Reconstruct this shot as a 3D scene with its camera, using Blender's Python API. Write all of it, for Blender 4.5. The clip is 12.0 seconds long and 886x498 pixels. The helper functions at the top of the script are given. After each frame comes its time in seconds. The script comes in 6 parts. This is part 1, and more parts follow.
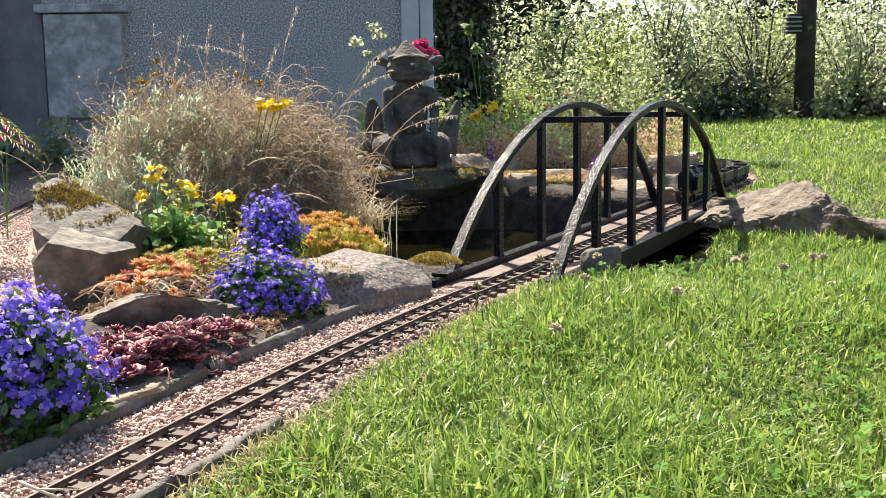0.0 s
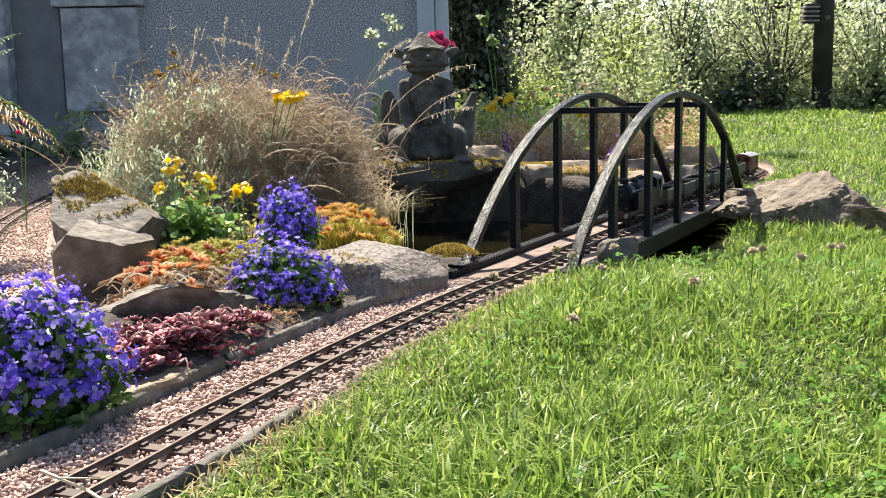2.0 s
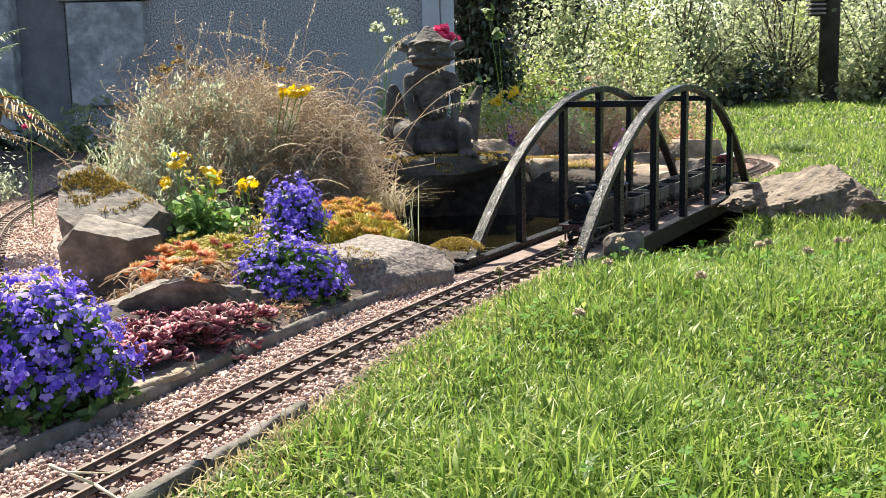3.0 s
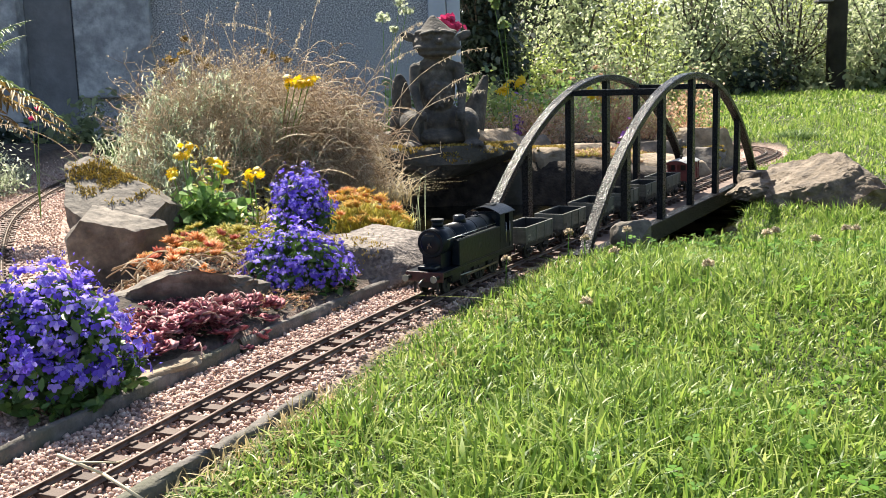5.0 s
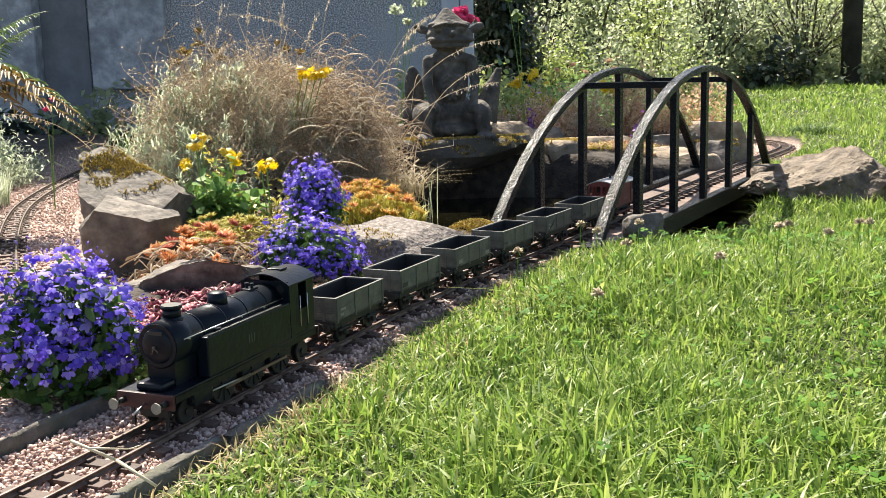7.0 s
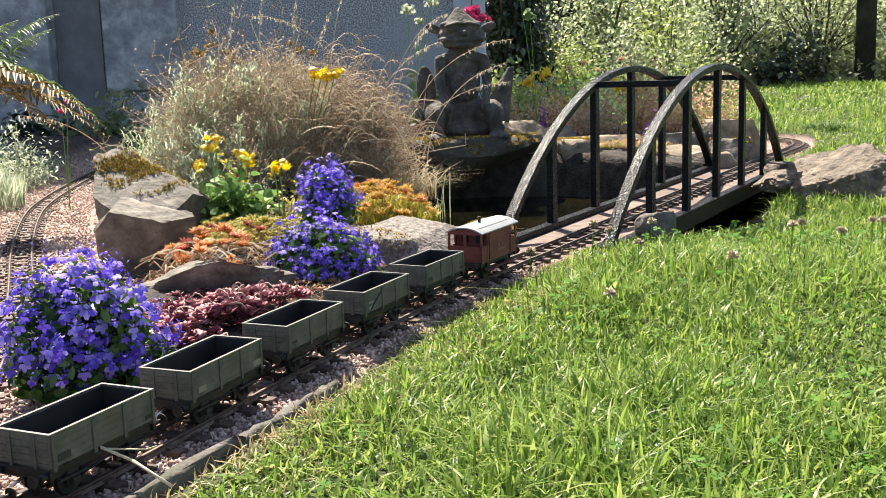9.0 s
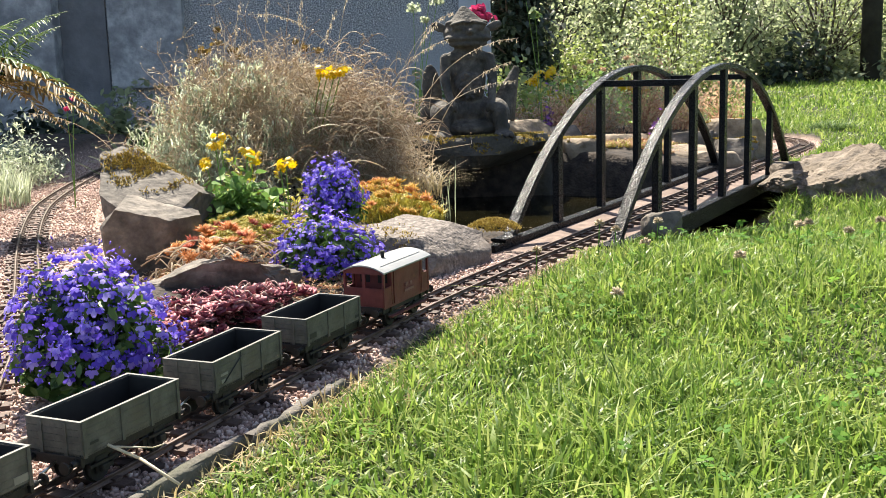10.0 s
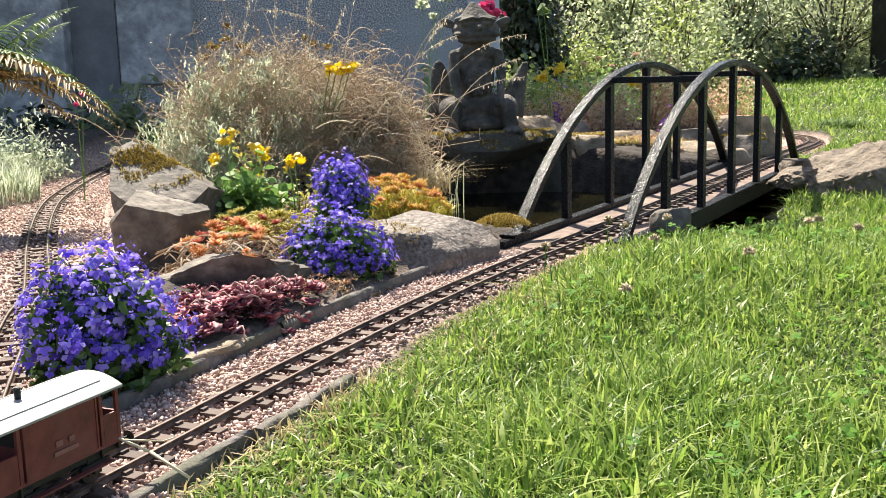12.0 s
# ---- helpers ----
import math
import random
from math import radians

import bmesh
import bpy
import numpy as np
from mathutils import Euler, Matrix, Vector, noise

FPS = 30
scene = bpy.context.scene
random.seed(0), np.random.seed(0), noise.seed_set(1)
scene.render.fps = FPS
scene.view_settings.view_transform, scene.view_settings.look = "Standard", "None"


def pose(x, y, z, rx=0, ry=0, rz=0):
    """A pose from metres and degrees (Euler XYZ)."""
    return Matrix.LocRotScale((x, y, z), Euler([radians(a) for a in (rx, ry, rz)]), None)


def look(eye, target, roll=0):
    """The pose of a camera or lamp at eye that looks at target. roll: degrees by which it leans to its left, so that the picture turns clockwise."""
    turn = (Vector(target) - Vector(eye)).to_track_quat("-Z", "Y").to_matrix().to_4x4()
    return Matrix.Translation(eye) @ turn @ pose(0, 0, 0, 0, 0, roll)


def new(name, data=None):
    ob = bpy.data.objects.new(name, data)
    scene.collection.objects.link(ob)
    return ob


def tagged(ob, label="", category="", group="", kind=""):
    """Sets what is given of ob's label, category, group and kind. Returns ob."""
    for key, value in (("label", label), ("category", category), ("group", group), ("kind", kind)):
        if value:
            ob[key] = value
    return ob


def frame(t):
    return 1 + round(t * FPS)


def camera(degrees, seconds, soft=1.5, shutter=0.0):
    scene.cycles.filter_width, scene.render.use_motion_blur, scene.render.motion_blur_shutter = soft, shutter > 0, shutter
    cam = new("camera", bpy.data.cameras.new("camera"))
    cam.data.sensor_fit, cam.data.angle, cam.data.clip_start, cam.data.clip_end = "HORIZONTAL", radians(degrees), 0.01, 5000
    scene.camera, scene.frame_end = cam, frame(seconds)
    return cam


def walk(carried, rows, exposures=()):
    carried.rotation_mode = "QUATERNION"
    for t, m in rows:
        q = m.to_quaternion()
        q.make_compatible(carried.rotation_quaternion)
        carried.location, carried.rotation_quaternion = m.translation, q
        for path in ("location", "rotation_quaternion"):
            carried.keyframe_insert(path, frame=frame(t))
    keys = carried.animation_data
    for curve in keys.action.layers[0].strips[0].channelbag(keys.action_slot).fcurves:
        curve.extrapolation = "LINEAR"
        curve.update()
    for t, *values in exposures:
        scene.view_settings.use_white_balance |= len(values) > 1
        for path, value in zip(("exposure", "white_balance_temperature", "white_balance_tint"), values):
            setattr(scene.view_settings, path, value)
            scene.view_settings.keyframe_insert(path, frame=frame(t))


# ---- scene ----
cam = camera(45.73, 12.0, soft=0.9)
walk(cam, [
    (0, pose(0.0055, 0.0067, 0.2892, 81.718, 0.936, -3.758)),
    (0.5, pose(0.0043, 0.0060, 0.2889, 81.696, 1.019, -3.602)),
    (1, pose(0.0035, 0.0057, 0.2878, 81.617, 1.113, -3.411)),
    (1.5, pose(0.0049, 0.0053, 0.2878, 81.495, 1.148, -3.155)),
    (2, pose(0.0044, 0.0058, 0.2874, 81.322, 1.203, -2.923)),
    (2.5, pose(0.0032, 0.0041, 0.2891, 81.156, 1.280, -2.746)),
    (3, pose(0.0031, 0.0059, 0.2883, 80.979, 1.292, -2.663)),
    (5, pose(0.0041, 0.0063, 0.2868, 80.469, 1.638, -2.314)),
    (5.5, pose(0.0045, 0.0038, 0.2866, 80.346, 1.658, -2.115)),
    (6, pose(0.0050, 0.0009, 0.2873, 80.218, 1.556, -1.911)),
    (6.5, pose(0.0054, 0.0030, 0.2848, 80.180, 1.527, -1.746)),
    (7, pose(0.0044, 0.0034, 0.2847, 80.128, 1.465, -1.608)),
    (9, pose(0.0047, -0.0001, 0.2870, 80.076, 1.808, -0.954)),
    (9.5, pose(0.0040, 0.0030, 0.2852, 80.057, 1.764, -0.870)),
    (10, pose(0.0014, 0.0013, 0.2870, 80.013, 1.661, -0.725)),
    (10.5, pose(0.0023, 0.0006, 0.2868, 79.968, 1.612, -0.539)),
    (11, pose(0.0011, 0.0000, 0.2850, 79.967, 1.601, -0.432)),
    (11.5, pose(-0.0007, 0.0005, 0.2860, 79.886, 1.564, -0.367)),
    (12, pose(0.0000, 0.0000, 0.2862, 79.839, 1.564, -0.280)),
], exposures=((0, 1.44, 6700, 10), (12, 1.44, 6700, 10)))

# ---- light ----
SUN_ELEV, SUN_AZ = 52.0, -20.0          # degrees; azimuth from +y towards +x
world = bpy.data.worlds.new("sky")
scene.world = world
world.use_nodes = True
wn = world.node_tree
sky = wn.nodes.new("ShaderNodeTexSky")
sky.sky_type, sky.sun_disc = "NISHITA", False
sky.sun_elevation, sky.sun_rotation = radians(SUN_ELEV), radians(SUN_AZ)
sky.dust_density, sky.air_density = 1.6, 1.0
wn.nodes["Background"].inputs["Strength"].default_value = 0.08
wn.links.new(sky.outputs["Color"], wn.nodes["Background"].inputs["Color"])
sun_data = bpy.data.lights.new("sun", "SUN")
sun_data.energy, sun_data.angle, sun_data.color = 5.0, radians(0.53), (1.0, 0.94, 0.82)
sun = new("sun", sun_data)
_az, _el = radians(SUN_AZ), radians(SUN_ELEV)
sun.matrix_world = look((10 * math.sin(_az) * math.cos(_el), 10 * math.cos(_az) * math.cos(_el), 10 * math.sin(_el)), (0, 0, 0))

# ---- materials ----
def material(name, colors, scale=8.0, rough=0.7, metal=0.0, bump=0.0, bscale=60.0, glow_through=0.0, island=False, objrand=False,
             spec=0.5, detail=6.0, stain=None, sscale=3.0, coat=0.0, relief=0.0, dull=None):
    """Noise-driven principled material: colours spread over a ramp, a second coarse stain colour, fine bump, light let through thin leaves."""
    m = bpy.data.materials.new(name)
    m.use_nodes = True
    nt = m.node_tree
    n, l = nt.nodes, nt.links
    b = n["Principled BSDF"]
    tc = n.new("ShaderNodeTexCoord")
    ns = n.new("ShaderNodeTexNoise")
    ns.inputs["Scale"].default_value, ns.inputs["Detail"].default_value = scale, detail
    ns.inputs["Roughness"].default_value = 0.62
    l.new(tc.outputs["Object"], ns.inputs["Vector"])
    fac = ns.outputs["Fac"]
    if island or objrand:
        src = n.new("ShaderNodeNewGeometry").outputs["Random Per Island"] if island else n.new("ShaderNodeObjectInfo").outputs["Random"]
        mx = n.new("ShaderNodeMath")
        mx.operation = "MULTIPLY_ADD"
        l.new(ns.outputs["Fac"], mx.inputs[0])
        mx.inputs[1].default_value = 0.45
        sub = n.new("ShaderNodeMath")
        sub.operation = "MULTIPLY_ADD"
        l.new(src, sub.inputs[0])
        sub.inputs[1].default_value, sub.inputs[2].default_value = 0.8, -0.12
        l.new(sub.outputs[0], mx.inputs[2])
        fac = mx.outputs[0]
    rp = n.new("ShaderNodeValToRGB")
    el = rp.color_ramp.elements
    lo, hi = (0.0, 1.0) if (island or objrand) else (0.33, 0.68)
    el[0].position, el[1].position = lo, hi
    el[0].color, el[1].color = (*colors[0], 1), (*colors[-1], 1)
    for i, c in enumerate(colors[1:-1], 1):
        e = el.new(lo + (hi - lo) * i / (len(colors) - 1))
        e.color = (*c, 1)
    l.new(fac, rp.inputs["Fac"])
    col = rp.outputs["Color"]
    if stain:
        s2 = n.new("ShaderNodeTexNoise")
        s2.inputs["Scale"].default_value, s2.inputs["Detail"].default_value = sscale, 5
        l.new(tc.outputs["Object"], s2.inputs["Vector"])
        r2 = n.new("ShaderNodeValToRGB")
        r2.color_ramp.elements[0].position, r2.color_ramp.elements[1].position = 0.48, 0.66
        l.new(s2.outputs["Fac"], r2.inputs["Fac"])
        mix = n.new("ShaderNodeMixRGB")
        l.new(r2.outputs["Color"], mix.inputs["Fac"])
        l.new(col, mix.inputs["Color1"])
        mix.inputs["Color2"].default_value = (*stain, 1)
        col = mix.outputs["Color"]
    l.new(col, b.inputs["Base Color"])
    b.inputs["Roughness"].default_value, b.inputs["Metallic"].default_value = rough, metal
    b.inputs["Specular IOR Level"].default_value = spec
    b.inputs["Coat Weight"].default_value = coat
    if dull:                                   # worn or pitted spots: (scale, roughness there)
        dn = n.new("ShaderNodeTexNoise")
        dn.inputs["Scale"].default_value, dn.inputs["Detail"].default_value = dull[0], 2
        l.new(tc.outputs["Object"], dn.inputs["Vector"])
        dm = n.new("ShaderNodeMapRange")
        for k, q in (("From Min", 0.40), ("From Max", 0.60), ("To Min", rough), ("To Max", dull[1])):
            dm.inputs[k].default_value = q
        l.new(dn.outputs["Fac"], dm.inputs["Value"])
        l.new(dm.outputs["Result"], b.inputs["Roughness"])
    if bump:
        bn = n.new("ShaderNodeTexNoise")
        bn.inputs["Scale"].default_value, bn.inputs["Detail"].default_value = bscale, 5
        l.new(tc.outputs["Object"], bn.inputs["Vector"])
        bp = n.new("ShaderNodeBump")
        bp.inputs["Strength"].default_value, bp.inputs["Distance"].default_value = bump, relief or 0.6 / bscale
        l.new(bn.outputs["Fac"], bp.inputs["Height"])
        l.new(bp.outputs["Normal"], b.inputs["Normal"])
    if glow_through:
        tr = n.new("ShaderNodeBsdfTranslucent")
        l.new(col, tr.inputs["Color"])
        ms = n.new("ShaderNodeMixShader")
        ms.inputs["Fac"].default_value = glow_through
        l.new(b.outputs[0], ms.inputs[1])
        l.new(tr.outputs[0], ms.inputs[2])
        l.new(ms.outputs[0], n["Material Output"].inputs["Surface"])
    return m


M_GRASS = material("grass_blades", [(0.045, 0.095, 0.018), (0.115, 0.205, 0.034), (0.21, 0.32, 0.056), (0.32, 0.41, 0.085), (0.48, 0.51, 0.20)], 9, 0.42, island=True, glow_through=0.50, spec=0.30)
M_DRYGRASS = material("dry_blades", [(0.30, 0.22, 0.10), (0.50, 0.39, 0.20), (0.64, 0.54, 0.32)], 9, 0.6, island=True, glow_through=0.35)
M_CLOVER = material("clover_leaf", [(0.06, 0.15, 0.02), (0.12, 0.27, 0.04), (0.22, 0.36, 0.06)], 9, 0.65, island=True, glow_through=0.45, spec=0.15)
M_CLOVERHEAD = material("clover_head", [(0.36, 0.26, 0.17), (0.56, 0.46, 0.33), (0.70, 0.64, 0.50)], 200, 0.7, island=True, glow_through=0.25)
M_STONE = material("sandstone", [(0.058, 0.049, 0.041), (0.140, 0.119, 0.098), (0.275, 0.234, 0.190)], 26, 0.85, bump=0.6, bscale=90, stain=(0.085, 0.073, 0.060), sscale=12)
# dark mossy stone; also paints the shade under the slab and low bank
M_STONEDK = material("dark_and_shaded_stone", [(0.035, 0.032, 0.026), (0.075, 0.066, 0.052), (0.13, 0.112, 0.085)], 16, 0.85, bump=0.7, bscale=80, stain=(0.045, 0.038, 0.022), sscale=8)
M_STONELT = material("pale_stone", [(0.060, 0.046, 0.034), (0.145, 0.112, 0.082), (0.27, 0.215, 0.16)], 30, 0.85, bump=1.0, bscale=70, stain=(0.12, 0.09, 0.06), sscale=14)
M_SAND = material("buff_sandstone", [(0.14, 0.105, 0.070), (0.28, 0.215, 0.150), (0.42, 0.33, 0.235)], 24, 0.85, bump=0.8, bscale=80, stain=(0.20, 0.155, 0.10), sscale=10)
M_GRANITE = material("granite", [(0.055, 0.044, 0.038), (0.150, 0.123, 0.106), (0.30, 0.255, 0.222)], 150, 0.8, bump=1.0, bscale=150, stain=(0.14, 0.112, 0.092), sscale=18)
M_MOSS = material("moss", [(0.15, 0.095, 0.018), (0.34, 0.235, 0.04), (0.50, 0.39, 0.10)], 60, 0.9, bump=1.0, bscale=300, island=True, glow_through=0.2)
M_GRAVEL = material("pink_gravel", [(0.15, 0.095, 0.08), (0.37, 0.245, 0.20), (0.54, 0.395, 0.33), (0.67, 0.55, 0.48)], 90, 0.8, island=True, bump=0.3, bscale=300)
M_PEBBLE = material("pink_pebble", [(0.15, 0.095, 0.08), (0.37, 0.245, 0.20), (0.54, 0.395, 0.33), (0.67, 0.55, 0.48)], 90, 0.8, objrand=True, bump=0.3, bscale=300)
M_RAIL = material("rusty_rail", [(0.055, 0.032, 0.022), (0.10, 0.06, 0.042), (0.15, 0.10, 0.075)], 70, 0.55, metal=0.35, bump=0.3, bscale=300)
M_RAILTOP = material("worn_rail_head", [(0.13, 0.095, 0.08), (0.24, 0.19, 0.165)], 70, 0.42, metal=0.7)
M_SLEEPER = material("brown_sleeper", [(0.040, 0.024, 0.018), (0.078, 0.047, 0.036), (0.125, 0.08, 0.06)], 60, 0.75, objrand=True, bump=0.4, bscale=300)
M_KERB = material("weathered_concrete", [(0.07, 0.062, 0.053), (0.12, 0.106, 0.094), (0.19, 0.17, 0.152)], 45, 0.9, bump=0.7, bscale=160, stain=(0.09, 0.088, 0.062), sscale=18)
M_IRON = material("black_gloss_paint", [(0.003, 0.004, 0.006), (0.006, 0.007, 0.009), (0.010, 0.011, 0.014)], 90, 0.12, bump=0.9, bscale=300, spec=0.16, relief=0.0024, dull=(400, 0.46))
M_DECK = material("bridge_deck_board", [(0.10, 0.065, 0.05), (0.17, 0.115, 0.09), (0.25, 0.175, 0.14)], 40, 0.8, bump=0.3, bscale=120, stain=(0.12, 0.08, 0.062), sscale=11)
M_LOCO = material("loco_black", [(0.0020, 0.0042, 0.0090), (0.0040, 0.0072, 0.0135), (0.0075, 0.0115, 0.0185)], 60, 0.34, spec=0.20, bump=0.12, bscale=200, stain=(0.008, 0.0105, 0.014), sscale=25)
M_LOCOGRIME = material("loco_underframe", [(0.005, 0.005, 0.005), (0.013, 0.012, 0.010)], 80, 0.6, bump=0.2, bscale=250)
M_STEEL = material("bright_steel", [(0.45, 0.44, 0.42), (0.62, 0.61, 0.58)], 90, 0.3, metal=1.0)
M_BEAM = material("buffer_beam_red", [(0.028, 0.007, 0.009), (0.055, 0.011, 0.013)], 60, 0.5)
M_WAGON = material("wagon_grey", [(0.055, 0.056, 0.047), (0.088, 0.086, 0.072), (0.13, 0.126, 0.106)], 70, 0.6, bump=0.25, bscale=260, stain=(0.095, 0.085, 0.062), sscale=30)
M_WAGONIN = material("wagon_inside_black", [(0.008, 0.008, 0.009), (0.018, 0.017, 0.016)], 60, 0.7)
M_RIM = material("worn_wagon_rim", [(0.070, 0.069, 0.062), (0.12, 0.117, 0.105)], 80, 0.5)
M_VAN = material("bauxite_red", [(0.088, 0.015, 0.014), (0.135, 0.024, 0.022), (0.175, 0.037, 0.033)], 55, 0.55, bump=0.15, bscale=220, stain=(0.14, 0.038, 0.034), sscale=30)
M_VANROOF = material("van_roof_white", [(0.25, 0.255, 0.255), (0.33, 0.33, 0.325)], 40, 0.5, stain=(0.28, 0.275, 0.26), sscale=18)
M_DARKGAP = material("dark_opening", [(0.006, 0.005, 0.005), (0.012, 0.01, 0.01)], 40, 0.7)
M_LETTER = material("faded_lettering", [(0.20, 0.19, 0.15), (0.28, 0.27, 0.22)], 60, 0.7)
M_LETTERDIM = material("dim_lettering", [(0.05, 0.048, 0.035), (0.085, 0.08, 0.06)], 60, 0.7)
M_LETTERRED = material("faint_lettering", [(0.17, 0.07, 0.06), (0.24, 0.11, 0.10)], 60, 0.7)
# cement with a sunken strip's shade put into its colour
M_SHADESTRIP = material("cement_in_painted_shade", [(0.15, 0.152, 0.165), (0.22, 0.222, 0.235)], 12, 0.9, bump=0.4, bscale=60)
M_LETTERDK = material("black_patch", [(0.015, 0.015, 0.014), (0.03, 0.03, 0.027)], 60, 0.6)
M_BLUE = material("lobelia_petals", [(0.075, 0.038, 0.40), (0.15, 0.088, 0.62), (0.28, 0.20, 0.80), (0.62, 0.54, 0.94)], 60, 0.55, island=True, glow_through=0.35, spec=0.25)
M_BLUEONE = material("lobelia_petals_single", [(0.075, 0.038, 0.40), (0.15, 0.088, 0.62), (0.28, 0.20, 0.80), (0.62, 0.54, 0.94)], 60, 0.55, objrand=True, glow_through=0.35, spec=0.25)
M_LOBLEAF = material("lobelia_leaf", [(0.035, 0.075, 0.015), (0.075, 0.15, 0.03), (0.12, 0.21, 0.05)], 50, 0.5, island=True, glow_through=0.3)
M_REDSED = material("red_sedum", [(0.13, 0.022, 0.038), (0.30, 0.07, 0.095), (0.50, 0.20, 0.22), (0.72, 0.46, 0.45)], 50, 0.5, spec=0.25, island=True, glow_through=0.25)
M_STALK = material("pink_stalk", [(0.26, 0.14, 0.12), (0.42, 0.27, 0.22)], 50, 0.5, island=True)
M_GOLDTUFT = material("golden_stonecrop", [(0.48, 0.36, 0.06), (0.68, 0.48, 0.09), (0.78, 0.52, 0.15), (0.72, 0.32, 0.08)], 50, 0.55, island=True, glow_through=0.45)
M_ORANGE = material("orange_sedum", [(0.50, 0.13, 0.03), (0.70, 0.24, 0.06), (0.78, 0.38, 0.14), (0.80, 0.50, 0.26)], 50, 0.5, island=True, glow_through=0.3)
M_CORAL = material("coral_sedum", [(0.36, 0.05, 0.03), (0.56, 0.12, 0.07), (0.70, 0.26, 0.18)], 50, 0.5, island=True, glow_through=0.3)
M_YELSED = material("yellow_green_sedum", [(0.30, 0.26, 0.03), (0.46, 0.42, 0.06), (0.58, 0.50, 0.10), (0.40, 0.28, 0.06)], 50, 0.55, island=True, glow_through=0.3)
M_FRESH = material("fresh_green_leaf", [(0.10, 0.20, 0.045), (0.19, 0.33, 0.085), (0.33, 0.47, 0.17)], 50, 0.6, spec=0.25, island=True, glow_through=0.35)
M_YELLOW = material("yellow_petals", [(0.62, 0.38, 0.004), (0.75, 0.52, 0.008), (0.82, 0.62, 0.02)], 50, 0.5, island=True, glow_through=0.35)
M_TWIG = material("dry_twigs", [(0.24, 0.16, 0.10), (0.46, 0.35, 0.245), (0.66, 0.56, 0.43), (0.86, 0.80, 0.70)], 50, 0.65, island=True, glow_through=0.6)
M_SAGE = material("grey_green_leaf", [(0.24, 0.29, 0.17), (0.46, 0.51, 0.35), (0.72, 0.75, 0.60)], 50, 0.6, island=True, glow_through=0.55)
M_STRAW = material("straw_stems", [(0.44, 0.34, 0.22), (0.62, 0.52, 0.38), (0.78, 0.69, 0.56)], 50, 0.6, island=True, glow_through=0.5)
M_HEATHER = material("russet_stems", [(0.38, 0.19, 0.12), (0.60, 0.36, 0.24), (0.76, 0.56, 0.38), (0.50, 0.48, 0.22)], 50, 0.7, island=True, glow_through=0.5)
M_FERN = material("fern_green", [(0.07, 0.13, 0.035), (0.14, 0.22, 0.07), (0.22, 0.30, 0.12)], 50, 0.5, island=True, glow_through=0.35)
M_FERNDRY = material("fern_brown", [(0.12, 0.075, 0.02), (0.22, 0.145, 0.04), (0.36, 0.26, 0.09)], 50, 0.6, island=True, glow_through=0.3)
M_MAGENTA = material("magenta_petals", [(0.45, 0.03, 0.12), (0.66, 0.06, 0.18)], 50, 0.5, island=True, glow_through=0.3)
M_PURPLE = material("purple_petals", [(0.20, 0.07, 0.32), (0.34, 0.14, 0.48)], 50, 0.5, island=True, glow_through=0.3)
M_HEDGE = material("hedge_leaf", [(0.15, 0.19, 0.10), (0.29, 0.34, 0.18), (0.41, 0.46, 0.26), (0.49, 0.53, 0.33)], 3, 0.50, island=True, glow_through=0.62)
# darker leaf: deep shade is put into the colour itself
M_HEDGEDK = material("leaf_with_painted_shade", [(0.020, 0.034, 0.027), (0.038, 0.058, 0.040), (0.070, 0.095, 0.056)], 3, 0.45, island=True, glow_through=0.1)
M_YLEAF = material("yellow_green_leaf", [(0.19, 0.25, 0.06), (0.34, 0.41, 0.11), (0.52, 0.56, 0.22)], 3, 0.45, island=True, glow_through=0.45)
M_BARK = material("bark", [(0.045, 0.033, 0.024), (0.09, 0.07, 0.05), (0.13, 0.105, 0.08)], 18, 0.9, bump=0.9, bscale=50)
M_POST = material("dark_timber", [(0.015, 0.013, 0.012), (0.03, 0.026, 0.022), (0.045, 0.04, 0.035)], 9, 0.8, bump=0.4, bscale=30)
M_HARL = material("grey_pebbledash", [(0.13, 0.132, 0.145), (0.345, 0.345, 0.36), (0.70, 0.70, 0.70)], 150, 0.9, bump=1.0, bscale=110, stain=(0.38, 0.385, 0.405), sscale=2.5, detail=2.0)
M_RENDER = material("grey_cement_face", [(0.24, 0.245, 0.26), (0.38, 0.385, 0.40), (0.52, 0.52, 0.53)], 22, 0.9, bump=0.5, bscale=60, stain=(0.22, 0.225, 0.24), sscale=9)
M_TRIM = material("painted_corner_board", [(0.42, 0.44, 0.50), (0.52, 0.54, 0.60)], 12, 0.6, stain=(0.46, 0.47, 0.50), sscale=5)
M_STATUE = material("statue_stone", [(0.044, 0.038, 0.033), (0.096, 0.084, 0.070), (0.175, 0.153, 0.125)], 35, 0.85, bump=0.9, bscale=130, stain=(0.050, 0.046, 0.038), sscale=14)
M_WATER = material("pond_water", [(0.003, 0.0035, 0.002), (0.012, 0.010, 0.004)], 5, 0.05, spec=0.28, bump=0.02, bscale=9)
M_SHED = material("shed_wall", [(0.20, 0.18, 0.19), (0.30, 0.27, 0.28)], 3, 0.8)
M_STICK = material("pale_straw", [(0.50, 0.42, 0.28), (0.64, 0.56, 0.40)], 60, 0.7)


# ---- geometry helpers ----
def linear(x, a, b):
    t = np.clip((x - a) / (b - a), 0, 1)
    return t * t * (3 - 2 * t)


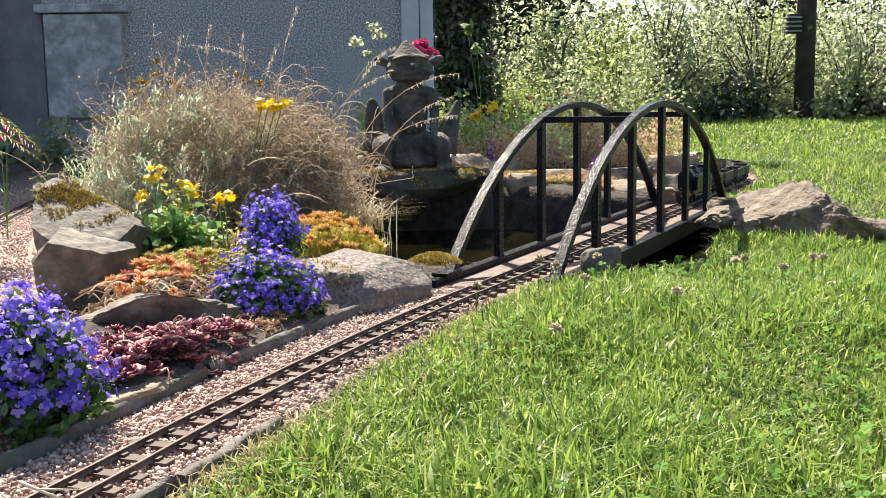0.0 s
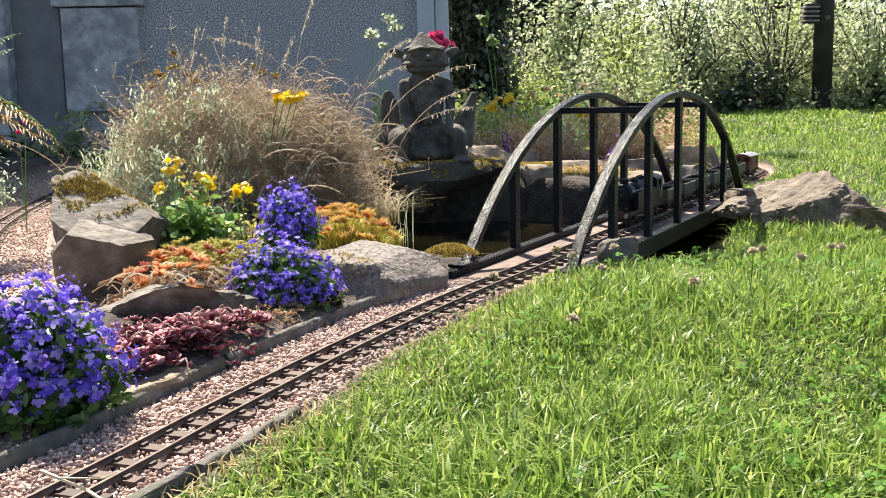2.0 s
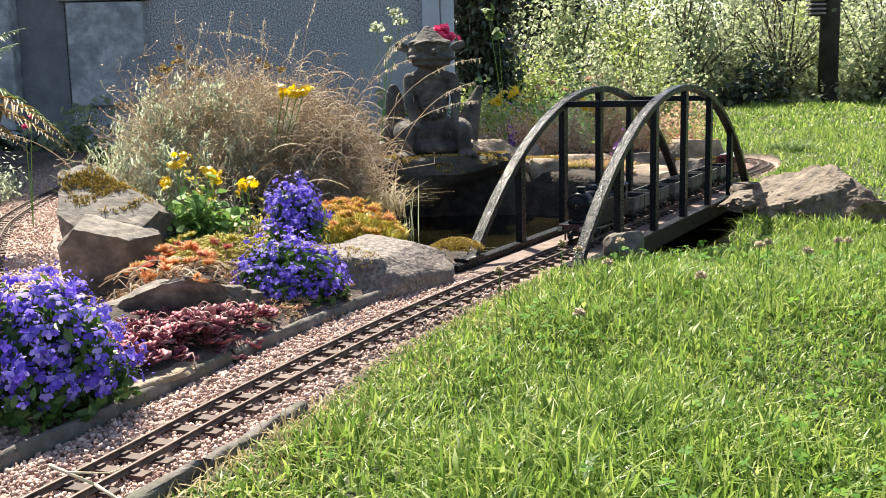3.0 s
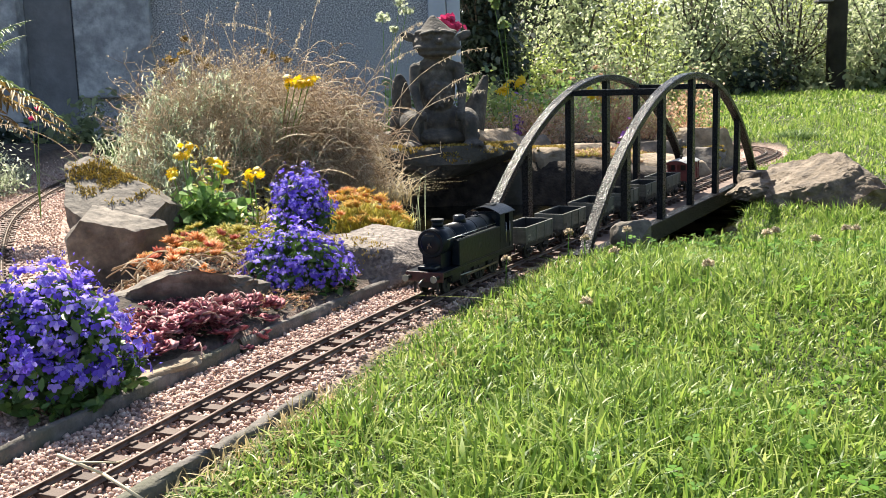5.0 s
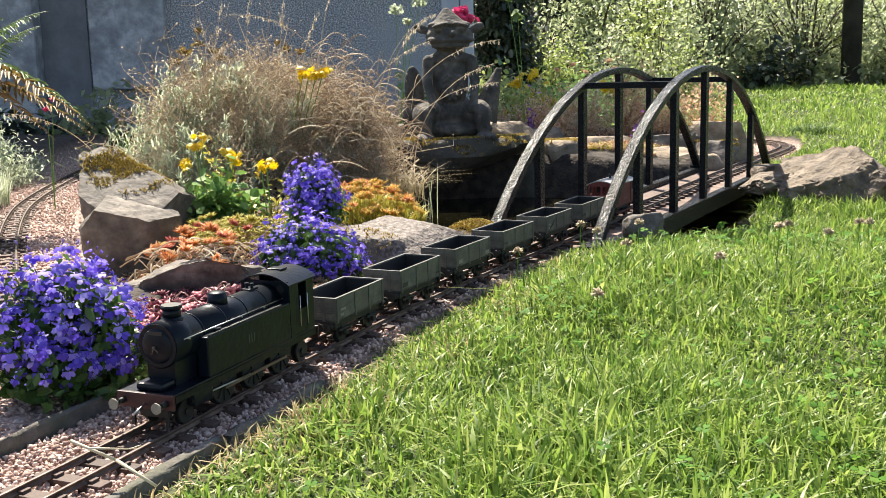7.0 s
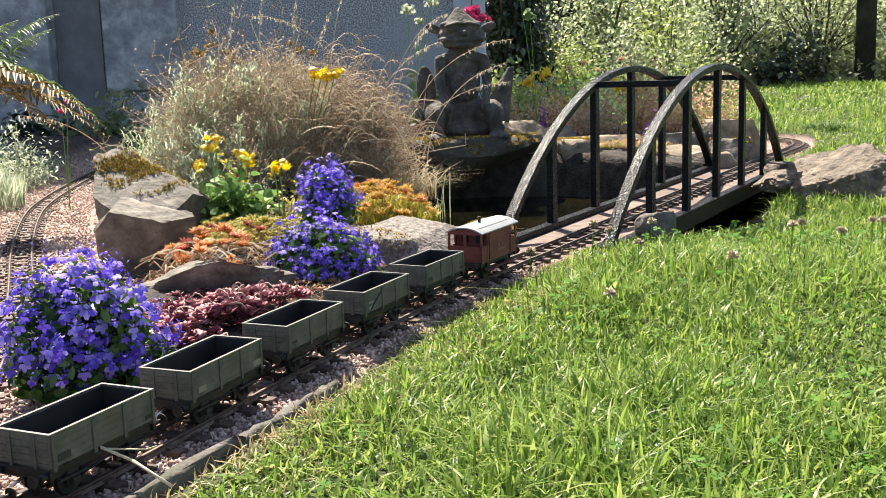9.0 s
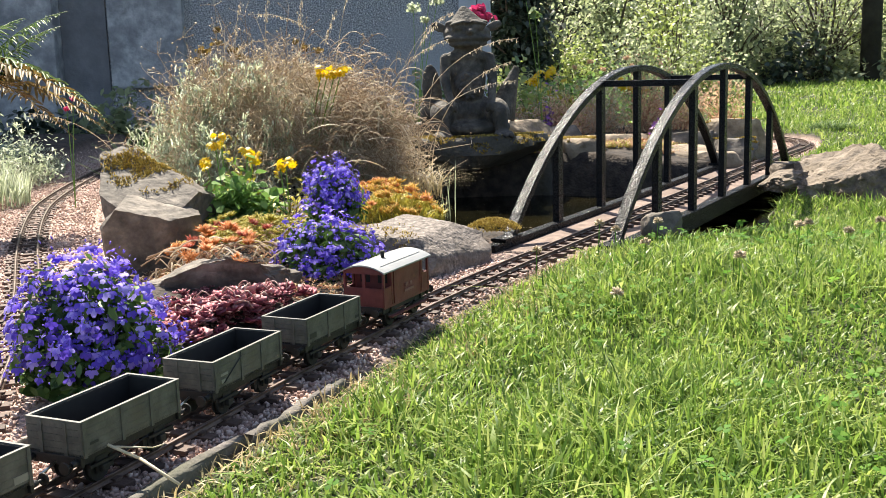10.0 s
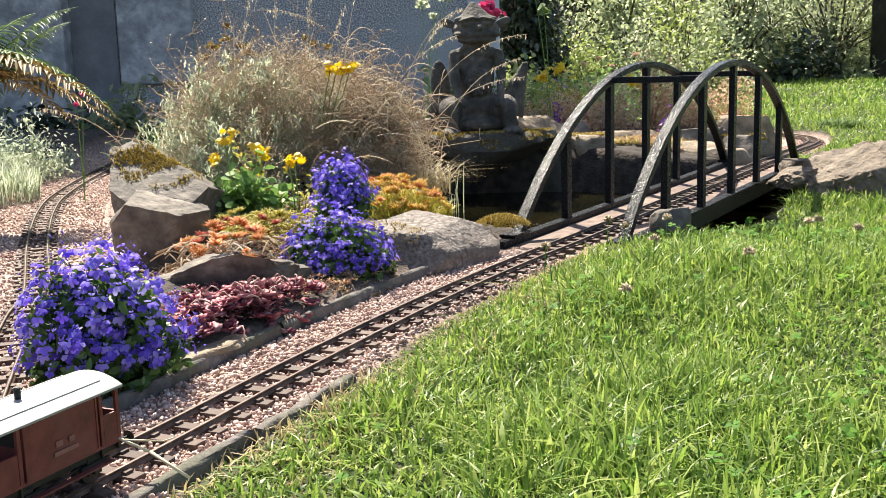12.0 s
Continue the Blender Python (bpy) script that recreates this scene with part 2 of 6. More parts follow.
def mesh_np(name, verts, faces, mat, smooth=False):
    """A mesh out of arrays; all faces have the same number of corners."""
    verts, faces = np.asarray(verts, float), np.asarray(faces, np.int32)
    me = bpy.data.meshes.new(name)
    me.vertices.add(len(verts))
    me.vertices.foreach_set("co", verts.ravel())
    me.loops.add(faces.size)
    me.loops.foreach_set("vertex_index", faces.ravel())
    me.polygons.add(len(faces))
    me.polygons.foreach_set("loop_start", np.arange(0, faces.size, faces.shape[1], dtype=np.int32))
    if smooth:
        me.polygons.foreach_set("use_smooth", np.ones(len(faces), bool))
    me.update(calc_edges=True)
    me.materials.append(mat)
    return me


def merged(name, tv, tf, pos, rot, scl, mat, smooth=False):
    """Many copies of a small template in one mesh: places, turns (n,3,3), sizes (n,) or (n,3)."""
    tv, tf = np.asarray(tv, float), np.asarray(tf, np.int32)
    scl = np.asarray(scl, float)
    scl = np.repeat(scl[:, None], 3, 1) if scl.ndim == 1 else scl
    v = np.einsum("nij,nkj->nki", rot, tv[None] * scl[:, None, :]) + pos[:, None, :]
    f = tf[None] + (np.arange(len(pos)) * len(tv))[:, None, None]
    return mesh_np(name, v.reshape(-1, 3), f.reshape(-1, tf.shape[1]), mat, smooth)


def turns(rx, ry, rz):
    """Rotation matrices Rz Ry Rx for arrays of angles in radians."""
    n = len(rz)
    cx, sx, cy, sy, cz, sz = np.cos(rx), np.sin(rx), np.cos(ry), np.sin(ry), np.cos(rz), np.sin(rz)
    z, o = np.zeros(n), np.ones(n)
    mk = lambda *a: np.stack(a, -1).reshape(n, 3, 3)
    return mk(cz, -sz, z, sz, cz, z, z, z, o) @ mk(cy, z, sy, z, o, z, -sy, z, cy) @ mk(o, z, z, z, cx, -sx, z, sx, cx)


def part(name, data, mat=None, parent=None, label="", kind=""):
    """Links a bmesh or a mesh as one object under its thing."""
    if isinstance(data, bmesh.types.BMesh):
        me = bpy.data.meshes.new(name)
        data.to_mesh(me)
        data.free()
        data = me
    if mat is not None and not data.materials:
        data.materials.append(mat)
    ob = new(name, data)
    ob.parent = parent
    return tagged(ob, label, kind=kind)


def thing(name, m, label, category, group="", kind=""):
    ob = new(name)
    ob.empty_display_size = 0.02
    ob.matrix_basis = m
    return tagged(ob, label, category, group, kind)


def bm_box(bm, x0, x1, y0, y1, z0, z1, bevel=0.0):
    r = bmesh.ops.create_cube(bm, size=1.0, matrix=Matrix.LocRotScale(((x0 + x1) / 2, (y0 + y1) / 2, (z0 + z1) / 2), None, (x1 - x0, y1 - y0, z1 - z0)))
    if bevel:
        edges = list({e for v in r["verts"] for e in v.link_edges})
        bmesh.ops.bevel(bm, geom=edges, offset=bevel, segments=2, affect="EDGES", profile=0.6)
    return bm


def box(x0, x1, y0, y1, z0, z1, bevel=0.0):
    return bm_box(bmesh.new(), x0, x1, y0, y1, z0, z1, bevel)


def bm_cyl(bm, p, q, r0, r1=None, seg=16, cap=True):
    p, q = Vector(p), Vector(q)
    d = q - p
    m = Matrix.Translation((p + q) / 2) @ d.to_track_quat("Z", "Y").to_matrix().to_4x4()
    bmesh.ops.create_cone(bm, cap_ends=cap, segments=seg, radius1=r0, radius2=r0 if r1 is None else r1, depth=d.length, matrix=m)
    for f in bm.faces:
        if len(f.verts) == 4:
            f.smooth = True
    return bm


def tube_np(paths, radii, sides=4):
    """Thin tapering tubes along many polylines (n, k, 3): returns verts, quad faces."""
    paths = np.asarray(paths, float)
    n, k, _ = paths.shape
    tang = np.gradient(paths, axis=1)
    tang /= np.linalg.norm(tang, axis=2, keepdims=True) + 1e-9
    ref = np.where(np.abs(tang[..., 2:3]) > 0.9, np.array([1.0, 0, 0]), np.array([0, 0, 1.0]))
    a = np.cross(tang, ref)
    a /= np.linalg.norm(a, axis=2, keepdims=True) + 1e-9
    b = np.cross(tang, a)
    ang = np.arange(sides) * 2 * np.pi / sides
    ring = a[:, :, None, :] * np.cos(ang)[None, None, :, None] + b[:, :, None, :] * np.sin(ang)[None, None, :, None]
    v = paths[:, :, None, :] + ring * np.asarray(radii)[..., None, None]
    idx = np.arange(n * k * sides).reshape(n, k, sides)
    q = np.stack([idx[:, :-1], np.roll(idx, -1, 2)[:, :-1], np.roll(idx, -1, 2)[:, 1:], idx[:, 1:]], -1)
    return v.reshape(-1, 3), q.reshape(-1, 4)


def blades_np(pos, head, h, w, lean, twist):
    """Curved tapering blades: base places (n,3), heading, height, width, lean, twist. Triangles."""
    n = len(pos)
    t = np.array([0, 0.35, 0.7, 1.0])
    wid = np.array([0.8, 1.0, 0.7, 0.0])
    out = np.stack([np.cos(head), np.sin(head), np.zeros(n)], -1)
    side = np.stack([-np.sin(head + twist), np.cos(head + twist), np.zeros(n)], -1)
    mid = pos[:, None, :] + out[:, None, :] * (lean * h)[:, None, None] * (t ** 1.8)[None, :, None]
    mid[:, :, 2] += h[:, None] * (t - 0.35 * np.minimum(lean, 1.6)[:, None] * t ** 2.2)
    off = side[:, None, :] * (w[:, None] * wid[None, :] / 2)[..., None]
    v = np.concatenate([mid[:, :3] - off[:, :3], mid[:, :3] + off[:, :3], mid[:, 3:]], 1)
    f = np.array([[0, 3, 1], [3, 4, 1], [1, 4, 2], [4, 5, 2], [2, 5, 6]])
    return v.reshape(-1, 3), (f[None] + (np.arange(n) * 7)[:, None, None]).reshape(-1, 3)


LEAF_V = [(0, 0, 0), (0.28, 0.32, 0.06), (0.0, 0.45, 0.0), (-0.28, 0.32, 0.06), (0.22, 0.7, 0.02), (-0.22, 0.7, 0.02), (0, 1.0, -0.08)]
LEAF_F = [(0, 1, 2), (0, 2, 3), (1, 4, 2), (2, 5, 3), (2, 4, 6), (2, 6, 5)]


# ---- the lines of the two tracks ----
def spline(nodes, step=0.01):
    p = np.array(nodes, float)
    p = np.vstack([2 * p[0] - p[1], p, 2 * p[-1] - p[-2]])
    out = []
    for i in range(1, len(p) - 2):
        t = np.linspace(0, 1, 60, endpoint=False)[:, None]
        a, b, c, d = p[i - 1:i + 3]
        out.append(0.5 * (2 * b + (c - a) * t + (2 * a - 5 * b + 4 * c - d) * t ** 2 + (3 * b - a - 3 * c + d) * t ** 3))
    q = np.vstack(out + [p[-2:-1]])
    s = np.concatenate([[0], np.cumsum(np.hypot(*np.diff(q, axis=0).T))])
    u = np.arange(0, s[-1], step)
    return u, np.stack([np.interp(u, s, q[:, 0]), np.interp(u, s, q[:, 1])], -1)


TRACK_S, TRACK = spline([(-0.87, -0.6), (-0.62, -0.05), (-0.42, 0.38), (-0.237, 0.777), (-0.146, 0.987), (-0.014, 1.266), (0.112, 1.500),
                         (0.205, 1.658), (0.42, 2.030), (0.86, 2.792), (1.04, 3.105), (1.15, 3.285), (1.222, 3.44), (1.245, 3.60), (1.20, 3.75),
                         (1.08, 3.86), (0.85, 3.92), (0.45, 3.93)])
LOOP_S, LOOP = spline([(-0.20, 0.20), (-0.36, 0.72), (-0.505, 1.215), (-0.538, 1.357), (-0.697, 1.785), (-0.835, 2.203), (-0.912, 2.52), (-0.985, 3.0), (-1.02, 3.4), (-1.0, 3.9)])
LOOP_S, LOOP = LOOP_S[35:], LOOP[35:]


def on_track(s, off=0.0, line=None):
    u, p = (TRACK_S, TRACK) if line is None else line
    s = np.asarray(s, float)
    f = lambda q: np.stack([np.interp(q, u, p[:, 0]), np.interp(q, u, p[:, 1])], -1)
    c, d = f(s), f(s + 0.008) - f(s - 0.008)
    d /= np.hypot(d[..., 0], d[..., 1])[..., None] + 1e-12
    return c + off * np.stack([d[..., 1], -d[..., 0]], -1), d


def nearest(x, y, line):
    """Signed distance from a track (right-hand side of its outward run is positive) and the length along it."""
    u, p = line
    p, u = p[::3], u[::3]
    d, _ = on_track(u, 0, line)[1], 0
    best, sgn, at = np.full(x.shape, 1e9), np.zeros(x.shape), np.zeros(x.shape)
    for i in range(len(p)):
        dx, dy = x - p[i, 0], y - p[i, 1]
        r = np.hypot(dx, dy)
        k = r < best
        best = np.where(k, r, best)
        sgn = np.where(k, np.sign(dx * d[i, 1] - dy * d[i, 0]), sgn)
        at = np.where(k, u[i], at)
    return best * sgn, at


POND = np.array([(0.13, 1.76), (0.02, 1.78), (-0.05, 2.10), (-0.09, 2.50), (-0.06, 2.78), (0.30, 2.78), (0.50, 2.68), (0.78, 2.80), (0.92, 2.62),
                 (0.72, 2.20), (0.66, 1.98), (0.48, 1.80), (0.36, 1.66), (0.27, 1.64)])


def pond_depth(x, y):
    """Distance inside the pond's outline, negative outside."""
    inside, dist = np.zeros(x.shape, bool), np.full(x.shape, 1e9)
    for (ax, ay), (bx, by) in zip(POND, np.roll(POND, -1, 0)):
        cross = ((ay > y) != (by > y)) & (x < (bx - ax) * (y - ay) / (by - ay + 1e-12) + ax)
        inside ^= cross
        t = np.clip(((x - ax) * (bx - ax) + (y - ay) * (by - ay)) / ((bx - ax) ** 2 + (by - ay) ** 2), 0, 1)
        dist = np.minimum(dist, np.hypot(x - ax - t * (bx - ax), y - ay - t * (by - ay)))
    return np.where(inside, dist, -dist)


def land(x, y):
    """Height of the ground, and how much it is lawn and gravel."""
    x, y = np.asarray(x, float), np.asarray(y, float)
    d, s = nearest(x, y, (TRACK_S, TRACK))
    dl, _ = nearest(x, y, (LOOP_S, LOOP))
    wob = 0.006 * np.sin(7 * x + 3 * y) + 0.004 * np.sin(17 * x - 11 * y)
    edge = 0.060 - 0.018 * linear(y, 0.98, 1.20) + 0.012 * linear(y, 2.4, 2.9)
    e = d - edge + 0.092
    near_side = -0.022 + 0.014 * linear(y, 0.9, 1.3) + 0.016 * linear(e, 0.10, 0.42) + wob
    bed = 0.006 + 0.045 * linear(-d, 0.10, 0.34) + 0.6 * wob
    bed = bed * (1 - 0.9 * (1 - linear(x, -0.40, -0.27)) * linear(x, -0.68, -0.54) * linear(y, 1.18, 1.30) * (1 - linear(y, 1.52, 1.62)))
    near_side = near_side - 0.034 * linear(y, 1.34, 1.72) * linear(x, 0.30, 0.50) * (1 - linear(y, 2.25, 2.7))
    z = np.where(d > 0, near_side, bed)
    far_up = 0.018 * np.clip(y - 3.0, 0, 9)
    z = z + far_up
    gr = 1 - np.where(d > 0, linear(e, 0.085, 0.093), linear(-d, 0.099, 0.111))
    gl = 1 - linear(np.abs(dl), 0.12, 0.17)
    left_flat = linear(-d, 0.33, 0.42) * (1 - linear(y, 1.7, 2.2)) * linear(-x, 0.42, 0.5) * (1 - linear(-x, 1.3, 1.6)) * linear(y, -0.2, 0.2)
    gl = np.maximum(gl, left_flat)
    z = z * (1 - gl) + (-0.010) * gl
    z = z * (1 - gr) + (-0.012) * gr
    pd = linear(pond_depth(x, y), -0.015, 0.05)
    z = z * (1 - pd) - 0.16 * pd
    lawn = linear(e, 0.088, 0.11) * (d > 0) * (1 - pd)
    return z, lawn, np.maximum(gr, gl) * (1 - pd)


# ---- ground ----
def spaced(a, b, step, far):
    mid = np.arange(a, b + 1e-6, step)
    g = step * 1.35 ** np.arange(1, 40)
    lo, hi = a - np.cumsum(g), b + np.cumsum(g)
    return np.concatenate([lo[lo > -far][::-1], mid, hi[hi < far]])


def ground_material():
    m = bpy.data.materials.new("garden_ground")
    m.use_nodes = True
    n, l = m.node_tree.nodes, m.node_tree.links
    b = n["Principled BSDF"]
    tc = n.new("ShaderNodeTexCoord")

    def ramp(scale, cols):
        ns = n.new("ShaderNodeTexNoise")
        ns.inputs["Scale"].default_value, ns.inputs["Detail"].default_value = scale, 6
        l.new(tc.outputs["Object"], ns.inputs["Vector"])
        r = n.new("ShaderNodeValToRGB")
        r.color_ramp.elements[0].position, r.color_ramp.elements[1].position = 0.35, 0.66
        r.color_ramp.elements[0].color, r.color_ramp.elements[1].color = (*cols[0], 1), (*cols[1], 1)
        l.new(ns.outputs["Fac"], r.inputs["Fac"])
        return r.outputs["Color"]

    soil = ramp(40, ((0.018, 0.013, 0.010), (0.062, 0.046, 0.034)))
    lawn = ramp(55, ((0.018, 0.028, 0.008), (0.07, 0.08, 0.025)))
    grit = ramp(130, ((0.24, 0.16, 0.135), (0.54, 0.40, 0.335)))
    col = soil
    for name, c in (("lawn", lawn), ("gravel", grit)):
        at = n.new("ShaderNodeAttribute")
        at.attribute_name = name
        mx = n.new("ShaderNodeMixRGB")
        l.new(at.outputs["Fac"], mx.inputs["Fac"])
        l.new(col, mx.inputs["Color1"])
        l.new(c, mx.inputs["Color2"])
        col = mx.outputs["Color"]
    l.new(col, b.inputs["Base Color"])
    b.inputs["Roughness"].default_value = 0.95
    bn = n.new("ShaderNodeTexNoise")
    bn.inputs["Scale"].default_value = 160
    l.new(tc.outputs["Object"], bn.inputs["Vector"])
    bp = n.new("ShaderNodeBump")
    bp.inputs["Strength"].default_value, bp.inputs["Distance"].default_value = 0.8, 0.006
    l.new(bn.outputs["Fac"], bp.inputs["Height"])
    l.new(bp.outputs["Normal"], b.inputs["Normal"])
    return m


def build_ground():
    gx, gy = spaced(-1.5, 2.0, 0.016, 600), spaced(0.3, 4.0, 0.018, 600)
    X, Y = np.meshgrid(gx, gy)
    z, lawn, grit = land(X.ravel(), Y.ravel())
    idx = np.arange(X.size).reshape(X.shape)
    f = np.stack([idx[:-1, :-1], idx[:-1, 1:], idx[1:, 1:], idx[1:, :-1]], -1).reshape(-1, 4)
    me = mesh_np("ground", np.stack([X.ravel(), Y.ravel(), z], -1), f, ground_material(), True)
    for name, val in (("lawn", lawn), ("gravel", grit)):
        at = me.attributes.new(name, "FLOAT", "POINT")
        at.data.foreach_set("value", val.astype(np.float32))
    tagged(new("ground", me), "garden ground of lawn, bare soil and gravel", "ground", kind="structure")


build_ground()
bm = bmesh.new()
bm.faces.new([bm.verts.new((x + (x - 0.35) * 0.1, y + (y - 2.2) * 0.06, -0.062)) for x, y in POND])
bmesh.ops.recalc_face_normals(bm, faces=bm.faces)
if bm.faces[:][0].normal.z < 0:
    bmesh.ops.reverse_faces(bm, faces=bm.faces)
tagged(part("water", bm, M_WATER), "dark still brown-green pond water under the bridge", "pond water", kind="structure")


def lift(ob_xy):
    return float(land(np.array([ob_xy[0]]), np.array([ob_xy[1]]))[0][0])


# ---- the house wall ----
def house():
    w = part("wall_north", box(-5.0, 0.135, 4.70, 5.05, -0.2, 2.3), M_HARL)
    tagged(w, "grey pebble-dashed house wall in shade", "wall", kind="structure")
    part("corner_board", box(0.135, 0.212, 4.67, 5.05, -0.2, 2.3, 0.004), M_TRIM, w, "pale painted corner board")
    part("corner_strip", box(0.216, 0.275, 4.69, 5.05, -0.2, 2.3, 0.004), M_TRIM, w)
    pil = part("pier", box(-3.2, -1.60, 4.60, 4.705, -0.2, 2.3, 0.01), M_RENDER, w, "smooth grey cement pier")
    part("panel", box(-1.385, -1.06, 4.655, 4.705, 0.22, 0.66, 0.008), M_RENDER, w, "blotchy pale cement panel")
    part("panel_hood", box(-1.42, -1.03, 4.645, 4.705, 0.665, 0.70, 0.006), M_RENDER, w)
    # flat dark panel on the wall, painted in place of shade
    part("shade_strip", box(-1.598, -1.40, 4.690, 4.702, -0.2, 2.29), M_SHADESTRIP, w, "thin cement strip coloured dark to stand for shade")


house()


# ---- tracks ----
def rail_mesh(line, s0, s1, off, name):
    s = np.arange(s0, s1, 0.02)
    c, d = on_track(s, off, line)
    prof = np.array([(-0.0032, -0.0048), (0.0032, -0.0048), (0.0032, -0.0040), (0.0008, -0.0034), (0.0008, -0.0014), (0.0015, -0.0010), (0.0015, 0.0),
                     (-0.0015, 0.0), (-0.0015, -0.0010), (-0.0008, -0.0014), (-0.0008, -0.0034), (-0.0032, -0.0040)])
    right = np.stack([d[:, 1], -d[:, 0]], -1)
    v = np.concatenate([c[:, None, :] + right[:, None, :] * prof[None, :, :1], np.broadcast_to(prof[None, :, 1:], (len(s), 12, 1))], 2)
    idx = np.arange(len(s) * 12).reshape(len(s), 12)
    f = np.stack([idx[:-1], np.roll(idx, -1, 1)[:-1], np.roll(idx, -1, 1)[1:], idx[1:]], -1)
    me = mesh_np(name, v.reshape(-1, 3), f.reshape(-1, 4), M_RAIL)
    me.materials.append(M_RAILTOP)
    top = np.zeros(f.shape[:2], np.int32)
    top[:, 6] = 1
    me.polygons.foreach_set("material_index", top.ravel())
    return me


def sleeper_mesh():
    bm = box(-0.032, 0.032, -0.0065, 0.0065, -0.0105, -0.0052, 0.0008)
    for x in (-0.0165, 0.0165):
        bm_box(bm, x - 0.006, x + 0.006, -0.004, 0.004, -0.0055, -0.0030)
    me = bpy.data.meshes.new("sleeper")
    bm.to_mesh(me)
    bm.free()
    me.materials.append(M_SLEEPER)
    return me


def lay_track(name, line, s0, s1, label, mesh):
    t = thing(name, Matrix(), label, "railway track", kind="structure")
    for off in (-0.0165, 0.0165):
        part("rail", rail_mesh(line, s0, s1, off, "rail"), None, t, "rusty brown steel rail")
    rnd = random.Random(5)
    for s in np.arange(s0 + 0.02, s1, 0.0345):
        (c, d) = on_track(s + rnd.uniform(-0.002, 0.002), 0, line)
        ob = part("sleeper", mesh, None, t)
        ob.matrix_basis = pose(c[0], c[1], rnd.uniform(-0.0008, 0.0004), 0, rnd.uniform(-0.8, 0.8), math.degrees(math.atan2(d[1], d[0])) - 90 + rnd.uniform(-1.5, 1.5))
    return t


SLEEPER = sleeper_mesh()
S_END = TRACK_S[-1]
lay_track("main_track", (TRACK_S, TRACK), 0.35, S_END - 0.05, "narrow model railway track laid in pink ballast", SLEEPER)
lay_track("loop_track", (LOOP_S, LOOP), LOOP_S[0], LOOP_S[-1] - 0.05, "curving model railway track on a gravel bed", SLEEPER)


def edging(line, s0, s1, off, half, z0, z1, name, label, seed):
    """One bent length of concrete edging beside the track."""
    rnd = np.random.RandomState(seed)
    s = np.linspace(s0, s1, 14)
    c, d = on_track(s, off, line)
    right = np.stack([d[:, 1], -d[:, 0]], -1)
    b = 0.002
    prof = np.array([(-half, z0), (half, z0), (half, z1 - b), (half - b, z1), (-half + b, z1), (-half, z1 - b)])
    v = np.concatenate([c[:, None, :] + right[:, None, :] * prof[None, :, :1], np.broadcast_to(prof[None, :, 1:], (len(s), 6, 1))], 2)
    v += rnd.normal(0, 0.0011, v.shape)
    idx = np.arange(len(s) * 6).reshape(len(s), 6)
    f = np.stack([idx[:-1], np.roll(idx, -1, 1)[:-1], np.roll(idx, -1, 1)[1:], idx[1:]], -1).reshape(-1, 4)
    caps = np.array([[idx[0, 0], idx[0, 1], idx[0, 2], idx[0, 5]], [idx[0, 2], idx[0, 3], idx[0, 4], idx[0, 5]],
                     [idx[-1, 5], idx[-1, 2], idx[-1, 1], idx[-1, 0]], [idx[-1, 5], idx[-1, 4], idx[-1, 3], idx[-1, 2]]])
    me = mesh_np(name, v.reshape(-1, 3), np.vstack([f, caps]), M_KERB)
    tagged(new(name, me), label, "edging", "edging along the track")


def s_near(x, y):
    return float(nearest(np.array([x]), np.array([y]), (TRACK_S, TRACK))[1][0])


S_A, S_B, S_C = s_near(-0.30, 0.90), s_near(-0.17, 1.13), s_near(0.075, 1.545)
for i, (a, b) in enumerate(((S_A - 0.62, S_A - 0.31), (S_A - 0.306, S_B - 0.002), (S_B + 0.002, S_C))):
    edging((TRACK_S, TRACK), a, b, -0.0945, 0.0042, -0.03, 0.004, "edging_slab", "weathered thin concrete edging slab beside the ballast", i)
for i, (a, b) in enumerate(((0.45, 1.12), (1.124, S_A - 0.012), (S_A - 0.006, S_A + 0.16))):
    edging((TRACK_S, TRACK), a, b, 0.0550 + 0.0015 * i, 0.0050, -0.05, 0.001 - 0.003 * i, "edging_slab", "weathered concrete edging slab at the lawn's edge", 10 + i)


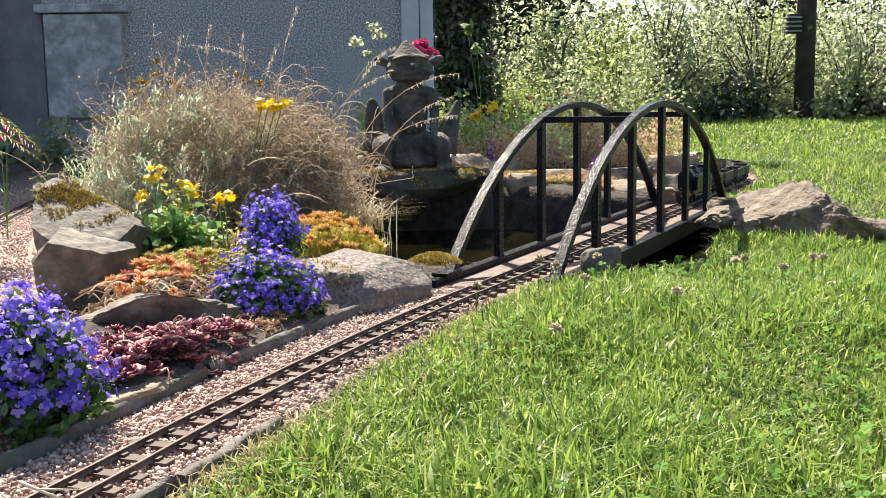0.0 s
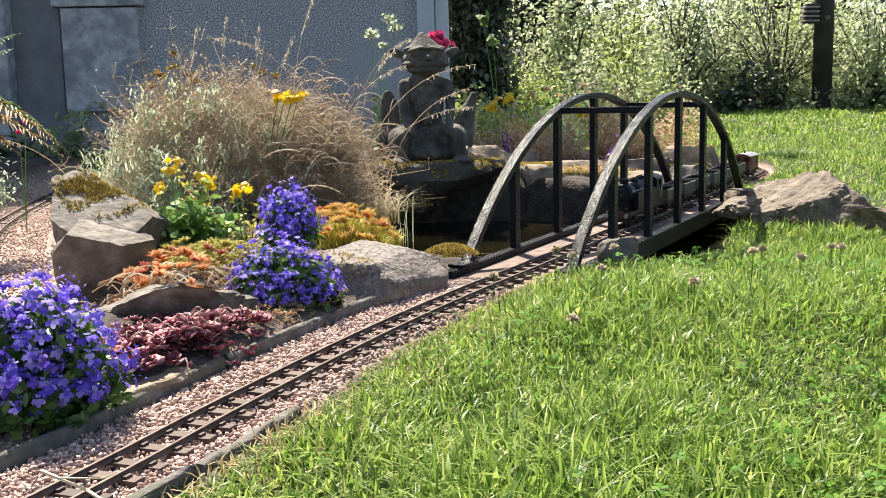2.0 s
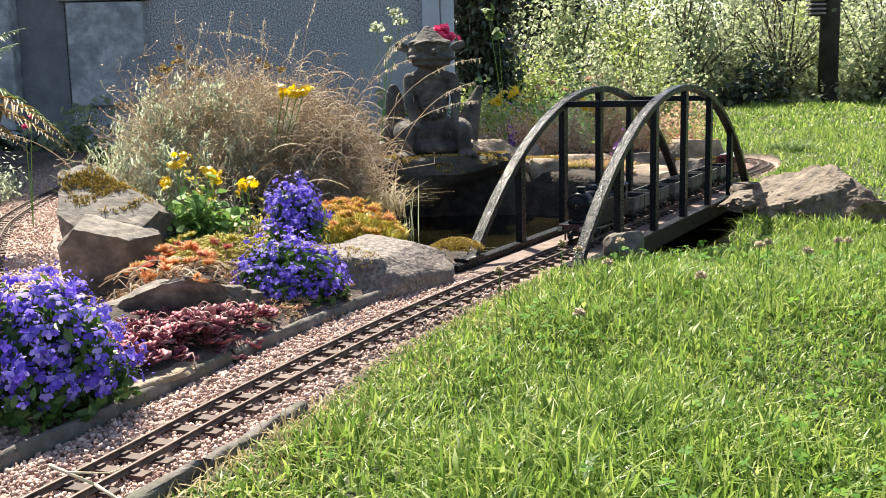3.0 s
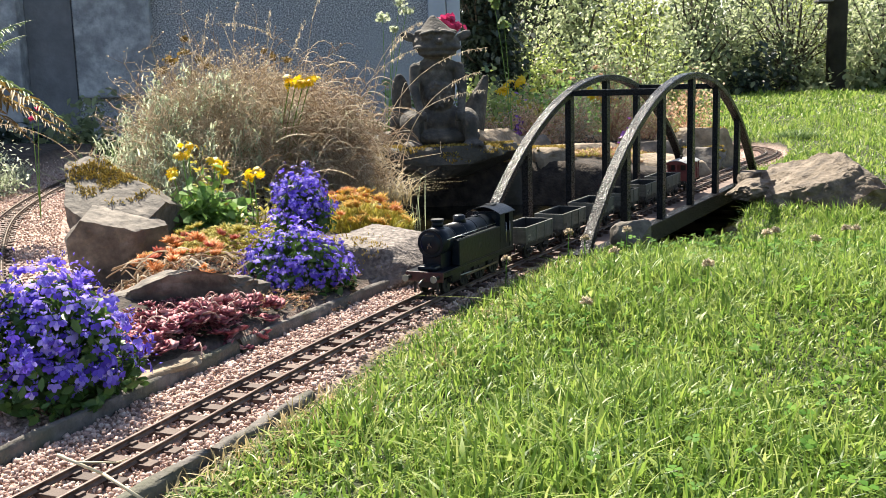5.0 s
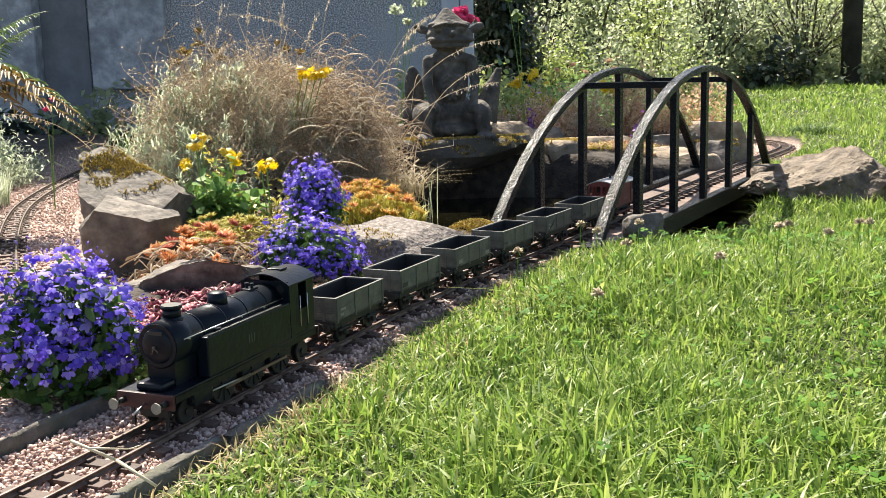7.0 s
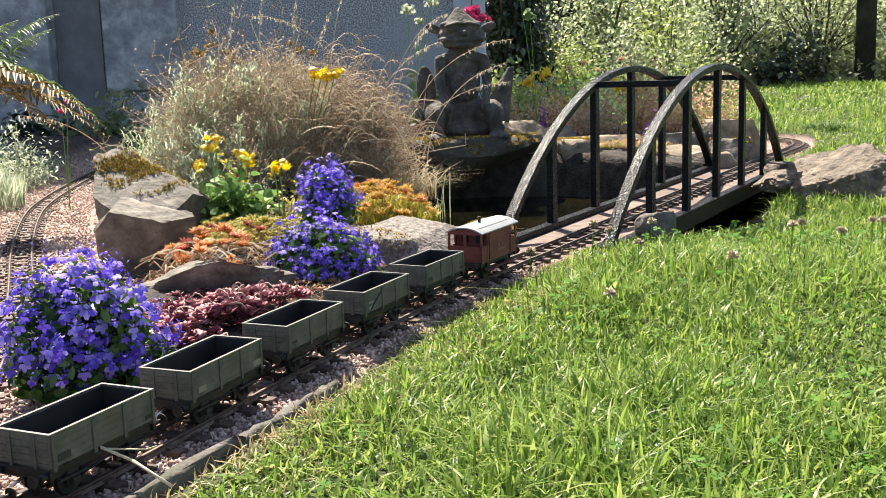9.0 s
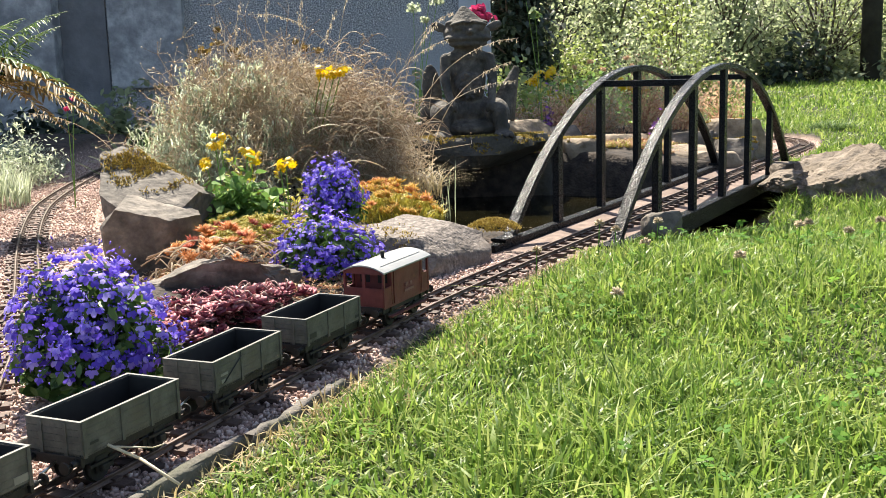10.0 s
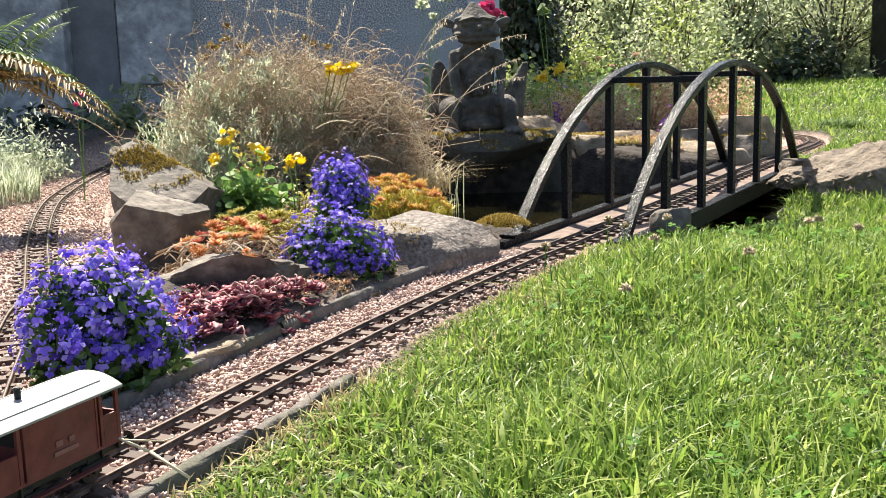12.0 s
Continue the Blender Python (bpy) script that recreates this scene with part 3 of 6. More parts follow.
# ---- ballast ----
def pebble_bed(name, line, s0, s1, width, count, seed, label, singles=0, zlift=0.0):
    rnd = np.random.RandomState(seed)
    s = rnd.uniform(s0, s1, count)
    off = rnd.uniform(-width, width, count)
    u, p = line
    c, d = on_track(s, 0, line)
    c = c + off[:, None] * np.stack([d[:, 1], -d[:, 0]], -1)
    z, _, grit = land(c[:, 0], c[:, 1])
    keep = grit > 0.4
    c, z, off = c[keep], z[keep], off[keep]
    k = len(c)
    size = rnd.uniform(0.0014, 0.0029, k)
    low = np.where(np.abs(off) < 0.034, 0.0008, 0.001)
    pos = np.stack([c[:, 0], c[:, 1], z + zlift + low + rnd.uniform(-0.001, 0.003, k)], -1)
    bm = bmesh.new()
    bmesh.ops.create_icosphere(bm, subdivisions=1, radius=1.0)
    tv = np.array([v.co for v in bm.verts])
    tf = np.array([[v.index for v in f.verts] for f in bm.faces])
    bm.free()
    if count > 25000:
        tv = np.array([(1, 0, 0), (-0.9, 0.1, 0), (0, 1.1, 0.1), (0.1, -0.9, 0), (0, 0.1, 0.9), (0, 0, -0.8)])
        tf = np.array([(0, 2, 4), (2, 1, 4), (1, 3, 4), (3, 0, 4), (2, 0, 5), (1, 2, 5), (3, 1, 5), (0, 3, 5)])
        size = size * 1.3
    tv = tv * (1 + 0.28 * np.sin(np.array([3.1, 5.3, 7.7])[None] @ tv.T * 2.0 + np.arange(len(tv))).T * 1.0)
    rot = turns(*(rnd.uniform(0, 6.28, k) for _ in range(3)))
    scl = size[:, None] * rnd.uniform(0.65, 1.2, (k, 3))
    near = np.zeros(k, bool)
    if singles:
        near[np.flatnonzero((pos[:, 1] > 0.70) & (pos[:, 1] < 0.80) & (np.abs(off) > 0.036))[:singles]] = True
    me = merged(name, tv, tf, pos[~near], rot[~near], scl[~near], M_GRAVEL)
    bed = tagged(new(name, me), label, "gravel", kind="stuff")
    one = mesh_np("pebble", tv, tf, M_PEBBLE)
    for i in np.flatnonzero(near):
        ob = part("pebble", one, None, bed)
        m = Matrix(rot[i].tolist()).to_4x4()
        m.translation = pos[i]
        ob.matrix_basis = m @ Matrix.Diagonal((*scl[i], 1))


pebble_bed("ballast", (TRACK_S, TRACK), 0.55, s_near(0.14, 1.56), 0.088, 24000, 1, "pink and buff granite chippings round the sleepers", 290)
pebble_bed("ballast", (TRACK_S, TRACK), s_near(0.86, 2.80), s_near(0.95, 3.90), 0.075, 2200, 2, "pink and buff granite chippings round the sleepers")
pebble_bed("gravel_bed", (LOOP_S, LOOP), LOOP_S[0], LOOP_S[-1], 0.24, 30000, 3, "pink gravel bed under the curving track")


# ---- bridge ----
def bridge():
    org, yaw = (0.278, 1.609), 59.86
    bay, wid, ztop = 0.2144, 0.184, 0.2725
    t = thing("arch_bridge", pose(org[0], org[1], 0, 0, 0, yaw), "black-painted steel bowstring arch bridge carrying the track over the pond", "bridge")
    L = 6 * bay

    def arch(y):
        n, hw, th = 48, 0.0095, 0.012
        rise, half = ztop, L / 2
        a = (half * half + rise * rise) / (2 * rise)      # circle through both feet and the crown
        lim = math.asin(min(1.0, half / a)) if rise < half else math.pi / 2
        bm = bmesh.new()
        rings = []
        for i in range(n + 1):
            q = -lim + 2 * lim * i / n
            c, s = math.cos(q), math.sin(q)
            rings.append([bm.verts.new((half + (a + e) * s, y + o, rise - a + (a + e) * c)) for o, e in ((-hw, -th), (hw, -th), (hw, 0), (-hw, 0))])
        for r, w in zip(rings, rings[1:]):
            for k in range(4):
                bm.faces.new((r[k], r[(k + 1) % 4], w[(k + 1) % 4], w[k]))
        bm.faces.new(rings[0][::-1])
        bm.faces.new(rings[-1])
        bmesh.ops.recalc_face_normals(bm, faces=bm.faces)
        edges = [e for e in bm.edges if len(e.link_faces) == 2 and e.calc_face_angle(0) > 1.0]
        bmesh.ops.bevel(bm, geom=edges, offset=0.0012, segments=1, affect="EDGES")
        part("arch", bm, M_IRON, t)
        top = lambda x: rise - a + math.sqrt(a * a - (x - half) ** 2)
        return top

    for y in (0.0, wid):
        top = arch(y)
        for i in range(1, 6):
            part("post", box(i * bay - 0.0105, i * bay + 0.0105, y - 0.006, y + 0.006, -0.002, top(i * bay) - 0.009, 0.001), M_IRON, t)
        part("girder", box(-0.06, L + 0.05, y - 0.010, y + 0.010, -0.034, 0.0, 0.0015), M_IRON, t)
        for x in (0.0, L):
            part("foot_plate", box(x - 0.03, x + 0.03, y - 0.014, y + 0.014, 0.0005, 0.006, 0.001), M_IRON, t)
    for i in (2, 4):
        part("cross_bar", box(i * bay - 0.006, i * bay + 0.006, -0.004, wid + 0.004, 0.234, 0.246, 0.001), M_IRON, t)
    part("deck", box(-0.05, L + 0.04, 0.011, wid - 0.011, -0.022, -0.0112, 0.001), M_DECK, t, "weathered brown deck board")
    for i in range(7):
        part("deck_beam", box(i * bay - 0.012, i * bay + 0.012, 0.011, wid - 0.011, -0.034, -0.0225), M_IRON, t)
    for x in (0.01, L - 0.01):
        part("abutment", box(x - 0.06, x + 0.05, -0.02, wid + 0.02, -0.19, -0.035, 0.006), M_STONEDK, t, "dark stone abutment")


bridge()


# ---- stones ----
def stone(name, m, size, seed, mat, label, category="rock", cuts=9, rough=0.09, level=4, flat=0.0, group="", faces=()):
    """A split stone: a ball cut by planes, then roughened at two scales."""
    rnd = random.Random(seed)
    bm = bmesh.new()
    bmesh.ops.create_icosphere(bm, subdivisions=level, radius=1.0)
    planes = [(Vector(q).normalized(), dd) for q, dd in faces]
    for i in range(cuts):
        v = Vector((rnd.gauss(0, 1), rnd.gauss(0, 1), rnd.gauss(0, 0.7))).normalized()
        planes.append((v, rnd.uniform(0.52, 0.82)))
    if not faces:
        planes += [(Vector((0.06 * rnd.uniform(-1, 1), 0.08, 1)).normalized(), 0.62 - flat), (Vector((0, 0, -1)), 0.5)]
    o = Vector((seed * 3.7, seed * 1.3, seed * 7.1))
    for v in bm.verts:
        p = v.co.copy()
        for _ in range(2):
            for q, dd in planes:
                e = p.dot(q) - dd
                if e > 0:
                    p -= q * e
        k = noise.noise(p * 2.2 + o) * rough + noise.noise(p * 6 + o) * rough * 0.6 + noise.noise(p * 15 + o) * rough * 0.35 + noise.noise(p * 33 + o) * rough * 0.2
        v.co = p * (1 + k)
    lo = [min(v.co[i] for v in bm.verts) for i in range(3)]
    hi = [max(v.co[i] for v in bm.verts) for i in range(3)]
    for v in bm.verts:
        v.co = Vector(((v.co[0] - (lo[0] + hi[0]) / 2) / (hi[0] - lo[0]) * size[0], (v.co[1] - (lo[1] + hi[1]) / 2) / (hi[1] - lo[1]) * size[1], (v.co[2] - lo[2]) / (hi[2] - lo[2]) * size[2]))
    for f in bm.faces:
        f.smooth = True
    ob = part(name, bm, mat)
    ob.matrix_basis = m
    try:
        ob.data.set_sharp_from_angle(angle=radians(38))
    except Exception:
        pass
    return tagged(ob, label, category, group)


def tufts(name, cx, cy, z, rx, ry, count, h, w, mat, label, category, seed, dome=0.0, lean=(0.2, 0.9), group=""):
    """A low clump of fine blades over an oval patch."""
    rnd = np.random.RandomState(seed)
    r, a = np.sqrt(rnd.rand(count)), rnd.uniform(0, 6.28, count)
    pos = np.stack([cx + rx * r * np.cos(a), cy + ry * r * np.sin(a), z + dome * (1 - r ** 2)], -1)
    v, f = blades_np(pos, rnd.uniform(0, 6.28, count), rnd.uniform(0.6, 1.2, count) * h, rnd.uniform(0.7, 1.2, count) * w, rnd.uniform(*lean, count), rnd.uniform(-0.5, 0.5, count))
    return tagged(new(name, mesh_np(name, v, f, mat)), label, category, group, "stuff")


def moss_on(ob, count, h, w, seed, label, cover=0.45, up=0.55, scale=30.0, centre=None, reach=0.0):
    """Short moss blades on the upward faces of a stone, in patches."""
    rnd = np.random.RandomState(seed)
    me = ob.data
    me.calc_loop_triangles()
    m = np.array(ob.matrix_basis)
    v = np.array([q.co for q in me.vertices]) @ m[:3, :3].T + m[:3, 3]
    tri = np.array([t.vertices for t in me.loop_triangles])
    a, b, c = v[tri[:, 0]], v[tri[:, 1]], v[tri[:, 2]]
    n = np.cross(b - a, c - a)
    area = np.linalg.norm(n, axis=1)
    wgt = area * (n[:, 2] / (area + 1e-12) > up)
    pick = rnd.choice(len(tri), count, p=wgt / wgt.sum())
    r1, r2 = np.sqrt(rnd.rand(count, 1)), rnd.rand(count, 1)
    p = a[pick] * (1 - r1) + b[pick] * r1 * (1 - r2) + c[pick] * r1 * r2
    msk = np.array([noise.noise(Vector(q) * scale) for q in p]) + rnd.normal(0, 0.12, count) > 0.5 - cover * 1.0 - 0.25
    if centre is not None:
        msk &= np.hypot(p[:, 0] - centre[0], p[:, 1] - centre[1]) < reach * rnd.uniform(0.6, 1.15, count)
    p = p[msk]
    k = len(p)
    vv, ff = blades_np(p, rnd.uniform(0, 6.28, k), rnd.uniform(0.5, 1.2, k) * h, rnd.uniform(0.7, 1.3, k) * w, rnd.uniform(0.3, 1.4, k), rnd.uniform(-0.5, 0.5, k))
    tagged(new("moss_cushion", mesh_np("moss_cushion", vv, ff, M_MOSS)), label, "moss", kind="stuff")


BOULDER = stone("boulder", pose(-0.418, 1.580, -0.03, 0, 0, 3), (0.172, 0.165, 0.206), 11, M_STONE, "grey-brown split boulder with a mossy sloping top", cuts=0, rough=0.06, level=5,
      faces=(((0.10, -0.40, 1), 0.35), ((0.05, -1, -0.40), 0.46), ((-1, -0.12, -0.16), 0.56), ((0.92, -0.30, -0.42), 0.56), ((0.45, 0.1, 1), 0.52), ((0, 0, -1), 0.62), ((0.1, 1, 0.1), 0.6), ((-0.6, -0.8, -0.1), 0.62)))
stone("boulder", pose(-0.408, 1.484, -0.028, 0, 0, 4), (0.150, 0.090, 0.142), 12, M_STONE, "grey-brown block split from the mossy boulder", cuts=0, rough=0.06, level=5,
      faces=(((0.20, -0.10, 1), 0.46), ((-0.80, -0.10, 1), 0.58), ((0.10, -1, -0.42), 0.40), ((-1, -0.25, -0.20), 0.60), ((0.9, -0.5, -0.30), 0.60), ((0, 0, -1), 0.6), ((0, 1, 0), 0.5)))
stone("low_rock", pose(-0.268, 1.262, -0.016, 0, 2, 14), (0.225, 0.11, 0.086), 23, M_STONE, "long low brown rock edging the flower bed", cuts=1, level=5, rough=0.12,
      faces=(((0.05, -1, -0.42), 0.38), ((-0.55, 0.14, 1), 0.48), ((0.20, 0.24, 1), 0.44), ((0.6, 0.1, 1), 0.62), ((-0.8, -0.5, -0.1), 0.74), ((0, 0, -1), 0.5), ((0, 1, 0), 0.6), ((1, -0.2, -0.2), 0.82)))
GRANITE = stone("granite_block", pose(-0.022, 1.545, -0.03, 0, 0, 54), (0.262, 0.165, 0.088), 31, M_GRANITE, "rough pinkish granite rock sloping down to the track edging", cuts=2, rough=0.07, level=5,
      faces=(((0.12, -0.95, 1), 0.56), ((-0.06, -0.12, 1), 0.46), ((0.60, -0.1, 1), 0.66), ((-0.8, -0.5, 0.5), 0.72), ((0.0, -1, 0.15), 0.78), ((0, 0, -1), 0.5), ((0, 1, 0.1), 0.6)))
stone("flagstone", pose(-0.258, 1.035, -0.006, 0, 0, 62), (0.15, 0.07, 0.014), 41, M_SAND, "small buff flagstone against the edging", cuts=6, flat=0.1)
stone("cobble", pose(0.375, 1.70, -0.01, 0, 0, 20), (0.075, 0.06, 0.05), 51, M_STONE, "small rounded brown stone by the bridge foot", cuts=6)
PLINTH = stone("plinth_block", pose(0.122, 2.745, 0.018, 0, 0, 4), (0.40, 0.30, 0.088), 61, M_STONEDK, "dark mossy stone slab under the statue", cuts=6, flat=0.15)
# supports are coloured near black for the shaded gap below the slab
stone("support_stone", pose(0.0, 2.84, -0.17, 0, 0, 10), (0.22, 0.18, 0.22), 62, M_STONEDK, "stone under the statue slab, shade put into its dark colour", cuts=6)
stone("support_stone", pose(0.27, 2.86, -0.17, 0, 0, 80), (0.22, 0.18, 0.22), 63, M_STONEDK, "stone under the statue slab, shade put into its dark colour", cuts=6)
stone("bank_rock", pose(0.965, 2.27, -0.07, 0, 5, -6), (0.37, 0.34, 0.158), 71, M_STONELT, "large buff sandstone rock by the bridge end", cuts=2, rough=0.12, level=6,
      faces=(((0.85, -0.10, 1), 0.42), ((-0.62, -0.25, 1), 0.50), ((-0.10, -1, 0.45), 0.55), ((0.45, -0.9, 0.55), 0.60), ((-0.5, -0.9, 0.2), 0.62), ((0.1, 0.8, 0.6), 0.62), ((0, 0, -1), 0.35)))
stone("bank_rock", pose(0.818, 2.35, -0.012, 0, -4, 12), (0.16, 0.14, 0.042), 74, M_STONELT, "flat buff stone jutting out beside the bridge end", cuts=7, rough=0.12, level=5)
stone("bank_rock", pose(0.75, 2.25, -0.075, 0, 0, 12), (0.05, 0.04, 0.035), 75, M_GRANITE, "small pale stone at the pond's edge", cuts=7)
stone("bank_rock", pose(1.07, 2.10, -0.035, 0, 4, -10), (0.26, 0.17, 0.062), 72, M_STONELT, "flat buff sandstone slab sunk in the lawn", cuts=8)
stone("bank_rock", pose(0.86, 2.50, -0.01, 0, 0, 30), (0.12, 0.10, 0.045), 73, M_STONELT, "small flat buff stone by the bridge end", cuts=7)
# lowest stones in M_STONEDK have the bank's shade in their colour
for i, (x, y, z, sx, sy, sz, rz, mt) in enumerate((
        (0.25, 2.95, 0.05, 0.20, 0.16, 0.08, 10, M_SAND), (0.39, 2.84, 0.00, 0.20, 0.18, 0.085, -20, M_SAND), (0.37, 2.82, -0.15, 0.20, 0.14, 0.14, 15, M_STONE),
        (0.53, 2.80, -0.15, 0.20, 0.14, 0.12, 40, M_STONE), (0.63, 2.90, -0.035, 0.28, 0.20, 0.085, 14, M_SAND), (0.89, 3.06, -0.04, 0.20, 0.14, 0.15, -12, M_SAND),
        (0.34, 3.10, 0.03, 0.24, 0.14, 0.07, 5, M_STONE), (0.62, 2.86, -0.16, 0.22, 0.12, 0.11, -5, M_STONE), (-0.03, 3.0, 0.03, 0.16, 0.12, 0.10, 25, M_STONE),
        (0.47, 2.74, -0.16, 0.17, 0.13, 0.085, 0, M_STONEDK), (0.80, 2.90, -0.14, 0.16, 0.12, 0.10, 60, M_STONEDK), (0.49, 2.82, -0.045, 0.17, 0.17, 0.075, 12, M_STONE),
        (0.76, 2.88, -0.05, 0.20, 0.16, 0.085, -8, M_SAND), (0.86, 2.96, -0.04, 0.16, 0.12, 0.10, 22, M_STONE), (0.52, 2.98, 0.00, 0.22, 0.13, 0.08, 0, M_SAND),
        (0.18, 3.02, 0.04, 0.16, 0.12, 0.07, 30, M_SAND), (0.74, 3.04, -0.02, 0.18, 0.12, 0.10, -20, M_STONE))):
    stone("pond_stone", pose(x, y, z, 0, 0, rz), (sx, sy, sz), 80 + i, mt, "weathered sandstone on the pond's far bank", cuts=8, group="pond stones")

moss_on(BOULDER, 9000, 0.0055, 0.0017, 16, "golden-brown moss on the boulder's top", 0.28, 0.6, 24, (-0.432, 1.60), 0.062)
moss_on(GRANITE, 2600, 0.005, 0.0016, 17, "golden-brown moss at the granite block's end", 0.2, 0.4, 40, (-0.075, 1.50), 0.06)
moss_on(PLINTH, 7000, 0.007, 0.003, 18, "golden-green moss over the statue slab", 0.35, 0.6, 18)
for ob in [o for o in scene.objects if o.name.startswith("pond_stone")][1:15:2]:
    moss_on(ob, 2200, 0.007, 0.003, 19, "golden moss on a pond stone", 0.25, 0.7, 16)


# ---- the train ----
S0 = s_near(-0.168, 0.977) + 0.024


def front_at(t):
    """Length along the track of the engine's front at t seconds: a steady run that slows a little at the end."""
    g = lambda q: 0.29 * q - 0.0028 * max(0.0, q - 8.5) ** 2
    return S0 + g(6.5) - g(t) + 0.018 * max(0.0, 2.5 - t) ** 2


def wheelset(r, gauge, parent, x, mat_w, spokes=0):
    """An axle with two flanged wheels, centred on its own axis."""
    bm = bmesh.new()
    bm_cyl(bm, (0, -gauge / 2, 0), (0, gauge / 2, 0), 0.0022, seg=8)
    for s in (-1, 1):
        y = s * gauge / 2
        bm_cyl(bm, (0, y - 0.002, 0), (0, y + 0.002, 0), r, seg=24)
        bm_cyl(bm, (0, y - s * 0.003, 0), (0, y - s * 0.0021, 0), r + 0.0012, seg=24)
        for k in range(spokes):
            q = 2 * math.pi * k / spokes
            bm_cyl(bm, (0, y + s * 0.0024, 0), (0.86 * r * math.cos(q), y + s * 0.0024, 0.86 * r * math.sin(q)), 0.0009, seg=5)
        bm_cyl(bm, (0, y + s * 0.002, 0), (0, y + s * 0.0034, 0), r * 0.28, seg=12)
    ob = part("wheelset", bm, mat_w, parent)
    ob.matrix_basis = pose(x, 0, r)
    ob["radius"] = r
    return ob


def buffers(parent, x, sgn, z, y=0.020, head=None):
    for s in (-1, 1):
        bm = bm_cyl(bmesh.new(), (x, s * y, z), (x + sgn * 0.007, s * y, z), 0.0028, 0.0022, 12)
        bm_cyl(bm, (x + sgn * 0.007, s * y, z), (x + sgn * 0.0125, s * y, z), 0.0012, seg=8)
        stock = part("buffer", bm, M_LOCOGRIME, parent)
        part("buffer_head", bm_cyl(bmesh.new(), (x + sgn * 0.0125, s * y, z), (x + sgn * 0.0138, s * y, z), 0.0045, seg=16), head or M_LOCOGRIME, stock)
    bm = bm_cyl(bmesh.new(), (x, 0, z - 0.002), (x + sgn * 0.016, 0, z - 0.006), 0.0012, seg=6)
    part("coupling", bm, M_STEEL, parent)


def underframe(parent, length, width, axles, r):
    part("solebar", box(0.002, length - 0.002, -width / 2 + 0.004, -width / 2 + 0.007, 0.0175, 0.0246), M_LOCOGRIME, parent)
    part("solebar", box(0.002, length - 0.002, width / 2 - 0.007, width / 2 - 0.004, 0.0175, 0.0246), M_LOCOGRIME, parent)
    for s in (-1, 1):
        for x in axles:
            y = s * 0.0205
            bm = bm_box(bmesh.new(), x - 0.006, x + 0.006, y - 0.001, y + 0.001, 0.0070, 0.0195)
            bm_box(bm, x - 0.0035, x + 0.0035, y - 0.0028 + s * 0.002, y + 0.0028 + s * 0.002, 0.008, 0.0135, 0.0008)
            bm_box(bm, x - 0.014, x + 0.014, y + s * 0.001, y + s * 0.003, 0.0138, 0.0160)
            part("axle_guard", bm, M_LOCOGRIME, parent)
        mid = sum(axles) / 2
        bm = bm_cyl(bmesh.new(), (axles[0] + 0.01, s * 0.020, 0.011), (axles[1] - 0.012, s * 0.020, 0.016), 0.0009, seg=6)
        bm_box(bm, axles[0] + r + 0.001, axles[0] + r + 0.005, s * 0.016 - 0.002, s * 0.016 + 0.002, 0.006, 0.015)
        bm_box(bm, axles[1] - r - 0.005, axles[1] - r - 0.001, s * 0.016 - 0.002, s * 0.016 + 0.002, 0.006, 0.015)
        part("brake_gear", bm, M_LOCOGRIME, parent)
    part("headstock", box(-0.001, 0.002, -width / 2 + 0.001, width / 2 - 0.001, 0.0178, 0.0255, 0.0006), M_LOCOGRIME, parent)
    part("headstock", box(length - 0.002, length + 0.001, -width / 2 + 0.001, width / 2 - 0.001, 0.0178, 0.0255, 0.0006), M_LOCOGRIME, parent)
    buffers(parent, 0.0, -1, 0.0215)
    buffers(parent, length, 1, 0.0215)
    return [wheelset(r, 0.0325, parent, x, M_LOCOGRIME, 0) for x in axles]


WL, WW, WTOP = 0.108, 0.050, 0.0505


def bars(parent, spans, y, mat, thick=0.0004, sgn=-1):
    """Unreadable lettering as small raised bars on a side."""
    for x0, x1, z0, z1 in spans:
        part("lettering", box(x0, x1, min(y, y + sgn * thick), max(y, y + sgn * thick), z0, z1), mat, parent)


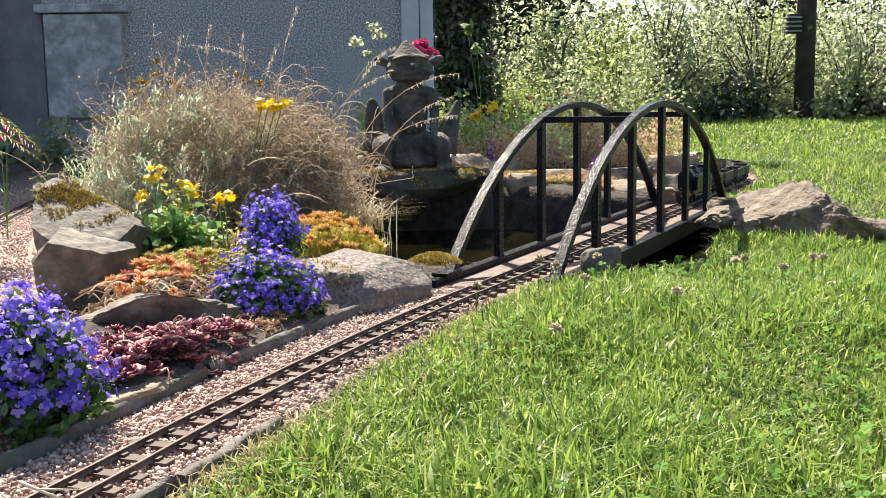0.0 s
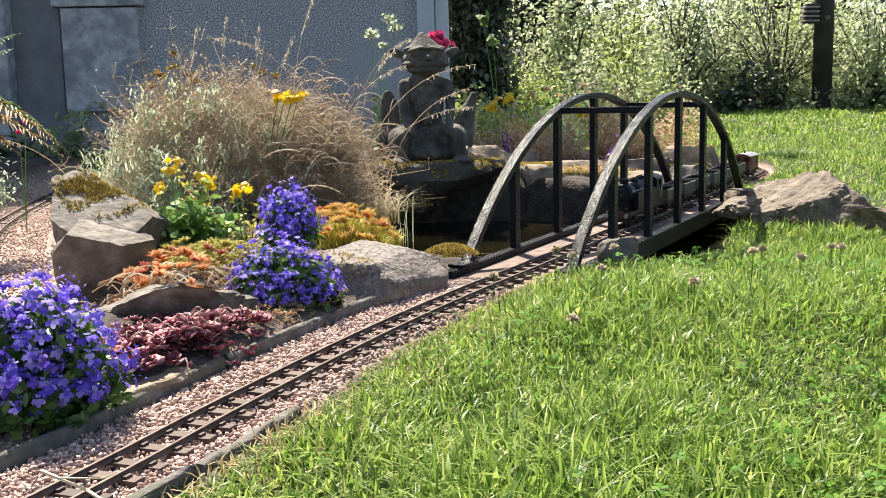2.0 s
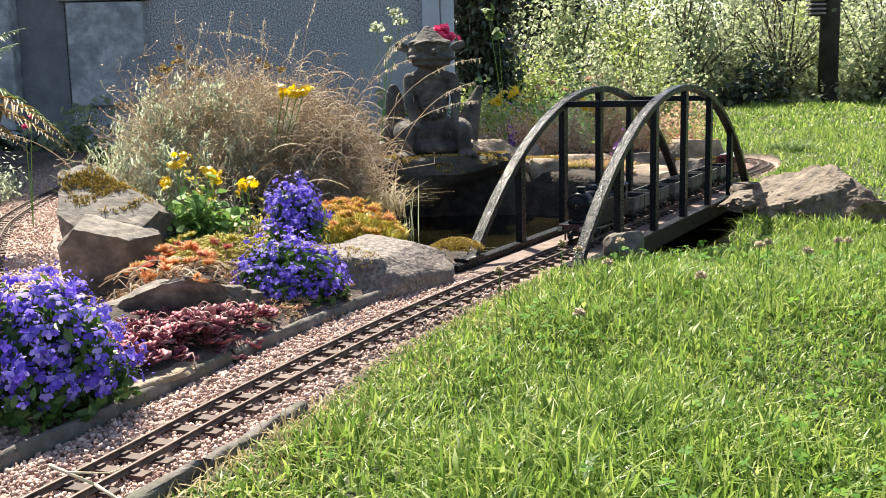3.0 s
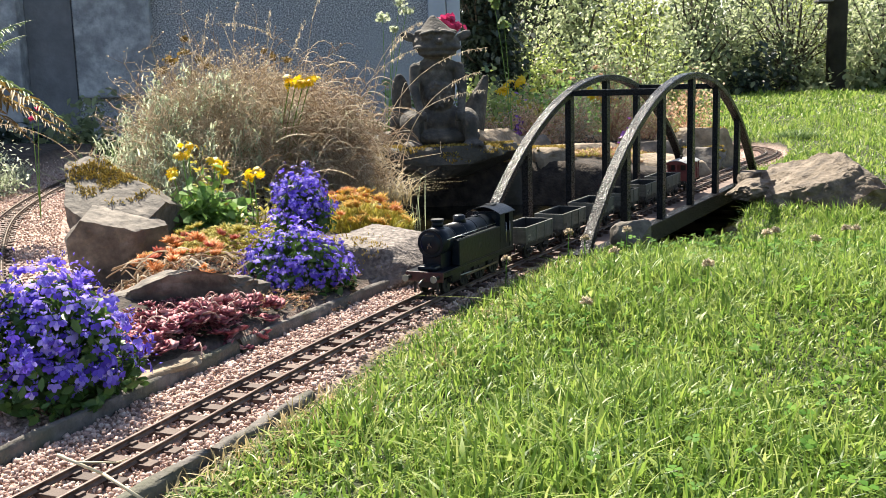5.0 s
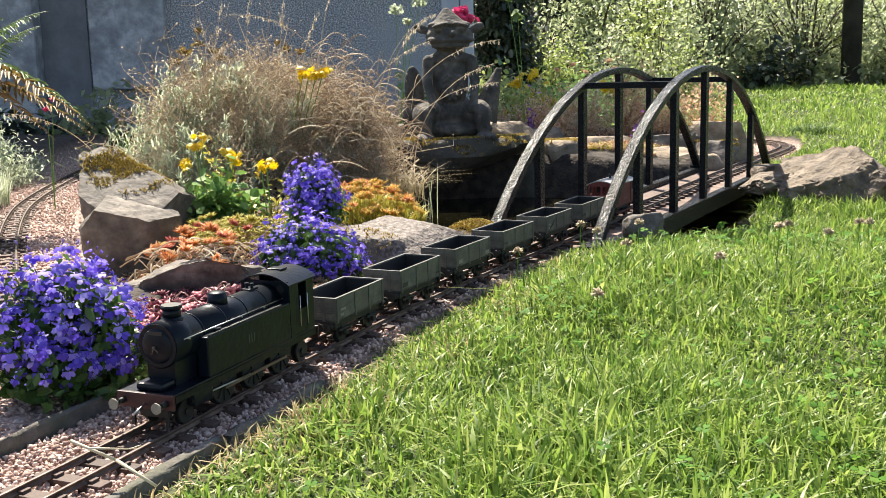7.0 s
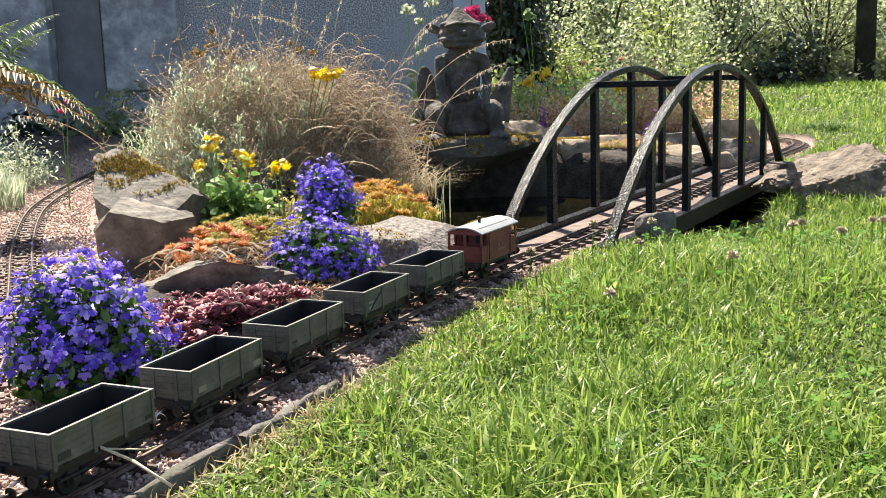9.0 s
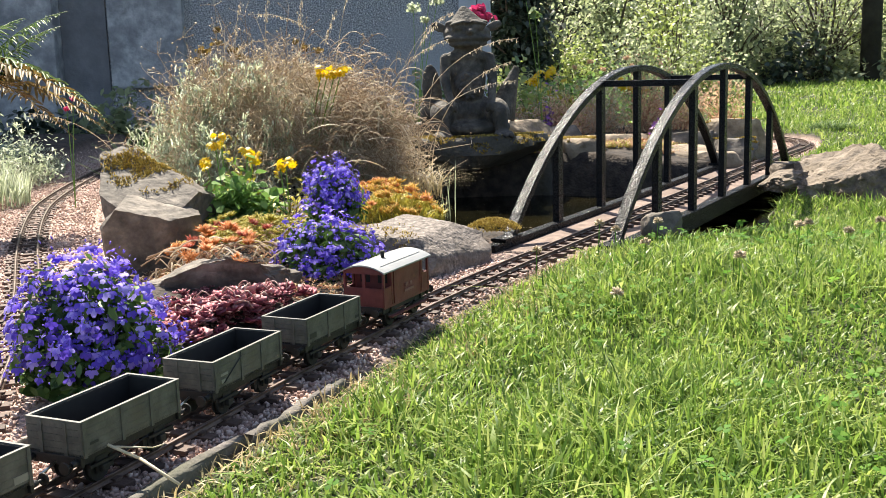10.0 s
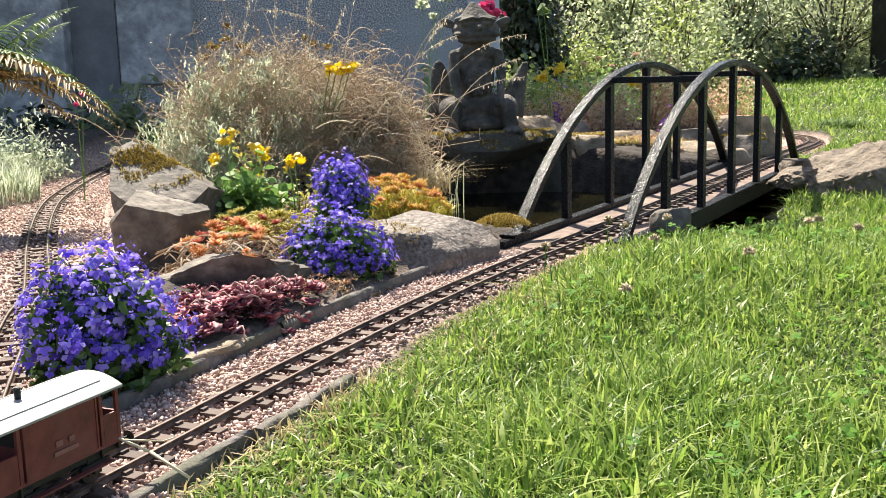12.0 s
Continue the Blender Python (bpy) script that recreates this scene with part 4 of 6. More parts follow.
def wagon(number):
    """Five-plank open goods wagon; x runs back from its front end."""
    tones = ("weathered grey open goods wagon with an empty black inside", "grey open wagon with worn pale rim and small white markings",
             "olive-grey open wagon with a black number patch", "grey planked open wagon with worn rim")
    w = thing("open_wagon", Matrix(), tones[number % 4], "goods wagon", "wagons of the goods train")
    t = 0.0022
    y0, y1 = -WW / 2, WW / 2
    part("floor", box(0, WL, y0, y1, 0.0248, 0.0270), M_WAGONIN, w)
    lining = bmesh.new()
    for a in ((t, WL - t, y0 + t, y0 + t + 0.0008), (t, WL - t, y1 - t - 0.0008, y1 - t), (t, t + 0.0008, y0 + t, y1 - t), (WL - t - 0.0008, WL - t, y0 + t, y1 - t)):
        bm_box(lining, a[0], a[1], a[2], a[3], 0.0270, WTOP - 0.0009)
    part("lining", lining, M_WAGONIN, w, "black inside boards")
    hgt = (WTOP - 0.0248 - 0.0006) / 5
    for k in range(5):
        z0 = 0.0248 + k * hgt
        for ya, yb in ((y0, y0 + t), (y1 - t, y1)):
            part("side_plank", box(0.0, WL, ya, yb, z0, z0 + hgt - 0.00012, 0.00012), M_WAGON, w)
        for xa, xb in ((0.0, t), (WL - t, WL)):
            part("end_plank", box(xa, xb, y0 + t, y1 - t, z0 + 0.0001, z0 + hgt - 0.0001, 0.00025), M_WAGON, w)
    rim = bmesh.new()
    for a in ((-0.0004, WL + 0.0004, y0 - 0.0004, y0 + t), (-0.0004, WL + 0.0004, y1 - t, y1 + 0.0004), (-0.0004, t, y0 + t, y1 - t), (WL - t, WL + 0.0004, y0 + t, y1 - t)):
        bm_box(rim, a[0], a[1], a[2], a[3], WTOP - 0.0006, WTOP + 0.0004)
    part("rim", rim, M_RIM, w, "pale worn top edge")
    for s, y in ((-1, y0), (1, y1)):
        for x in (0.001, 0.040, 0.072, WL - 0.004):
            part("strap", box(x, x + 0.003, min(y, y + s * 0.0009), max(y, y + s * 0.0009), 0.0242, WTOP - 0.001), M_WAGON, w)
        if number == 4:
            part("stripe", bm_cyl(bmesh.new(), (0.014, y + s * 0.0006, 0.030), (0.044, y + s * 0.0006, WTOP - 0.003), 0.0006, seg=5), M_LETTERDK, w)
        patch = {0: ((0.010, 0.016, 0.030, 0.033), (0.010, 0.020, 0.036, 0.038)), 1: ((0.006, 0.018, 0.030, 0.035), (0.096, 0.104, 0.030, 0.033)),
                 2: ((0.010, 0.020, 0.030, 0.035), (0.092, 0.106, 0.029, 0.034)), 3: ((0.008, 0.016, 0.032, 0.034),)}[number % 4]
        bars(w, patch, y, M_LETTERDK if number % 2 else M_LETTER, sgn=s)
    for x in (-0.0008, WL + 0.0002):
        for y in (-0.012, 0.010):
            part("end_post", box(x, x + 0.0008, y, y + 0.003, 0.0245, WTOP - 0.001), M_WAGON, w)
    return w, underframe(w, WL, WW, (0.022, 0.085), 0.0100)


def brake_van():
    v = thing("brake_van", Matrix(), "red-brown goods brake van with a white curved roof and stove pipe", "brake van", "")
    L, W, z0, z1 = 0.112, 0.050, 0.0245, 0.0650
    hw, t = W / 2, 0.0018
    part("floor", box(0, L, -hw, hw, z0 - 0.001, z0 + 0.0012), M_VAN, v)
    for s in (-1, 1):
        ya, yb = sorted((s * hw, s * (hw - t)))
        # open verandas at both ends, a closed cabin between
        part("side_panel", box(0.024, 0.090, ya, yb, z0 + 0.0013, z1), M_VAN, v)
        for a, b in ((0.0, 0.018), (0.096, L)):
            part("veranda_side", box(a, b, ya, yb, z0 + 0.0013, 0.0465), M_VAN, v)
        for a in (0.0, 0.0185, 0.0925, L - 0.003):
            part("veranda_post", box(a, a + 0.003, ya - 0.0003, yb + 0.0003, z0 + 0.0013, z1), M_VAN, v)
        part("step_board", box(0.012, L - 0.012, s * (hw + 0.001) - 0.0025, s * (hw + 0.001) + 0.0025, 0.0125, 0.0138), M_VAN, v)
        for x in (0.02, 0.094):
            part("step_iron", box(x, x + 0.002, s * (hw - 0.003) - 0.001, s * (hw - 0.003) + 0.001, 0.0138, 0.0236), M_LOCOGRIME, v)
        for x in (0.0235, 0.0885):
            ya2, yb2 = sorted((s * hw, s * (hw + 0.0007)))
            part("strap", box(x, x + 0.0016, ya2, yb2, z0 + 0.0013, z1), M_VAN, v)
        bars(v, ((0.050, 0.056, 0.040, 0.044), (0.062, 0.067, 0.040, 0.044), (0.048, 0.070, 0.034, 0.037)), s * (hw + 0.0007), M_LETTERRED, sgn=s)
    for a, b in ((0.024, 0.0258), (0.0882, 0.090)):
        part("bulkhead", box(a, b, -hw + t, hw - t, z0 + 0.0013, z1), M_VAN, v)
        part("bulkhead_window", box(a - 0.0004 if a < 0.05 else b, a if a < 0.05 else b + 0.0004, -0.017, -0.005, 0.048, 0.060), M_DARKGAP, v)
        part("bulkhead_window", box(a - 0.0004 if a < 0.05 else b, a if a < 0.05 else b + 0.0004, 0.005, 0.017, 0.048, 0.060), M_DARKGAP, v)
    for a, b in ((0.0, t), (L - t, L)):
        part("end_panel", box(a, b, -hw + t, hw - t, z0 + 0.0013, 0.0465), M_VAN, v)
        part("end_post", box(a, b, -0.002, 0.002, 0.0467, z1), M_VAN, v)
    bm = bmesh.new()
    n, hr, ov = 16, hw + 0.0025, 0.003
    prof = [(-hr + 2 * hr * i / n, z1 + 0.0075 * (1 - (2 * i / n - 1) ** 2)) for i in range(n + 1)]
    ring = []
    for x in (-ov, L + ov):
        ring.append([bm.verts.new((x, y, z)) for y, z in prof] + [bm.verts.new((x, y, z - 0.0016)) for y, z in prof[::-1]])
    k = len(ring[0])
    for i in range(k):
        bm.faces.new((ring[0][i], ring[0][(i + 1) % k], ring[1][(i + 1) % k], ring[1][i]))
    for i in range(n):
        for r in ring:
            bm.faces.new((r[i], r[i + 1], r[k - 2 - i], r[k - 1 - i]))
    bmesh.ops.recalc_face_normals(bm, faces=bm.faces)
    part("roof", bm, M_VANROOF, v, "white curved roof")
    for s in (-1, 1):
        part("rain_strip", box(0.008, L - 0.008, s * 0.017 - 0.0005, s * 0.017 + 0.0005, z1 + 0.003, z1 + 0.0052), M_VANROOF, v)
    for a, b in ((0.0, t), (L - t, L)):
        bm = bmesh.new()
        low = [bm.verts.new((a, y, z1 - 0.003)) for y, z in prof[1:-1]]
        top = [bm.verts.new((a, y, z - 0.0017)) for y, z in prof[1:-1]]
        low2 = [bm.verts.new((b, y, z1 - 0.003)) for y, z in prof[1:-1]]
        top2 = [bm.verts.new((b, y, z - 0.0017)) for y, z in prof[1:-1]]
        for i in range(len(low) - 1):
            bm.faces.new((low[i], low[i + 1], top[i + 1], top[i]))
            bm.faces.new((low2[i], top2[i], top2[i + 1], low2[i + 1]))
            bm.faces.new((low[i], low2[i], low2[i + 1], low[i + 1]))
        part("end_arch", bm, M_VAN, v)
    bm = bm_cyl(bmesh.new(), (0.046, 0, z1 + 0.006), (0.046, 0, z1 + 0.0155), 0.0022, seg=14)
    bm_cyl(bm, (0.046, 0, z1 + 0.0135), (0.046, 0, z1 + 0.0150), 0.0027, seg=14)
    part("stove_pipe", bm, M_LOCOGRIME, v, "grey stove pipe")
    return v, underframe(v, L, W, (0.025, 0.087), 0.0100)


def engine():
    """Side-tank engine; x runs back from the front buffer beam."""
    e = thing("tank_engine", Matrix(), "black side-tank steam engine with a dark red buffer beam, weathered", "steam engine")
    L = 0.236
    part("running_plate", box(0.0, L, -0.0265, 0.0265, 0.0300, 0.0322, 0.0006), M_LOCO, e)
    for s in (-1, 1):
        part("valance", box(0.002, L - 0.002, s * 0.0255 - 0.0008, s * 0.0255 + 0.0008, 0.0245, 0.0298), M_LOCO, e)
    part("buffer_beam", box(-0.0025, 0.0, -0.0275, 0.0275, 0.0195, 0.0322, 0.0006), M_BEAM, e, "dark red front buffer beam")
    part("buffer_beam", box(L, L + 0.0025, -0.0275, 0.0275, 0.0195, 0.0322, 0.0006), M_BEAM, e)
    buffers(e, -0.0025, -1, 0.0255, 0.0205, M_LETTER)
    buffers(e, L + 0.0025, 1, 0.0255, 0.0205)
    part("front_frames", box(0.003, 0.034, -0.013, 0.013, 0.0323, 0.0385, 0.003), M_LOCO, e)
    zc, r = 0.0660, 0.0182
    bm = bm_cyl(bmesh.new(), (0.018, 0, zc), (0.056, 0, zc), r + 0.0012, seg=40)
    bmesh.ops.bevel(bm, geom=[ed for ed in bm.edges if ed.calc_face_angle(0) > 1.2], offset=0.0012, segments=2, affect="EDGES")
    part("smokebox", bm, M_LOCO, e)
    bm = bmesh.new()
    bm_box(bm, 0.021, 0.052, -0.0135, 0.0135, 0.0324, zc - 0.006)
    part("saddle", bm, M_LOCO, e)
    bm = bmesh.new()
    bmesh.ops.create_uvsphere(bm, u_segments=32, v_segments=12, radius=1.0, matrix=Matrix.LocRotScale((0.0185, 0, zc), Euler((0, radians(90), 0)), (0.0150, 0.0150, 0.0036)))
    for f in bm.faces:
        f.smooth = True
    door = part("smokebox_door", bm, M_LOCO, e)
    bm = bm_cyl(bmesh.new(), (0.0152, 0, zc), (0.0125, 0, zc), 0.0011, seg=8)
    bm_cyl(bm, (0.0132, 0, zc), (0.0132, 0.002, zc - 0.006), 0.0006, seg=6)
    bm_cyl(bm, (0.0128, 0, zc), (0.0128, -0.004, zc - 0.004), 0.0006, seg=6)
    part("door_handle", bm, M_RAILTOP, door)
    part("front_plate", box(0.0155, 0.0162, -0.007, 0.007, zc + 0.0095, zc + 0.0125), M_LETTERDK, door)
    part("boiler", bm_cyl(bmesh.new(), (0.056, 0, zc), (0.186, 0, zc), r, seg=40), M_LOCO, e)
    for x in (0.058, 0.092, 0.126, 0.160):
        part("boiler_band", bm_cyl(bmesh.new(), (x, 0, zc), (x + 0.0014, 0, zc), r + 0.0004, seg=40), M_LOCO, e)
    top = zc + r
    bm = bmesh.new()
    for z0, z1, a, b in ((top - 0.003, top + 0.0015, 0.0105, 0.0085), (top + 0.0015, top + 0.0085, 0.0078, 0.0074), (top + 0.0085, top + 0.0110, 0.0086, 0.0090)):
        bm_cyl(bm, (0.040, 0, z0), (0.040, 0, z1), a, b, 24)
    part("chimney", bm, M_LOCO, e)
    part("chimney_rim", bm_cyl(bmesh.new(), (0.040, 0, top + 0.0110), (0.040, 0, top + 0.0116), 0.0084, seg=24), M_LOCOGRIME, e)
    bm = bmesh.new()
    bm_cyl(bm, (0.106, 0, top - 0.003), (0.106, 0, top + 0.007), 0.0092, 0.0084, 24)
    bmesh.ops.create_uvsphere(bm, u_segments=24, v_segments=12, radius=1.0, matrix=Matrix.LocRotScale((0.106, 0, top + 0.007), None, (0.0084, 0.0084, 0.0026)))
    for f in bm.faces:
        f.smooth = True
    part("dome", bm, M_LOCO, e)
    bm = bmesh.new()
    bm_box(bm, 0.152, 0.166, -0.005, 0.005, top - 0.002, top + 0.0012, 0.0006)
    for y in (-0.0028, 0.0028):
        bm_cyl(bm, (0.159, y, top), (0.159, y, top + 0.0055), 0.0014, seg=10)
        bm_cyl(bm, (0.159, y, top + 0.0045), (0.159, y, top + 0.0058), 0.002, seg=10)
    part("safety_valve", bm, M_LOCO, e)
    for s in (-1, 1):
        ya, yb = sorted((s * 0.0265, s * 0.0150))
        tank = part("side_tank", box(0.050, 0.186, ya, yb, 0.0323, 0.0670, 0.0012), M_LOCO, e)
        part("tank_rail", bm_cyl(bmesh.new(), (0.053, s * 0.0255, 0.0678), (0.172, s * 0.0255, 0.0678), 0.0007, seg=6), M_RIM, tank)
        part("tank_filler", bm_cyl(bmesh.new(), (0.072, s * 0.0215, 0.0670), (0.072, s * 0.0215, 0.0700), 0.0034, seg=14), M_LOCO, tank)
        bars(tank, ((0.112, 0.1135, 0.046, 0.054), (0.116, 0.1175, 0.046, 0.054), (0.120, 0.1215, 0.046, 0.054)), s * 0.0265, M_LETTERDIM, sgn=s, thick=0.0003)
        bm = bmesh.new()
        bm_cyl(bm, (0.026, s * (r + 0.0022), zc + 0.005), (0.184, s * (r + 0.0022), zc + 0.005), 0.0005, seg=6)
        for x in (0.034, 0.070, 0.112, 0.150):
            bm_cyl(bm, (x, s * r * 0.95, zc + 0.004), (x, s * (r + 0.003), zc + 0.004), 0.0009, seg=6)
        part("handrail", bm, M_STEEL, e)
        # cab side with its opening between two sheets
        part("cab_side", box(0.1862, 0.203, min(s * 0.0265, s * 0.0252), max(s * 0.0265, s * 0.0252), 0.0323, 0.0845), M_LOCO, e)
        part("cab_side", box(0.218, 0.232, min(s * 0.0265, s * 0.0252), max(s * 0.0265, s * 0.0252), 0.0323, 0.0845), M_LOCO, e)
        part("cab_side", box(0.2032, 0.2178, min(s * 0.0263, s * 0.0252), max(s * 0.0263, s * 0.0252), 0.0323, 0.0560), M_LOCO, e)
        for x in (0.2035, 0.2175):
            part("cab_handrail", bm_cyl(bmesh.new(), (x, s * 0.0278, 0.040), (x, s * 0.0278, 0.070), 0.0005, seg=6), M_STEEL, e)
        bm = bm_box(bmesh.new(), 0.030, 0.056, s * 0.0205 - 0.0045, s * 0.0205 + 0.0045, 0.0125, 0.0260, 0.002)
        bm_cyl(bm, (0.0295, s * 0.0205, 0.018), (0.0275, s * 0.0205, 0.018), 0.0032, seg=12)
        part("cylinder", bm, M_LOCO, e)
        rod = bm_box(bmesh.new(), 0.078, 0.182, s * 0.0222 - 0.0008, s * 0.0222 + 0.0008, 0.0140, 0.0165)
        part("coupling_rod", rod, M_RAILTOP, e, "dull steel side rod")
        part("piston_rod", bm_cyl(bmesh.new(), (0.056, s * 0.0205, 0.0175), (0.116, s * 0.0230, 0.0165), 0.0009, seg=6), M_STEEL, e)
        part("guard_iron", box(0.002, 0.004, s * 0.0165 - 0.0015, s * 0.0165 + 0.0015, 0.003, 0.0195), M_LOCOGRIME, e)
        part("cab_step", box(0.205, 0.217, s * 0.0255 - 0.002, s * 0.0255 + 0.002, 0.008, 0.0092), M_LOCOGRIME, e)
    part("cab_front", box(0.1862, 0.1875, -0.0250, 0.0250, 0.0323, 0.0870), M_LOCO, e)
    part("cab_back", box(0.2305, 0.2318, -0.0250, 0.0250, 0.0323, 0.0865), M_LOCO, e)
    for y in (-0.0165, 0.0165):
        part("spectacle_glass", bm_cyl(bmesh.new(), (0.1861, y, 0.0790), (0.1857, y, 0.0790), 0.0040, seg=16), M_DARKGAP, e)
    bm = bmesh.new()
    n = 16
    prof = [(-0.0280 + 0.0560 * i / n, 0.0838 + 0.0100 * (1 - (2 * i / n - 1) ** 2)) for i in range(n + 1)]
    ring = [[bm.verts.new((x, y, z)) for y, z in prof] + [bm.verts.new((x, y, z - 0.0012)) for y, z in prof[::-1]] for x in (0.183, 0.236)]
    k = len(ring[0])
    for i in range(k):
        bm.faces.new((ring[0][i], ring[0][(i + 1) % k], ring[1][(i + 1) % k], ring[1][i]))
    for i in range(n):
        for q in ring:
            bm.faces.new((q[i], q[i + 1], q[k - 2 - i], q[k - 1 - i]))
    bmesh.ops.recalc_face_normals(bm, faces=bm.faces)
    part("cab_roof", bm, M_LOCO, e)
    part("roof_vent", box(0.204, 0.216, -0.008, 0.008, 0.0936, 0.0950, 0.0006), M_LOCO, e)
    part("frames", box(0.006, L - 0.006, -0.0125, 0.0125, 0.010, 0.0298), M_LOCOGRIME, e)
    wheels = [wheelset(0.0100, 0.0325, e, 0.026, M_LOCOGRIME)]
    wheels += [wheelset(0.0185, 0.0325, e, x, M_LOCOGRIME, 10) for x in (0.082, 0.130, 0.178)]
    wheels += [wheelset(0.0105, 0.0325, e, 0.218, M_LOCOGRIME)]
    return e, wheels


TRAIN = [(-0.055, 0.236, *engine())]
for i in range(6):
    TRAIN.append((0.223 + 0.153 * i, WL, *wagon(i)))
TRAIN.append((1.150, 0.112, *brake_van()))


# ---- statue ----
def statue():
    """A crouching gnarled garden creature, as one plain carved mass."""
    bm = bmesh.new()

    def ball(x, y, z, a, b, c, rx=0, ry=0, rz=0):
        bmesh.ops.create_icosphere(bm, subdivisions=3, radius=1.0, matrix=Matrix.LocRotScale((x, y, z), Euler([radians(q) for q in (rx, ry, rz)]), (a, b, c)))

    def limb(p, q, r0, r1):
        bm_cyl(bm, p, q, r0, r1, 14)
        for c, r in ((p, r0), (q, r1)):
            ball(*c, r, r, r)

    ball(0, 0.012, 0.022, 0.112, 0.092, 0.030)                  # rough seat
    ball(0, 0.010, 0.062, 0.080, 0.062, 0.050)
    ball(0, 0.006, 0.150, 0.048, 0.042, 0.085)                  # slim trunk
    ball(0, -0.020, 0.128, 0.041, 0.034, 0.046)
    ball(0, 0.002, 0.205, 0.060, 0.034, 0.022)
    ball(0, 0.000, 0.228, 0.034, 0.030, 0.020)
    ball(0, -0.006, 0.262, 0.062, 0.048, 0.034)                 # broad toad-like head
    ball(0, -0.030, 0.252, 0.064, 0.030, 0.013)
    ball(0, -0.028, 0.238, 0.050, 0.030, 0.012)
    ball(0.003, -0.056, 0.268, 0.010, 0.014, 0.009)
    ball(0, -0.004, 0.292, 0.056, 0.046, 0.012)
    for s in (-1, 1):
        ball(s * 0.027, -0.042, 0.279, 0.016, 0.012, 0.010)
        ball(s * 0.028, -0.046, 0.290, 0.022, 0.014, 0.005, 0, s * 14)
        ball(s * 0.072, 0.002, 0.283, 0.022, 0.008, 0.012, 0, -s * 24)
        limb((s * 0.056, -0.004, 0.200), (s * 0.062, -0.026, 0.148), 0.016, 0.013)
        limb((s * 0.062, -0.026, 0.148), (s * 0.052, -0.070, 0.088), 0.012, 0.010)
        for k in (-1, 0, 1):
            ball(s * 0.050 + k * 0.010, -0.080, 0.078, 0.0055, 0.008, 0.014)
        ball(s * 0.070, -0.028, 0.062, 0.034, 0.056, 0.036, 14)
        limb((s * 0.072, -0.074, 0.066), (s * 0.076, -0.082, 0.016), 0.021, 0.017)
        ball(s * 0.078, -0.100, 0.009, 0.026, 0.032, 0.011)
        for k in (-1, 0, 1):
            ball(s * 0.078 + k * 0.016, -0.128, 0.007, 0.007, 0.014, 0.008)
    for k in range(30):
        a = k * 2.4
        ball(0.028 * math.cos(a) * (k / 30) ** 0.5, -0.050, 0.132 + 0.034 * math.sin(a) * (k / 30) ** 0.5, 0.0050, 0.006, 0.0050)
    bmesh.ops.create_cone(bm, cap_ends=True, segments=20, radius1=0.050, radius2=0.005, depth=0.046, matrix=pose(-0.006, -0.004, 0.312, 0, -6, 0))
    bmesh.ops.create_cone(bm, cap_ends=True, segments=16, radius1=0.042, radius2=0.008, depth=0.140, matrix=pose(0.110, 0.030, 0.112, 0, 20, 0))
    ball(-0.092, 0.034, 0.118, 0.026, 0.018, 0.072, 0, -4)
    ball(-0.100, 0.034, 0.060, 0.026, 0.026, 0.050)
    ob = part("statue", bm, M_STATUE)
    ob.matrix_basis = pose(0.100, 2.775, 0.098, 0, 0, 4)
    r = ob.modifiers.new("carve", "REMESH")
    r.mode, r.voxel_size, r.use_smooth_shade = "VOXEL", 0.0028, True
    tagged(ob, "weathered grey stone crouching garden ornament with a pointed cap", "statue")


statue()


# ---- plants ----
def flower_template(kind="lobelia"):
    """Five thin petals, three broad and two narrow."""
    v, f = [], []
    spec = ((-90, 1.0, 0.36), (-38, 0.92, 0.32), (-142, 0.92, 0.32), (62, 0.62, 0.16), (118, 0.62, 0.16)) if kind == "lobelia" else tuple((i * 360 / 8, 1.0, 0.26) for i in range(8))
    for a, ln, w in spec:
        a = radians(a)
        c, s = math.cos(a), math.sin(a)
        base = len(v)
        for r, h, z in ((0.05, 0.0, 0.0), (0.55 * ln, w, 0.05), (ln, w * 0.45, -0.12), (ln, -w * 0.45, -0.12), (0.55 * ln, -w, 0.05)):
            v.append((r * c - h * s, r * s + h * c, z))
        f += [(base, base + 4, base + 1), (base + 1, base + 4, base + 3), (base + 1, base + 3, base + 2)]
    return np.array(v), np.array(f)


def facing(nrm, rnd, roll=True):
    """Turns that carry +z to the given directions, with a random roll or petals hanging down."""
    nrm = nrm / np.linalg.norm(nrm, axis=1, keepdims=True)
    ref = np.array([0, 0, 1.0]) if not roll else rnd.normal(0, 1, nrm.shape)
    y = ref - nrm * np.sum(ref * nrm, 1, keepdims=True)
    y /= np.linalg.norm(y, axis=1, keepdims=True) + 1e-9
    x = np.cross(y, nrm)
    return np.stack([x, y, nrm], -1)


def dome_points(n, rnd, r, lo=0.02, shell=0.18):
    """Points and outward ways on an uneven dome."""
    a = rnd.uniform(0, 6.283, n)
    c = rnd.uniform(lo, 1, n)
    w = np.stack([np.cos(a) * np.sqrt(1 - c * c), np.sin(a) * np.sqrt(1 - c * c), c], -1)
    lump = 1 + 0.10 * np.sin(3 * a + 5 * c) + 0.07 * np.sin(7 * a - 3 * c) + 0.05 * np.sin(13 * a + 9 * c)
    return w * np.array(r) * (lump * (1 - shell * rnd.rand(n) ** 1.5))[:, None], w / np.array(r)


